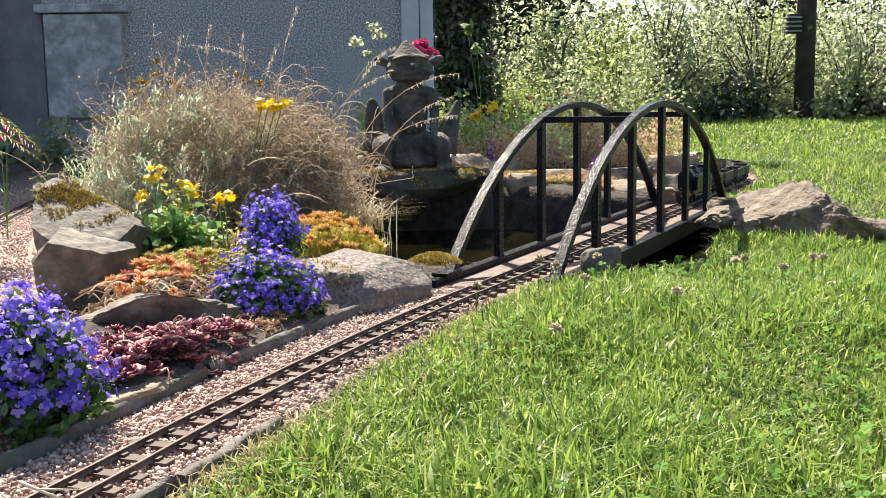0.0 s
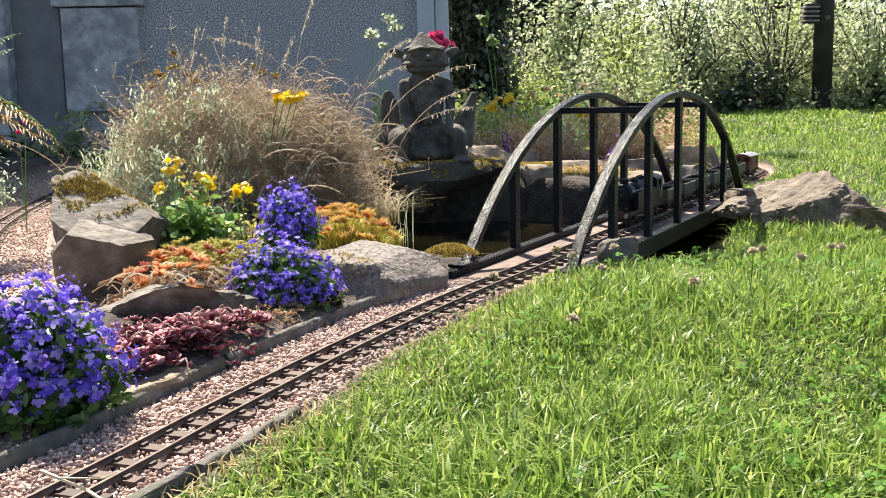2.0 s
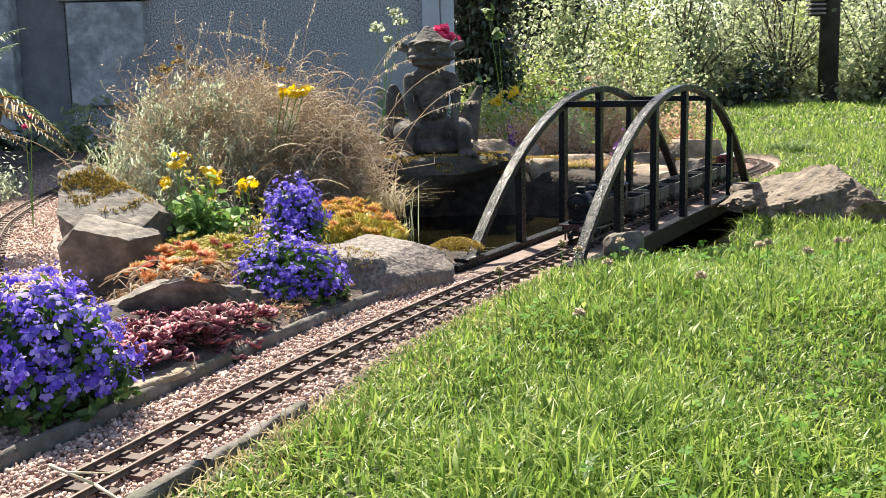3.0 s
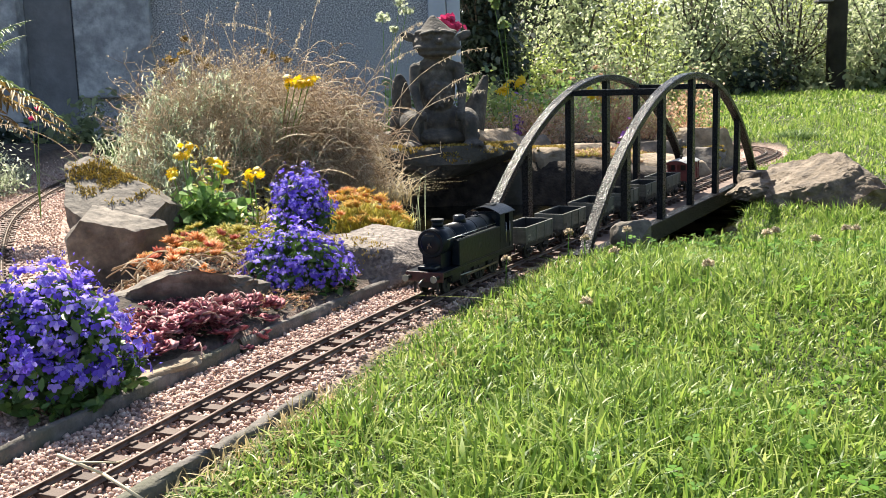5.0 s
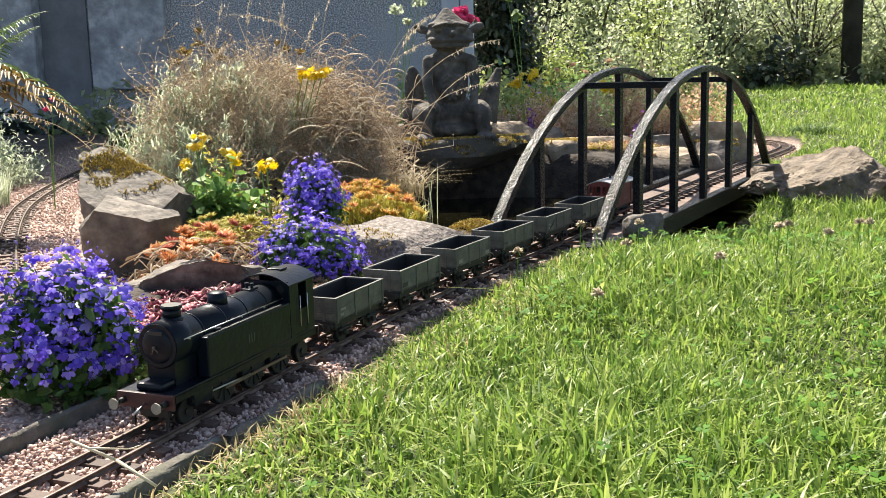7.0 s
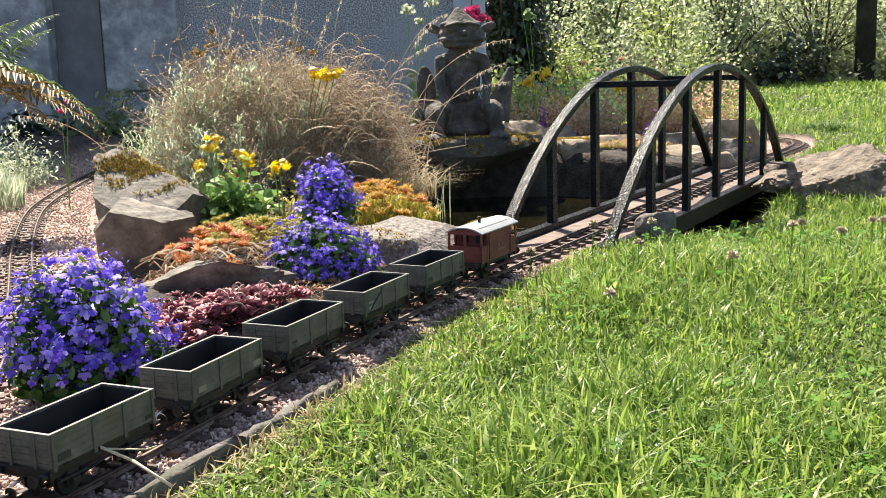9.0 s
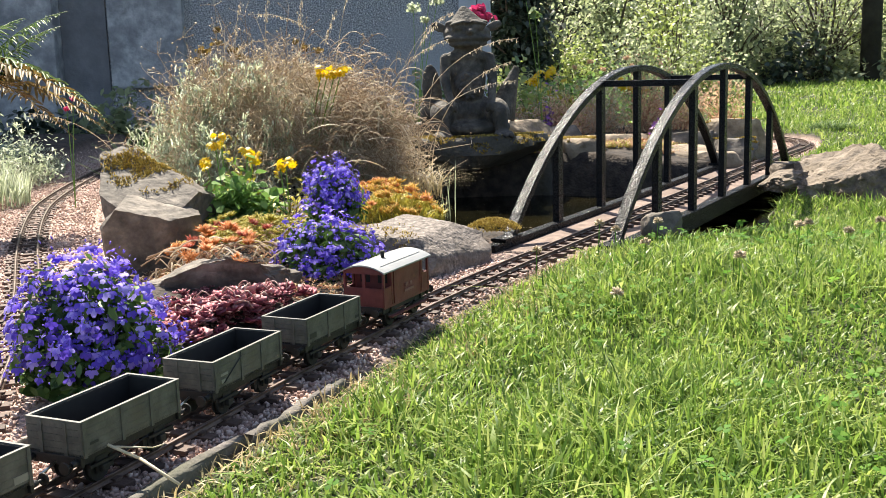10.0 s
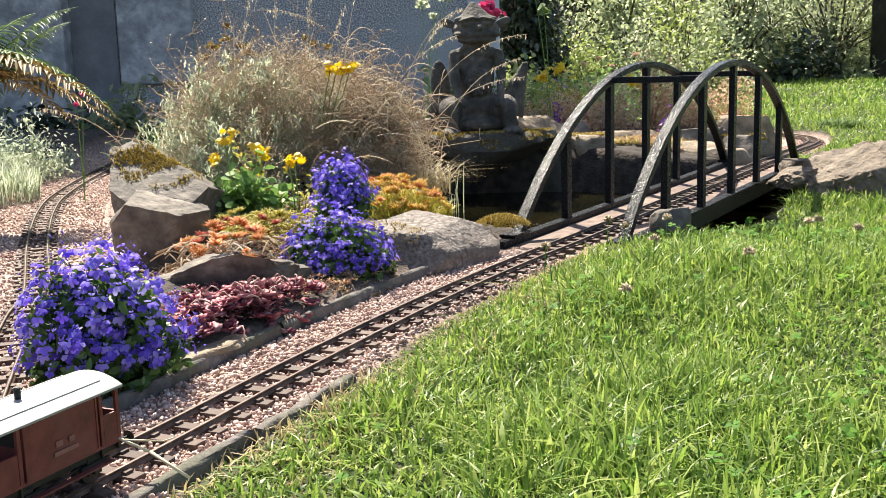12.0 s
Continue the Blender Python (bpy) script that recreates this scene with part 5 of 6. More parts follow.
def lobelia(name, x, y, z, r, flowers, leaves, size, seed, label, single=False, low=0.2):
    rnd = np.random.RandomState(seed)
    t = thing(name, pose(x, y, z), label, "flowers", "lobelia plants")
    fv, ff = flower_template()
    p, n = dome_points(flowers, rnd, r, low, 0.34)
    p += rnd.uniform(-0.06, 0.04, p.shape) * np.array(r)
    n = n + rnd.normal(0, 0.35, n.shape) * np.linalg.norm(n, axis=1, keepdims=True)
    n[:, 2] += 0.15 * np.linalg.norm(n, axis=1)
    rot = facing(n, rnd, False)
    sc = size * rnd.uniform(0.75, 1.15, flowers)
    p[:, 2] += 0.012
    some = min(flowers, 290) if single else 0
    if some:
        me = mesh_np("flower", fv, ff, M_BLUEONE)
        for i in range(some):
            ob = part("flower", me, None, t)
            m = Matrix(rot[i].tolist()).to_4x4()
            m.translation = p[i]
            ob.matrix_basis = m @ Matrix.Diagonal((sc[i], sc[i], sc[i], 1))
    if some < flowers:
        part("flowers", merged("flowers", fv, ff, p[some:], rot[some:], sc[some:], M_BLUE), None, t, "violet-blue five-petalled flowers", "stuff")
    bv = np.array([(0, 0, 0), (0.2, 0, 0.5), (0, 0.2, 0.5), (-0.2, 0, 0.5), (0, -0.2, 0.5), (0, 0, 1.0)])
    bf = np.array([(0, 2, 1), (0, 3, 2), (0, 4, 3), (0, 1, 4), (5, 1, 2), (5, 2, 3), (5, 3, 4), (5, 4, 1)])
    nb = flowers // 2
    p2, n2 = dome_points(nb, rnd, [q * 1.03 for q in r], 0.05, 0.1)
    p2[:, 2] += 0.012
    part("buds", merged("buds", bv, bf, p2, facing(n2, rnd), size * rnd.uniform(0.35, 0.7, nb), M_BLUE), None, t, "", "stuff")
    p3, n3 = dome_points(leaves, rnd, [q * 0.93 for q in r], -0.05, 0.5)
    n3 = n3 / np.linalg.norm(n3, axis=1, keepdims=True) + rnd.normal(0, 0.5, n3.shape)
    rot3 = facing(n3, rnd) @ turns(np.full(leaves, -0.9), np.zeros(leaves), np.zeros(leaves))
    p3[:, 2] = np.maximum(p3[:, 2], 0.002)
    part("foliage", merged("foliage", np.array(LEAF_V) * np.array([0.8, 1, 1]), LEAF_F, p3, rot3, rnd.uniform(0.010, 0.020, leaves), M_LOBLEAF), None, t, "narrow dark green leaves", "stuff")
    ns = 70
    tip, _ = dome_points(ns, rnd, [q * 0.95 for q in r], 0.1, 0.1)
    k = np.linspace(0, 1, 5)[None, :, None]
    root = np.stack([rnd.normal(0, 0.012, ns), rnd.normal(0, 0.012, ns), np.zeros(ns)], -1)
    path = root[:, None, :] * (1 - k) + tip[:, None, :] * k
    path[:, :, 2] += 0.02 * np.sin(k[:, :, 0] * 3.14)
    v, f = tube_np(path, np.tile(np.linspace(0.0011, 0.0005, 5), (ns, 1)))
    part("stems", mesh_np("stems", v, f, M_LOBLEAF), None, t, "", "stuff")
    return t


lobelia("lobelia", -0.322, 0.955, 0.005, (0.078, 0.070, 0.112), 560, 2200, 0.0080, 1, "bushy violet-blue lobelia in full flower by the edging", True, 0.06)
lobelia("lobelia", -0.146, 1.390, 0.004, (0.078, 0.062, 0.080), 520, 2200, 0.0068, 2, "mounded violet-blue lobelia in flower spilling over the edging", False, 0.05)
lobelia("lobelia", -0.143, 1.510, 0.070, (0.048, 0.040, 0.076), 330, 500, 0.0066, 3, "small upright violet-blue lobelia in flower", False, 0.12)


def rosettes(name, pts, size, mat, label, category, seed, petals=9, rise=0.6, narrow=0.8, group="", blunt=False):
    """Succulent heads: whorls of pointed leaves."""
    rnd = np.random.RandomState(seed)
    n = len(pts)
    rep = np.repeat(np.arange(n), petals)
    k = np.tile(np.arange(petals), n)
    az = k * 2.39996 + np.repeat(rnd.uniform(0, 6.28, n), petals)
    tilt = rise * (0.25 + 0.75 * (k / petals)) * 1.4
    s = (np.repeat(size * rnd.uniform(0.7, 1.25, n), petals)) * (1.1 - 0.45 * k / petals)
    rot = np.einsum("nij,njk->nik", turns(np.zeros(n * petals), np.zeros(n * petals), az), turns(tilt, np.zeros(n * petals), np.zeros(n * petals)))
    s = s * rnd.uniform(0.7, 1.2, n * petals)
    lean = np.repeat(turns(rnd.normal(0, 0.25, n), rnd.normal(0, 0.25, n), np.zeros(n)), petals, 0)
    lv = np.array([(0, 0, 0), (0.30 * narrow, 0.45, 0.02), (0, 0.5, 0.10), (-0.30 * narrow, 0.45, 0.02), (0, 1.0, 0.05), (0, 0.5, -0.08)])
    lf = np.array([(0, 1, 2), (0, 2, 3), (2, 1, 4), (3, 2, 4), (0, 5, 1), (0, 3, 5), (5, 4, 1), (5, 3, 4)])
    if blunt:
        lv = np.array([(0, 0, 0), (0.34 * narrow, 0.72, 0.05), (0, 0.62, 0.12), (-0.34 * narrow, 0.72, 0.05), (0, 1.0, 0.10), (0, 0.62, -0.06)])
    me = merged(name, lv, lf, np.asarray(pts)[rep], np.einsum("nij,njk->nik", lean, rot), s, mat)
    return tagged(new(name, me), label, category, group, "stuff")


def patch(n, seed, cx, cy, rx, ry, ang=0.0, z=0.0, dome=0.0):
    rnd = np.random.RandomState(seed)
    r, a = np.sqrt(rnd.rand(n)), rnd.uniform(0, 6.283, n)
    u, v = rx * r * np.cos(a), ry * r * np.sin(a)
    c, s = math.cos(radians(ang)), math.sin(radians(ang))
    x, y = cx + u * c - v * s, cy + u * s + v * c
    return np.stack([x, y, land(x, y)[0] + z + dome * (1 - r * r) + rnd.uniform(0, 0.006, n)], -1)


def runners(name, pts, mat, label, seed, reach=0.05, rad=0.0013):
    rnd = np.random.RandomState(seed)
    n = len(pts)
    a = rnd.uniform(0, 6.28, n)
    k = np.linspace(0, 1, 6)[None, :, None]
    end = np.asarray(pts) + np.stack([np.cos(a), np.sin(a), np.zeros(n)], -1) * rnd.uniform(0.4, 1, n)[:, None] * reach
    path = np.asarray(pts)[:, None, :] * (1 - k) + end[:, None, :] * k
    path[:, :, 2] += 0.010 * np.sin(3.14 * k[:, :, 0]) + 0.003
    path += rnd.normal(0, 0.0009, path.shape)
    v, f = tube_np(path, np.full((n, 6), rad), 5)
    return tagged(new(name, mesh_np(name, v, f, mat, True)), label, "stems", "", "stuff")


red = patch(120, 5, -0.225, 1.135, 0.135, 0.038, 60, 0.004, 0.016)
rosettes("red_sedum", red, 0.0125, M_REDSED, "crimson fleshy-leaved sedum spreading along the edging", "succulent", 6, 10, 0.62, 1.5, blunt=True)
runners("sedum_stalks", red[:34], M_STALK, "pale pink creeping sedum stalks", 7, 0.03, 0.0009)
rosettes("orange_sedum", patch(17, 8, -0.310, 1.385, 0.070, 0.075, 14, 0.014, 0.016), 0.0125, M_ORANGE, "bright orange needle-leaved sedum heads behind the low rock", "succulent", 9, 46, 1.02, 0.09)
rosettes("orange_sedum", patch(9, 81, -0.262, 1.330, 0.060, 0.050, 14, 0.012, 0.010), 0.0120, M_ORANGE, "bright orange needle-leaved sedum heads behind the low rock", "succulent", 82, 46, 1.02, 0.09)
rosettes("coral_sedum", patch(8, 83, -0.285, 1.420, 0.070, 0.070, 14, 0.016, 0.014), 0.0115, M_CORAL, "coral-red needle-leaved sedum heads", "succulent", 84, 44, 1.05, 0.10)
rosettes("green_sedum", patch(14, 88, -0.290, 1.48, 0.09, 0.06, 14, 0.014, 0.016), 0.012, M_YELSED, "yellow-green star-like sedum heads", "succulent", 89, 40, 1.0, 0.10)
runners("dry_runners", patch(60, 10, -0.29, 1.36, 0.115, 0.045, 15, 0.006), M_TWIG, "dry pale runners among the sedum", 11, 0.06, 0.0010)
rosettes("bed_stonecrop", patch(1700, 120, -0.26, 1.48, 0.19, 0.26, 20, 0.001, 0.0), 0.0065, M_HEATHER, "low russet stonecrop and litter covering the bed", "succulent", 121, 6, 0.6, 0.6)
rosettes("bed_stonecrop", patch(500, 122, -0.25, 1.16, 0.13, 0.05, 60, 0.0, 0.0), 0.006, M_REDSED, "low dark red stonecrop covering the bed", "succulent", 123, 6, 0.6, 0.8)
rosettes("bank_stonecrop", patch(1500, 130, 0.52, 2.96, 0.42, 0.14, 8, 0.002, 0.0), 0.013, M_HEATHER, "russet stonecrop over the pond bank", "succulent", 131, 7, 0.7, 0.6)
rosettes("bank_stonecrop", patch(700, 132, 0.42, 2.92, 0.36, 0.12, 8, 0.002, 0.0), 0.012, M_YELSED, "yellow-green stonecrop over the pond bank", "succulent", 133, 7, 0.7, 0.6)
rosettes("yellow_sedum", patch(1500, 12, -0.232, 1.510, 0.10, 0.11, 10, 0.004, 0.012), 0.0055, M_YELSED, "yellow-green mat of stonecrop", "succulent", 13, 7, 0.8, 0.6)
tufts("stonecrop_cushion", -0.070, 1.745, 0.025, 0.088, 0.078, 2000, 0.030, 0.0022, M_YELSED, "yellow-green tufted stonecrop above the granite block", "succulent", 15, 0.030, (0.1, 1.2))
for i, (mt, cnt) in enumerate(((M_GOLDTUFT, 95), (M_ORANGE, 26))):
    rosettes("golden_stonecrop", patch(cnt, 140 + i, -0.070, 1.742, 0.088, 0.078, 0, 0.012, 0.040), 0.0120, mt, "golden-orange needle-leaved stonecrop above the granite block", "succulent", 142 + i, 26, 1.12, 0.11)
tufts("moss_cushion", 0.095, 1.655, 0.026, 0.045, 0.035, 1600, 0.0045, 0.0022, M_MOSS, "golden moss cushion beside the granite block", "moss", 17, 0.016, (0.3, 1.0))


def leafy(name, x, y, z, r, leaves, size, mat, label, category, seed, stems=12, shape=(1.0, 1.0), thin=0.75, stem_mat=None, clumps=0, low=0.0, group=""):
    """A plant or bush: stems that part from the foot, and leaves round their upper ends with gaps between."""
    rnd = np.random.RandomState(seed)
    t = thing(name, pose(x, y, z), label, category, group)
    nc = clumps or 26
    c, _ = dome_points(nc, rnd, r, low, 0.75)
    k = np.linspace(0, 1, 6)[None, :, None]
    root = np.stack([rnd.normal(0, 0.10 * r[0], nc), rnd.normal(0, 0.10 * r[1], nc), np.zeros(nc)], -1)
    path = root[:, None, :] * (1 - k) + c[:, None, :] * (k ** np.array([1.6, 1.6, 0.9]))
    path += rnd.normal(0, 0.012 * r[2], path.shape) * k
    thick = 0.012 * r[2]
    v, f = tube_np(path, np.tile(np.linspace(thick, thick * 0.25, 6), (nc, 1)), 5)
    part("stems", mesh_np("stems", v, f, stem_mat or M_BARK), None, t, "", "stuff")
    pick = rnd.randint(0, nc, leaves)
    spread = 0.26 * (26 / nc) ** 0.33
    p = c[pick] + rnd.normal(0, spread, (leaves, 3)) * np.array(r) * np.array([0.75, 0.75, 0.8])
    along = rnd.rand(leaves) < 0.3
    q = rnd.rand(leaves)
    pth = root[pick] * (1 - q[:, None]) + c[pick] * np.stack([q ** 1.6, q ** 1.6, q ** 0.9], -1)
    p = np.where(along[:, None], pth + rnd.normal(0, 0.05, (leaves, 3)) * np.array(r), p)
    p[:, 2] = np.abs(p[:, 2])
    rot = turns(rnd.normal(-0.5, 0.55, leaves), rnd.normal(0, 0.4, leaves), rnd.uniform(0, 6.283, leaves))
    lv = np.array(LEAF_V) * np.array([thin / 0.56, 1, 1])
    part("crown", merged("crown", lv, LEAF_F, p, rot, size * rnd.uniform(0.6, 1.3, leaves), mat), None, t, "", "stuff")
    return t


def yellow_flowers(t, pts, size, seed):
    """Loose heads of several small yellow flowers, each head on its stalk."""
    rnd = np.random.RandomState(seed)
    v, f = flower_template("daisy")
    for p in pts:
        k = 7
        n = rnd.normal(0, 0.7, (k, 3)) + np.array([0, -0.3, 0.8])
        pos = np.array(p) + rnd.normal(0, 0.55, (k, 3)) * size * np.array([1, 1, 0.7])
        part("flower", merged("flower", v * np.array([1, 1, 2.5]), f, pos, facing(n, rnd), size * rnd.uniform(0.55, 0.95, k), M_YELLOW), None, t, "bright yellow flower head")
        q = np.linspace(0, 1, 4)[None, :, None]
        path = np.array([[p[0] * 0.5, p[1] * 0.5, 0.0]])[:, None, :] * (1 - q) + np.array([p])[:, None, :] * q
        v2, f2 = tube_np(path, np.full((1, 4), 0.0011), 5)
        part("flower_stalk", mesh_np("flower_stalk", v2, f2, M_FRESH), None, t)


t = leafy("leafy_perennial", -0.318, 1.655, 0.040, (0.080, 0.055, 0.072), 1300, 0.016, M_FRESH, "fresh green leafy perennial with yellow flowers", "garden plant", 21, thin=0.9)
yellow_flowers(t, [(-0.020, 0.0, 0.132), (-0.012, 0.006, 0.142), (0.030, 0.0, 0.118), (0.037, 0.006, 0.112), (-0.036, 0.0, 0.102)], 0.0092, 22)
leafy("flowering_stems", -0.305, 1.675, 0.040, (0.040, 0.030, 0.105), 260, 0.010, M_YELSED, "loose pale yellow-green budding stems", "garden plant", 25, thin=0.35, clumps=34, stem_mat=M_FRESH, low=0.5)
t = leafy("leafy_perennial", -0.225, 1.66, 0.040, (0.040, 0.045, 0.070), 240, 0.011, M_YELSED, "yellow-green bushy perennial with a yellow flower", "garden plant", 23, thin=0.4)
yellow_flowers(t, [(-0.014, 0, 0.092), (-0.006, 0.006, 0.098)], 0.010, 24)


def dry_shrub():
    """A broad dome of thin dry stems with small seed heads over grey-green leaves."""
    rnd = np.random.RandomState(31)
    t = thing("dry_shrub", pose(-0.345, 2.26, 0.03), "broad twiggy shrub of dry brown seed stems over grey-green leaves", "shrub")
    n = 950
    tip, w = dome_points(n, rnd, (0.305, 0.27, 0.300), 0.02, 0.35)
    tip *= rnd.uniform(0.72, 1.08, (n, 1))
    tip += rnd.normal(0, 0.028, tip.shape)
    tip[:, 2] = np.maximum(tip[:, 2], 0.03)
    root = tip * np.array([0.35, 0.35, 0.0]) + np.stack([rnd.normal(0, 0.05, n), rnd.normal(0, 0.05, n), np.zeros(n)], -1)
    k = np.linspace(0, 1, 7)[None, :, None]
    path = root[:, None, :] * (1 - k) + tip[:, None, :] * (k ** np.array([1.4, 1.4, 0.85]))
    path += np.cumsum(rnd.normal(0, 0.009, path.shape), 1) * k
    v, f = tube_np(path, np.tile(np.linspace(0.0011, 0.00055, 7), (n, 1)), 4)
    part("stems", mesh_np("stems", v, f, M_TWIG), None, t, "dry brown branching stems", "stuff")
    m = 11500
    pick, q = rnd.randint(0, n, m), rnd.randint(3, 7, m)
    base = path[pick, q]
    side = rnd.normal(0, 1, (m, 3)) + np.array([0, 0, 0.7])
    side /= np.linalg.norm(side, axis=1, keepdims=True)
    end = base + side * rnd.uniform(0.012, 0.04, m)[:, None]
    p2 = np.stack([base, (base + end) / 2 + rnd.normal(0, 0.002, base.shape), end], 1)
    v, f = tube_np(p2, np.tile(np.array([0.0006, 0.0005, 0.0004]), (m, 1)), 3)
    part("twigs", mesh_np("twigs", v, f, M_TWIG), None, t, "", "stuff")
    bv = np.array([(0, 0, 0), (0.45, 0, 0.5), (-0.22, 0.39, 0.5), (-0.22, -0.39, 0.5), (0, 0, 1.1)])
    bf = np.array([(0, 2, 1), (0, 3, 2), (0, 1, 3), (4, 1, 2), (4, 2, 3), (4, 3, 1)])
    part("seed_heads", merged("seed_heads", bv, bf, end, facing(side, rnd), rnd.uniform(0.003, 0.0066, m), M_STRAW), None, t, "small dry seed heads", "stuff")
    shoots = 340
    c3, _ = dome_points(shoots, rnd, (0.265, 0.305, 0.235), 0.0, 0.16)
    c3[:, 0] = c3[:, 0] * 0.85 + rnd.normal(-0.02, 0.04, shoots)
    g = 40
    ci, hq = np.repeat(np.arange(shoots), g), rnd.rand(shoots * g)
    p3 = c3[ci] + np.stack([rnd.normal(0, 0.006, shoots * g), rnd.normal(0, 0.006, shoots * g), (hq - 0.6) * 0.075], -1)
    p3[:, 2] = np.maximum(p3[:, 2], 0.004)
    v, f = blades_np(p3, rnd.uniform(0, 6.28, shoots * g), rnd.uniform(0.010, 0.024, shoots * g), rnd.uniform(0.0022, 0.0040, shoots * g), rnd.gamma(3.0, 0.34, shoots * g), rnd.uniform(-0.5, 0.5, shoots * g))
    part("leaves", mesh_np("leaves", v, f, M_SAGE), None, t, "narrow grey-green leaves", "stuff")
    h = 1900
    at = np.array([0.190, -0.11, 0.120]) + rnd.normal(0, 1, (h, 3)) * np.array([0.060, 0.070, 0.065])
    way = rnd.normal(0, 1, (h, 3)) * np.array([1.0, 0.7, 0.55]) + np.array([0.5, -0.2, -0.1])
    way /= np.linalg.norm(way, axis=1, keepdims=True)
    u = np.linspace(-0.5, 0.5, 6)[None, :, None]
    p4 = at[:, None, :] + way[:, None, :] * u * rnd.uniform(0.03, 0.085, h)[:, None, None]
    p4[:, :, 2] -= 0.12 * (u[:, :, 0] * rnd.uniform(0.4, 1.0, h)[:, None]) ** 2
    p4[:, :, 2] = np.maximum(p4[:, :, 2], -0.02)
    v, f = tube_np(p4, np.tile(np.array([0.0005, 0.0007, 0.0008, 0.0008, 0.0007, 0.0004]), (h, 1)), 3)
    fine = 9000
    c5, w5 = dome_points(fine, rnd, (0.300, 0.285, 0.270), 0.02, 0.20)
    k5 = (c5[:, 1] < 0.06) & (c5[:, 0] > -0.16)
    c5, w5 = c5[k5], w5[k5]
    d5 = w5 / np.linalg.norm(w5, axis=1, keepdims=True) * 0.5 + rnd.normal(0, 0.8, c5.shape)
    d5 /= np.linalg.norm(d5, axis=1, keepdims=True)
    e5 = c5 + d5 * rnd.uniform(0.014, 0.040, len(c5))[:, None]
    v5, f5 = tube_np(np.stack([c5, (c5 + e5) / 2 + rnd.normal(0, 0.002, c5.shape), e5], 1), np.tile(np.array([0.0006, 0.0006, 0.0005]), (len(c5), 1)), 3)
    part("sprigs", mesh_np("sprigs", v5, f5, M_STRAW), None, t, "fine pale sprigs on the shrub's outside", "stuff")
    part("seed_heads", merged("seed_heads", bv, bf, e5, facing(d5, rnd), rnd.uniform(0.003, 0.0060, len(e5)), M_STRAW), None, t, "small dry seed heads", "stuff")
    part("straw", mesh_np("straw", v, f, M_TWIG), None, t, "tangled dry straw at the shrub's side", "stuff")
    yellow_flowers(t, [(0.138 + 0.013 * i, -0.21, 0.245 + 0.004 * (i % 2)) for i in range(4)], 0.011, 32)


dry_shrub()


def plume(x, y, z, top, seed, label="tall dry grass stem with a drooping seed head", bend=0.25, mat=None):
    """One tall grass stalk that bows at its tip and carries a seed head."""
    rnd = np.random.RandomState(seed)
    t = thing("grass_stalk", pose(x, y, z), label, "grass", "tall grass stalks")
    k = np.linspace(0, 1, 14)
    a = rnd.uniform(0, 6.28) if bend < 0.2 else (3.14 + rnd.normal(0, 0.5) if rnd.rand() < 0.5 else rnd.normal(0, 0.5))
    out = np.array([math.cos(a), 0.5 * math.sin(a), 0])
    path = np.outer(k ** 2.4, out) * bend + np.outer(k - 0.18 * (bend / 0.25) * k ** 5, (0, 0, top))
    v, f = tube_np(path[None], np.linspace(0.0011, 0.0004, 14)[None], 4)
    part("stalk", mesh_np("stalk", v, f, mat or M_STRAW), None, t)
    n = 60
    q = rnd.uniform(0.80, 1.0, n)
    pos = np.stack([np.interp(q, k, path[:, i]) for i in range(3)], -1) + rnd.normal(0, 0.0022, (n, 3))
    v, f = blades_np(pos, rnd.uniform(0, 6.28, n), -rnd.uniform(0.004, 0.010, n), np.full(n, 0.0013), rnd.uniform(0.2, 0.6, n), np.zeros(n))
    part("seed_head", mesh_np("seed_head", v, f, mat or M_STRAW), None, t, "", "stuff")


for i, (x, y, h, b) in enumerate(((-0.52, 2.30, 0.36, 0.16), (-0.44, 2.32, 0.42, 0.05), (-0.30, 2.40, 0.44, 0.10), (-0.22, 2.38, 0.50, 0.12), (-0.10, 2.36, 0.44, 0.22), (-0.06, 2.34, 0.38, 0.26),
                                  (-0.02, 2.36, 0.33, 0.24), (-0.14, 2.30, 0.36, 0.2), (-0.60, 2.22, 0.28, 0.18), (-0.05, 2.30, 0.27, 0.28), (-0.12, 2.42, 0.48, 0.3), (0.0, 2.4, 0.30, 0.2),
                                  (-0.36, 2.3, 0.47, 0.14), (-0.62, 2.16, 0.22, 0.22), (-0.26, 2.30, 0.40, 0.07), (-0.08, 2.44, 0.40, 0.18))):
    plume(x, y, 0.03, h, 200 + i, bend=b)

tufts("iris_leaves", -0.655, 2.44, 0.0, 0.08, 0.06, 150, 0.16, 0.005, M_FERN, "clump of narrow green strap leaves", "garden plant", 35, 0, (0.15, 1.0))
tufts("iris_leaves", -0.60, 2.26, 0.0, 0.08, 0.05, 110, 0.09, 0.004, M_SAGE, "clump of narrow grey-green leaves", "garden plant", 36, 0, (0.15, 1.0))
tufts("lavender", -1.10, 2.42, -0.01, 0.16, 0.16, 1500, 0.075, 0.0032, M_SAGE, "pale grey-green lavender cushion by the loop track", "garden plant", 37, 0.05, (0.05, 0.7))
tufts("pond_grass", -0.03, 2.16, 0.02, 0.05, 0.12, 170, 0.09, 0.0020, M_DRYGRASS, "dry grass hanging over the pond's edge", "grass", 38, 0.0, (0.5, 1.8))
tufts("reed", 0.0, 2.42, -0.07, 0.06, 0.03, 14, 0.13, 0.003, M_SAGE, "a few reeds standing in the pond", "reeds", 39, 0.0, (0.02, 0.2))
tufts("reed", 0.24, 2.08, -0.062, 0.05, 0.05, 9, 0.05, 0.002, M_STRAW, "dry stalks floating on the pond", "reeds", 40, 0.0, (1.5, 2.6))


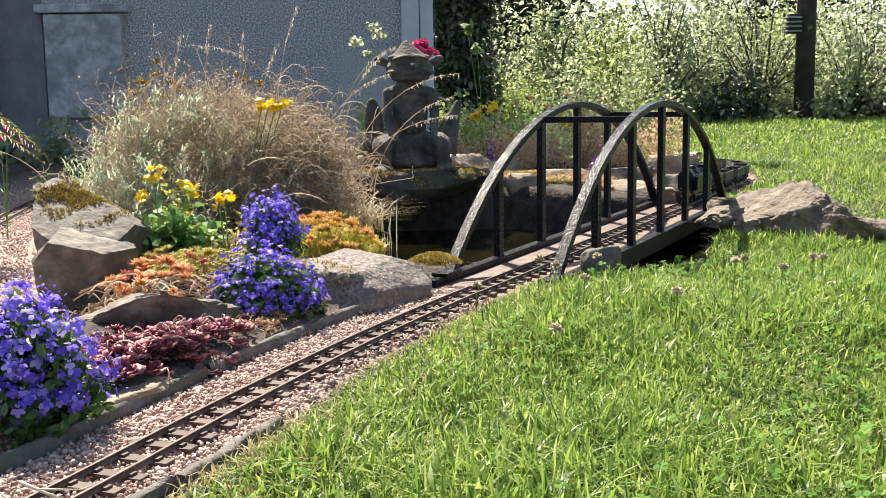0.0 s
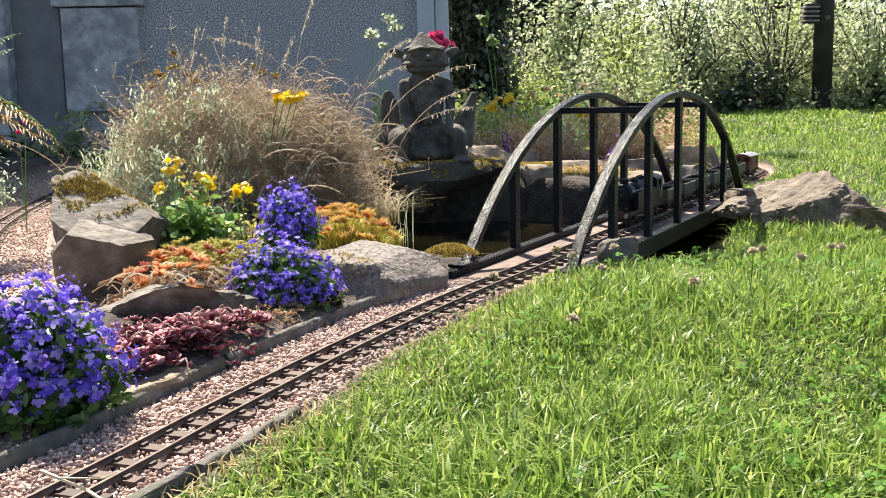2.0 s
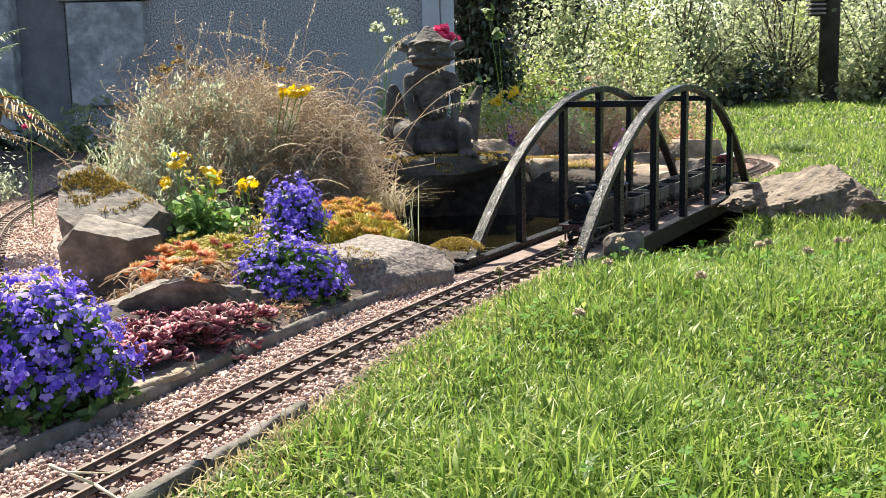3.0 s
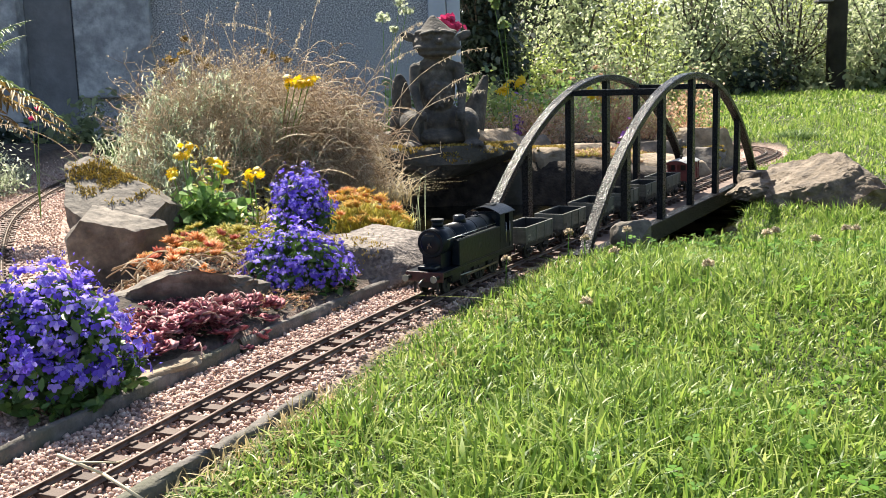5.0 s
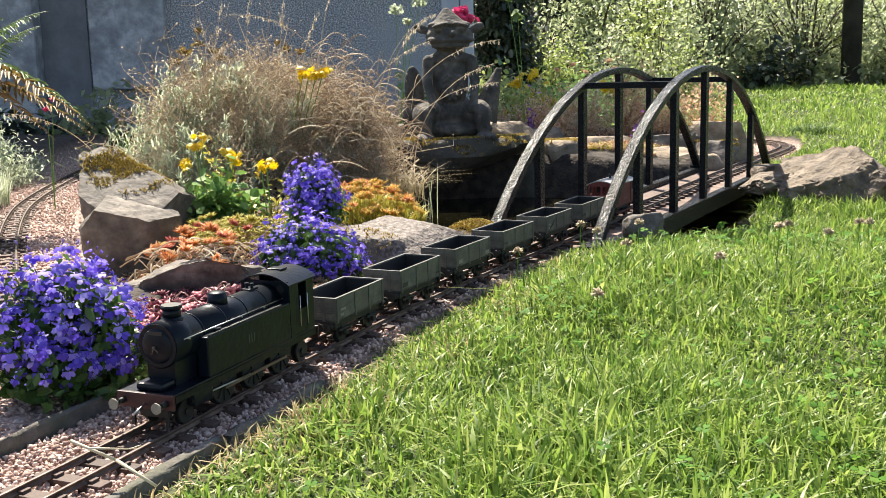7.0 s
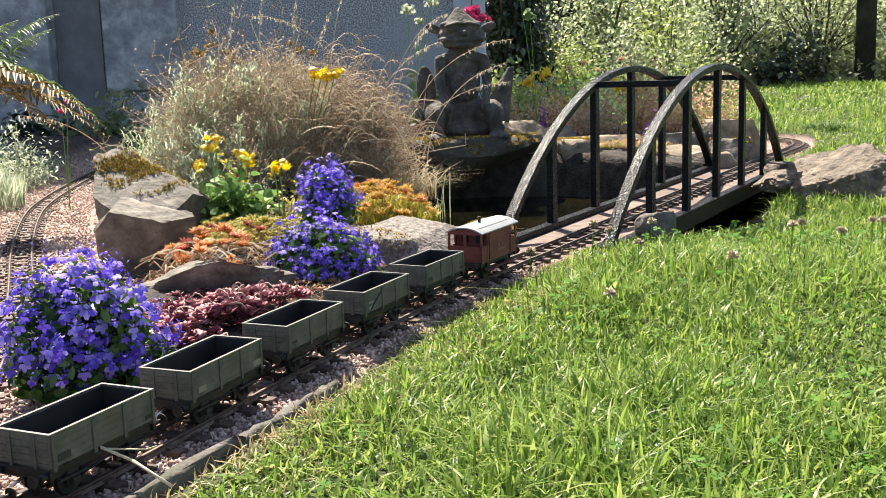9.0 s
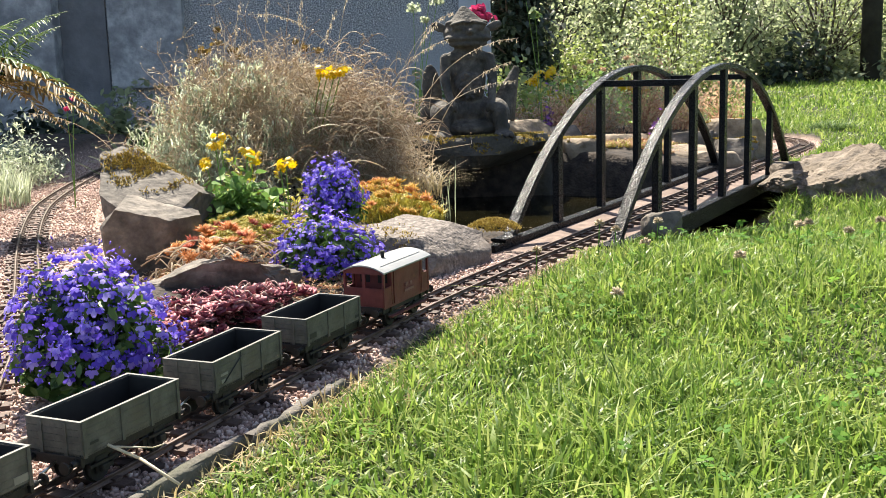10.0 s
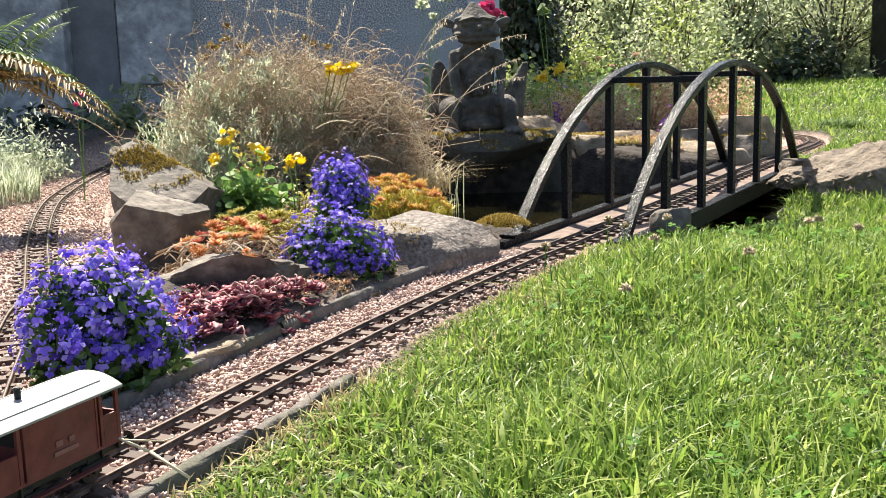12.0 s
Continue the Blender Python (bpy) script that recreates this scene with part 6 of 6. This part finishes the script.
def fern(x, y, z, length, az, seed, mat, rise=0.5, label="green fern frond arching over the gravel", drop=0.28):
    """One arching frond with paired leaflets."""
    rnd = np.random.RandomState(seed)
    t = thing("fern_frond", pose(x, y, z, 0, 0, az), label, "fern", "fern fronds")
    k = np.linspace(0, 1, 72)
    path = np.stack([k * length, 0 * k, length * (rise * k - (rise + drop) * k ** 2.2)], -1)
    v, f = tube_np(path[None], np.linspace(0.002, 0.0006, 72)[None], 5)
    part("rib", mesh_np("rib", v, f, mat), None, t)
    n = 70
    pos = np.repeat(path[2:], 2, 0) + rnd.normal(0, 0.001, (2 * n, 3))
    sg = np.tile([1, -1], n)
    s = np.repeat(length * 0.15 * np.sin(np.clip(k[2:] * 0.9 + 0.12, 0, 1) * 3.14) ** 0.8 + 0.004, 2)
    rot = turns(rnd.normal(-0.25, 0.15, 2 * n), rnd.normal(0, 0.2, 2 * n), np.where(sg > 0, 0.0, math.pi) + sg * rnd.normal(-0.25, 0.08, 2 * n))
    part("leaflets", merged("leaflets", np.array(LEAF_V) * np.array([0.20, 1, 1]), LEAF_F, pos, rot, s, mat), None, t, "", "stuff")


for i, (x, y, z, ln, az, mt, ri) in enumerate(((-1.02, 2.0, 0.30, 0.42, 2, M_FERNDRY, 0.35), (-1.02, 2.02, 0.30, 0.40, 8, M_FERN, 0.45), (-1.10, 1.95, 0.30, 0.30, 40, M_FERN, 1.3), (-1.06, 2.0, 0.28, 0.40, -4, M_FERNDRY, 0.4),
                                               (-1.10, 2.05, 0.32, 0.32, 20, M_FERN, 1.1), (-1.12, 1.95, 0.3, 0.28, 60, M_FERN, 1.4), (-1.03, 2.04, 0.28, 0.40, 10, M_FERNDRY, 0.3))):
    fern(x, y, z, ln, az, 60 + i, mt, ri, "golden-brown withering fern frond" if mt is M_FERNDRY else "green fern frond arching over the gravel")
for i, (x, y, az, ln) in enumerate(((-0.97, 1.92, 62, 0.32), (-0.95, 1.98, 48, 0.30), (-1.0, 2.0, 35, 0.33), (-0.96, 1.88, 75, 0.28))):
    fern(x, y, 0.10, ln, az, 760 + i, M_FERN, 1.6, "upright green fern frond beside the gravel", -0.95)
for i, (x, y, r, n) in enumerate(((-1.22, 2.75, 0.16, 2200), (-1.32, 3.2, 0.2, 1800))):
    tufts("grey_cushion", x, y, -0.01, r, r * 0.8, n, 0.06, 0.0034, M_SAGE, "pale grey-green leafy cushion beside the gravel", "garden plant", 770 + i, 0.06, (0.2, 1.5))
for i in range(6):
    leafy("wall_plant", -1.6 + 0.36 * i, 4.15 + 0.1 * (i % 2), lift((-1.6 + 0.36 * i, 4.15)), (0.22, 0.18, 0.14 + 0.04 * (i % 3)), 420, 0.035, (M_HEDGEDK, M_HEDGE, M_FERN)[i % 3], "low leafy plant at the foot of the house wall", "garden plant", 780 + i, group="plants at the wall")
for i, (x, y, r) in enumerate(((-1.12, 2.90, 0.11), (-1.24, 3.02, 0.13), (-1.20, 2.74, 0.12))):
    leafy("curry_plant", x, y, -0.01, (r, r, 0.15), 1500, 0.017, M_SAGE, "pale grey-green bushy cushion plant beside the gravel", "garden plant", 790 + i, thin=0.28, clumps=60, stem_mat=M_SAGE, group="grey cushion plants")
leafy("fern_clump", -1.20, 2.02, 0.0, (0.12, 0.12, 0.30), 300, 0.05, M_FERN, "base of a fern clump by the loop track", "fern", 70, thin=0.35)

# beds behind the pond
for i in range(5):
    leafy("dried_flowers", 0.16 + 0.085 * i, 3.34 + 0.05 * (i % 2), 0.04, (0.09, 0.08, 0.10 + 0.02 * (i % 3)), 1500, 0.0095, (M_TWIG, M_HEATHER)[i % 2], "pale pinkish dried flower stems on the pond bank", "garden plant", 740 + i, clumps=40, thin=0.5, stem_mat=M_TWIG, group="dried bank flowers")
for i in range(7):
    leafy("heather", 0.40 + 0.085 * i, 3.30 + 0.09 * (i % 3), 0.03, (0.11, 0.10, 0.15 + 0.03 * ((i * 5) % 4)), 2600, 0.0105, (M_HEATHER, M_HEATHER, M_TWIG)[i % 3], "russet dried flower stems behind the pond", "garden plant", 700 + i, clumps=44, thin=0.5, stem_mat=M_HEATHER, group="russet plants")
leafy("heather", 0.32, 3.22, 0.04, (0.10, 0.08, 0.07), 420, 0.012, M_HEATHER, "low russet dried stems beside the statue", "garden plant", 72, clumps=30, thin=0.5, stem_mat=M_HEATHER, group="russet plants")
leafy("heather", 0.20, 3.20, 0.04, (0.10, 0.08, 0.06), 420, 0.012, M_YELSED, "low yellowing stems beside the statue", "garden plant", 720, clumps=30, thin=0.5, stem_mat=M_HEATHER, group="russet plants")
leafy("bed_plant", 0.33, 3.66, 0.04, (0.26, 0.16, 0.19), 1300, 0.024, M_YLEAF, "light green leafy bed plant", "garden plant", 73)
leafy("bed_plant", 0.62, 4.22, 0.04, (0.28, 0.16, 0.20), 1800, 0.019, M_FRESH, "green leafy bed plant", "garden plant", 74)
leafy("bed_plant", 0.96, 3.44, 0.02, (0.10, 0.10, 0.12), 500, 0.024, M_FRESH, "low green bed plant by the track's bend", "garden plant", 75)
t = leafy("bed_plant", 0.40, 3.45, 0.04, (0.14, 0.10, 0.16), 300, 0.024, M_YELSED, "yellow-flowering bed plant behind the pond", "garden plant", 76)
yellow_flowers(t, [(-0.06, -0.05, 0.19), (-0.02, -0.06, 0.21), (0.22, -0.05, 0.16), (0.245, -0.06, 0.165), (0.27, -0.04, 0.155)], 0.020, 77)
leafy("purple_spike", 0.36, 3.25, 0.04, (0.022, 0.02, 0.15), 110, 0.012, M_PURPLE, "purple flower spike beside the pond", "garden plant", 78)
leafy("purple_spike", 0.66, 3.05, 0.04, (0.03, 0.03, 0.08), 140, 0.012, M_PURPLE, "small purple flower spike among stones", "garden plant", 79)
def stalk_flower(name, x, y, z, heads, mat, label, category, seed, petals=60, size=0.012, stem=None):
    """Thin stalks that each carry one loose head of petals or florets: heads are (dx, dy, height, radius)."""
    rnd = np.random.RandomState(seed)
    t = thing(name, pose(x, y, z), label, category)
    for dx, dy, h, r in heads:
        k = np.linspace(0, 1, 8)
        path = np.stack([dx * k ** 1.5, dy * k, h * k], -1)
        v, f = tube_np(path[None], np.linspace(0.0014, 0.0008, 8)[None], 5)
        part("stalk", mesh_np("stalk", v, f, stem or M_FRESH), None, t)
        w = rnd.normal(0, 1, (petals, 3))
        w /= np.linalg.norm(w, axis=1, keepdims=True)
        pos = np.array([dx, dy, h]) + w * np.array([r, r, r * 0.62]) * rnd.uniform(0.3, 1, petals)[:, None]
        rot = facing(w + rnd.normal(0, 0.4, w.shape), rnd) @ turns(np.full(petals, -0.8), np.zeros(petals), np.zeros(petals))
        part("head", merged("head", np.array(LEAF_V) * np.array([1.3, 1, 1]), LEAF_F, pos, rot, size * rnd.uniform(0.6, 1.2, petals), mat), None, t)


stalk_flower("red_flower", 0.125, 2.96, 0.05, ((0.0, 0, 0.372, 0.028), (0.035, 0.01, 0.362, 0.026), (0.018, 0.02, 0.385, 0.022)), M_MAGENTA, "crimson flower heads behind the statue", "flowers", 80, 60, 0.02)
stalk_flower("pink_flower", -0.785, 2.30, 0.0, ((0.0, 0, 0.215, 0.009), (0.012, 0.01, 0.235, 0.005)), M_MAGENTA, "small pink flower on a thin stalk", "flowers", 81, 24, 0.008)
stalk_flower("tall_umbel", -0.04, 3.10, 0.03, ((0.0, 0, 0.42, 0.03), (0.05, 0, 0.46, 0.03), (0.03, 0, 0.385, 0.02), (0.07, 0.0, 0.435, 0.026)), M_SAGE, "tall pale green umbels on thin stalks", "garden plant", 82, 46, 0.014)
stalk_flower("tall_umbel", 0.34, 3.20, 0.03, ((-0.05, 0, 0.46, 0.022), (-0.02, 0, 0.40, 0.022)), M_FERN, "tall pale green leafy stalks", "garden plant", 83, 18, 0.03)
stalk_flower("seed_umbel", -0.46, 2.34, 0.03, ((-0.03, 0, 0.30, 0.020), (0.0, 0, 0.315, 0.018), (0.03, 0.01, 0.30, 0.02), (-0.05, 0, 0.28, 0.018), (0.05, 0, 0.285, 0.02), (0.01, 0, 0.27, 0.02), (-0.02, 0, 0.25, 0.02), (0.0, 0, 0.345, 0.012)), M_FERNDRY, "brown dried flower umbels above the shrub", "garden plant", 84, 40, 0.010, M_STRAW)
stalk_flower("seed_umbel", -0.27, 2.34, 0.03, ((0.0, 0, 0.30, 0.018), (0.03, 0.0, 0.295, 0.016), (-0.02, 0, 0.315, 0.01)), M_FERNDRY, "brown dried flower umbels above the shrub", "garden plant", 85, 36, 0.009, M_STRAW)
stalk_flower("thistle_head", 0.62, 4.10, 0.04, ((-0.06, 0, 0.22, 0.016), (0.0, 0, 0.24, 0.018), (0.05, 0, 0.21, 0.014), (0.14, 0, 0.25, 0.018), (0.16, 0, 0.22, 0.014)), M_HEATHER, "round dry pinkish seed heads", "garden plant", 86, 50, 0.010)

tufts("grass_tuft", 1.42, 3.72, lift((1.42, 3.72)) - 0.01, 0.09, 0.05, 420, 0.05, 0.003, M_FERN, "dark rough grass tuft at the hollow in the lawn", "grass", 188, 0, (0.3, 1.4))

# ---- hedge, trees, posts at the lawn's far edge ----
rb = random.Random(90)
for i in range(17):
    x = 0.9 + 0.36 * i + rb.uniform(-0.1, 0.1)
    y = 7.6 + rb.uniform(-0.3, 0.5)
    h = rb.uniform(0.80, 1.12) * (0.70 if 2.1 < x < 2.6 else 1.0)
    leafy("hedge_shrub", x, y, lift((x, y)) - 0.02, (0.42, 0.36, h), 3700, rb.uniform(0.028, 0.044), (M_HEDGE, M_HEDGE, M_YLEAF, M_HEDGE)[i % 4], "tall sunlit leafy hedge shrub", "shrub", 300 + i, clumps=64, low=0.05, thin=0.55, group="hedge shrubs")
for i in range(14):
    x = 1.2 + 0.40 * i + rb.uniform(-0.1, 0.1)
    y = 7.2 + rb.uniform(-0.1, 0.15)
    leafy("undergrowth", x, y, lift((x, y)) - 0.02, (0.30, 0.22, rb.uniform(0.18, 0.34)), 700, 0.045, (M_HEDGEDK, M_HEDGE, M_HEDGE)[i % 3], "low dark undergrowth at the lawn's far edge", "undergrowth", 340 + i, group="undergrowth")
for i in range(6):
    x, y = 0.30 + 0.24 * i, 5.2 + 0.30 * (i % 3)
    leafy("border_bush", x, y, lift((x, y)) - 0.02, (0.26, 0.22, rb.uniform(0.30, 0.38) * (0.5, 0.55, 1.0, 1.5, 1.5, 1.5)[i]), 3000, 0.020, (M_YLEAF, M_HEDGE)[i % 2], "light green border bush", "shrub", 360 + i, clumps=34, group="border bushes")

for i, (x, y, h) in enumerate(((1.95, 8.7, 0.95), (2.45, 8.7, 0.62), (2.95, 8.8, 1.0), (3.6, 8.7, 1.0))):
    leafy("hedge_shrub", x, y, lift((x, y)) - 0.02, (0.45, 0.36, h), 2600, 0.045, M_HEDGE, "tall sunlit leafy hedge shrub", "shrub", 380 + i, clumps=40, low=0.1, group="hedge shrubs")


def tree(x, y, h, r, leaves, size, seed, mat, label, low):
    rnd = np.random.RandomState(seed)
    z0 = lift((x, y)) - 0.05
    t = thing("tree", pose(x, y, z0), label, "tree", "trees beyond the hedge")
    k = np.linspace(0, 1, 9)
    path = np.stack([0.08 * np.sin(2.1 * k + seed), 0.06 * np.sin(3 * k), h * k], -1)
    v, f = tube_np(path[None], np.linspace(0.10, 0.03, 9)[None], 10)
    part("trunk", mesh_np("trunk", v, f, M_BARK, True), None, t, "dark bare trunk")
    nb = 30
    a, q = rnd.uniform(0, 6.28, nb), rnd.uniform(low, 0.95, nb)
    st = np.stack([0 * q, 0 * q, q * h], -1)
    end = st + np.stack([np.cos(a), np.sin(a), 0.15 + 0.3 * rnd.rand(nb)], -1) * (r * rnd.uniform(0.6, 1.0, nb))[:, None]
    kk = np.linspace(0, 1, 5)[None, :, None]
    br = st[:, None] * (1 - kk) + end[:, None] * kk
    br[:, :, 2] -= 0.2 * r * np.sin(3.14 * kk[:, :, 0] * 0.5) ** 2 * 0.5
    v, f = tube_np(br, np.tile(np.linspace(0.028, 0.006, 5), (nb, 1)), 5)
    part("limbs", mesh_np("limbs", v, f, M_BARK), None, t, "", "stuff")
    pk, u = rnd.randint(0, nb, leaves), rnd.beta(2.2, 1.2, leaves)
    p = st[pk] * (1 - u[:, None]) + end[pk] * u[:, None] + rnd.normal(0, 0.16 * r, (leaves, 3))
    rot = turns(rnd.normal(-0.4, 0.6, leaves), rnd.normal(0, 0.5, leaves), rnd.uniform(0, 6.28, leaves))
    part("crown", merged("crown", LEAF_V, LEAF_F, p, rot, size * rnd.uniform(0.6, 1.3, leaves), mat), None, t, "", "stuff")


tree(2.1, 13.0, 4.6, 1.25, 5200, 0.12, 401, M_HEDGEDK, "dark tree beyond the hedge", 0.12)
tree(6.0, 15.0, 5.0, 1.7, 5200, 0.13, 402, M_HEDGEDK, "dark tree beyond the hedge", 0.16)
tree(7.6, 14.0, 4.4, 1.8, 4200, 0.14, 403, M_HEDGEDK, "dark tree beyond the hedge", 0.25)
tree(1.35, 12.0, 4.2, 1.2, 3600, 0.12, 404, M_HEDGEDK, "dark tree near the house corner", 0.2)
# the conifer's deep shade is painted with the dark leaf colour
leafy("conifer", 0.47, 5.75, lift((0.47, 5.75)), (0.19, 0.17, 1.6), 15000, 0.045, M_HEDGEDK, "dense conifer beside the house corner, deep shade in its leaf colour", "conifer", 405, clumps=160, thin=0.5, low=0.0)
p = part("post", bm_cyl(bmesh.new(), (2.957, 7.12, -0.1), (2.957, 7.12, 2.4), 0.066, 0.060, 16), M_POST)
tagged(p, "dark timber post standing in the hedge", "post")
for i in range(4):
    part("lantern_slat", box(2.80, 2.90, 7.05, 7.15, 0.68 + 0.03 * i, 0.692 + 0.03 * i, 0.003), M_SHED, p)
part("lantern_core", box(2.82, 2.895, 7.07, 7.13, 0.67, 0.80, 0.004), M_POST, p)

s = thing("shed", pose(4.95, 12.5, 0.1), "dim grey shed behind the hedge", "shed")
part("wall", box(-0.38, 0.38, 0, 1.2, -0.2, 1.0), M_SHED, s)
part("roof", box(-0.46, 0.46, -0.12, 1.3, 1.0, 1.07), M_POST, s)


# ---- lawn ----
def lawn_blades(name, x0, x1, y0, y1, count, h, w, seed, label, mat=None, dry=False):
    rnd = np.random.RandomState(seed)
    x, y = rnd.uniform(x0, x1, count), rnd.uniform(y0, y1, count)
    z, lawn, _ = land(x, y)
    keep = lawn > np.where(y < 1.0, 0.5, 0.15) * (0.1 if dry else 1.0)
    if dry:
        d, _ = nearest(x, y, (TRACK_S, TRACK))
        d = d + 0.032 + 0.018 * linear(y, 0.98, 1.20)
        keep &= (d > np.where(y < 1.0, 0.096, 0.084)) & (d < 0.19)
    x, y, z = x[keep], y[keep], z[keep]
    n = len(x)
    tuft = 0.75 + 0.35 * np.sin(9 * x + 4 * y) * np.sin(7 * y - 5 * x) + 0.2 * np.sin(23 * x) * np.sin(19 * y)
    d, _ = nearest(x, y, (TRACK_S, TRACK))
    d = d + 0.032 + 0.018 * linear(y, 0.98, 1.20)
    edge = 1.0 if dry else 0.22 + 0.78 * linear(d + 0.02 * (y > 1.0), 0.100, 0.165)
    hh = h * (0.35 + 0.95 * rnd.beta(2.0, 2.6, n)) * np.clip(tuft, 0.45, 1.35) * edge
    v, f = blades_np(np.stack([x, y, z - 0.002], -1), rnd.uniform(0, 6.283, n), hh, w * rnd.uniform(0.6, 1.25, n), rnd.gamma(2.0, 0.40, n), rnd.uniform(-0.9, 0.9, n))
    tagged(new(name, mesh_np(name, v, f, mat or M_GRASS)), label, "grass", kind="stuff")


lawn_blades("lawn_grass", -0.35, 1.0, 0.40, 1.25, 46000, 0.040, 0.0024, 501, "sunlit unmown lawn grass")
lawn_blades("lawn_grass", 0.0, 1.5, 1.25, 2.3, 42000, 0.040, 0.0026, 502, "sunlit unmown lawn grass")
lawn_blades("lawn_grass", 0.6, 3.2, 2.3, 4.6, 46000, 0.040, 0.0042, 503, "sunlit lawn grass")
lawn_blades("lawn_grass", 0.9, 5.2, 4.6, 8.0, 34000, 0.045, 0.009, 504, "sunlit lawn grass")
lawn_blades("broad_grass", -0.35, 1.0, 0.40, 1.25, 3800, 0.036, 0.0052, 521, "broad-leaved grass and weeds in the lawn")
lawn_blades("broad_grass", 0.0, 1.5, 1.25, 2.3, 3400, 0.036, 0.0054, 522, "broad-leaved grass and weeds in the lawn")
lawn_blades("low_grass", -0.35, 1.0, 0.40, 1.25, 26000, 0.020, 0.0024, 511, "short dense grass under the taller blades")
lawn_blades("low_grass", 0.0, 1.4, 1.25, 2.1, 20000, 0.020, 0.0026, 512, "short dense grass under the taller blades")
lawn_blades("dry_edge_grass", -0.4, 0.5, 0.35, 1.75, 34000, 0.022, 0.0018, 505, "straw-coloured dry grass at the lawn's edge", M_DRYGRASS, True)


def clover():
    rnd = np.random.RandomState(510)
    n = 3600
    x, y = rnd.uniform(-0.2, 1.2, n), rnd.uniform(0.45, 1.9, n)
    z, lw, _ = land(x, y)
    dk, _ = nearest(x, y, (TRACK_S, TRACK))
    k = (lw > 0.9) & (dk > 0.15) & (np.sin(8 * x + 1) * np.sin(6 * y) + 0.5 * rnd.normal(0, 1, n) > 0.1)
    x, y, z = x[k], y[k], z[k]
    n = len(x)
    lv, lf = [], []
    for j in range(3):
        a = j * 2.094
        b0 = len(lv)
        for r, t, zz in ((0, 0, 0), (0.6, 0.55, 0.12), (1.0, 0.28, 0.05), (1.0, -0.28, 0.05), (0.6, -0.55, 0.12)):
            lv.append((r * math.cos(a) - t * math.sin(a), r * math.sin(a) + t * math.cos(a), zz))
        lf += [(b0, b0 + 4, b0 + 1), (b0 + 1, b0 + 4, b0 + 3), (b0 + 1, b0 + 3, b0 + 2)]
    pos = np.stack([x, y, z + rnd.uniform(0.012, 0.030, n)], -1)
    me = merged("clover_leaves", np.array(lv), np.array(lf), pos, turns(rnd.normal(0, 0.3, n), rnd.normal(0, 0.3, n), rnd.uniform(0, 6.28, n)), rnd.uniform(0.0035, 0.0072, n), M_CLOVER)
    tagged(new("clover_leaves", me), "clover leaves among the lawn grass", "clover", kind="stuff")
    spots = ((0.14, 1.43), (0.245, 1.545), (0.265, 1.52), (0.34, 1.58), (0.50, 1.42), (0.53, 1.47), (0.62, 1.44), (0.36, 1.22), (0.27, 1.33), (0.20, 1.14), (0.56, 1.40), (0.66, 1.50))
    bv = np.array([(0.10, 0, 0), (-0.10, 0, 0), (0, 0, 1.0), (0, 0.22, 0.7)])
    bf = np.array([(0, 2, 3), (1, 3, 2), (0, 3, 1)])
    for i, (px, py) in enumerate(spots):
        t = thing("clover_flower", pose(px, py, lift((px, py))), "pale pinkish clover flower head on a stalk", "clover flower", "clover flowers")
        hgt = rnd.uniform(0.035, 0.055)
        part("stalk", bm_cyl(bmesh.new(), (0, 0, 0), (0.002, 0, hgt), 0.0008, 0.0006, 5), M_CLOVER, t)
        m = 120
        w = rnd.normal(0, 1, (m, 3))
        w[:, 2] = np.abs(w[:, 2]) - 0.3
        w /= np.linalg.norm(w, axis=1, keepdims=True)
        part("head", merged("head", bv, bf, np.tile([[0.002, 0, hgt]], (m, 1)) + w * 0.002, facing(w, rnd), rnd.uniform(0.0045, 0.0068, m), M_CLOVERHEAD), None, t)


clover()
bm = bmesh.new()
pts = [(-0.246, 0.721, 0.030), (-0.213, 0.714, 0.017), (-0.182, 0.698, 0.003)]
for a, b in zip(pts, pts[1:]):
    bm_cyl(bm, a, b, 0.0013, 0.0011, 7)
bm_cyl(bm, (-0.232, 0.718, 0.025), (-0.205, 0.722, 0.022), 0.0009, 0.0005, 6)
bm_cyl(bm, (-0.205, 0.722, 0.022), (-0.196, 0.718, 0.026), 0.0006, 0.0004, 6)
tagged(part("straw_twig", bm, M_STICK), "pale dry straw lying across the track's edge", "twig")


# ---- what moves ----
def motions():
    times = [i / 6 for i in range(73)]
    spin = [i / FPS for i in range(0, 361)]
    for back, length, body, wheels in TRAIN:
        rows = []
        for t in times:
            s = front_at(t) + back
            (a, _), (b, _) = on_track(s + 0.2 * length), on_track(s + 0.8 * length)
            d = (b - a) / np.hypot(*(b - a))
            c = a - d * 0.2 * length
            rows.append((t, pose(c[0], c[1], 0.0004, 0, 0, math.degrees(math.atan2(d[1], d[0])))))
        walk(body, rows)
        for w in wheels:
            r, x = w["radius"], w.matrix_basis.translation.x
            walk(w, [(t, pose(x, 0, r, 0, -math.degrees((front_at(0) - front_at(t)) / r) % 360, 0)) for t in spin])


motions()
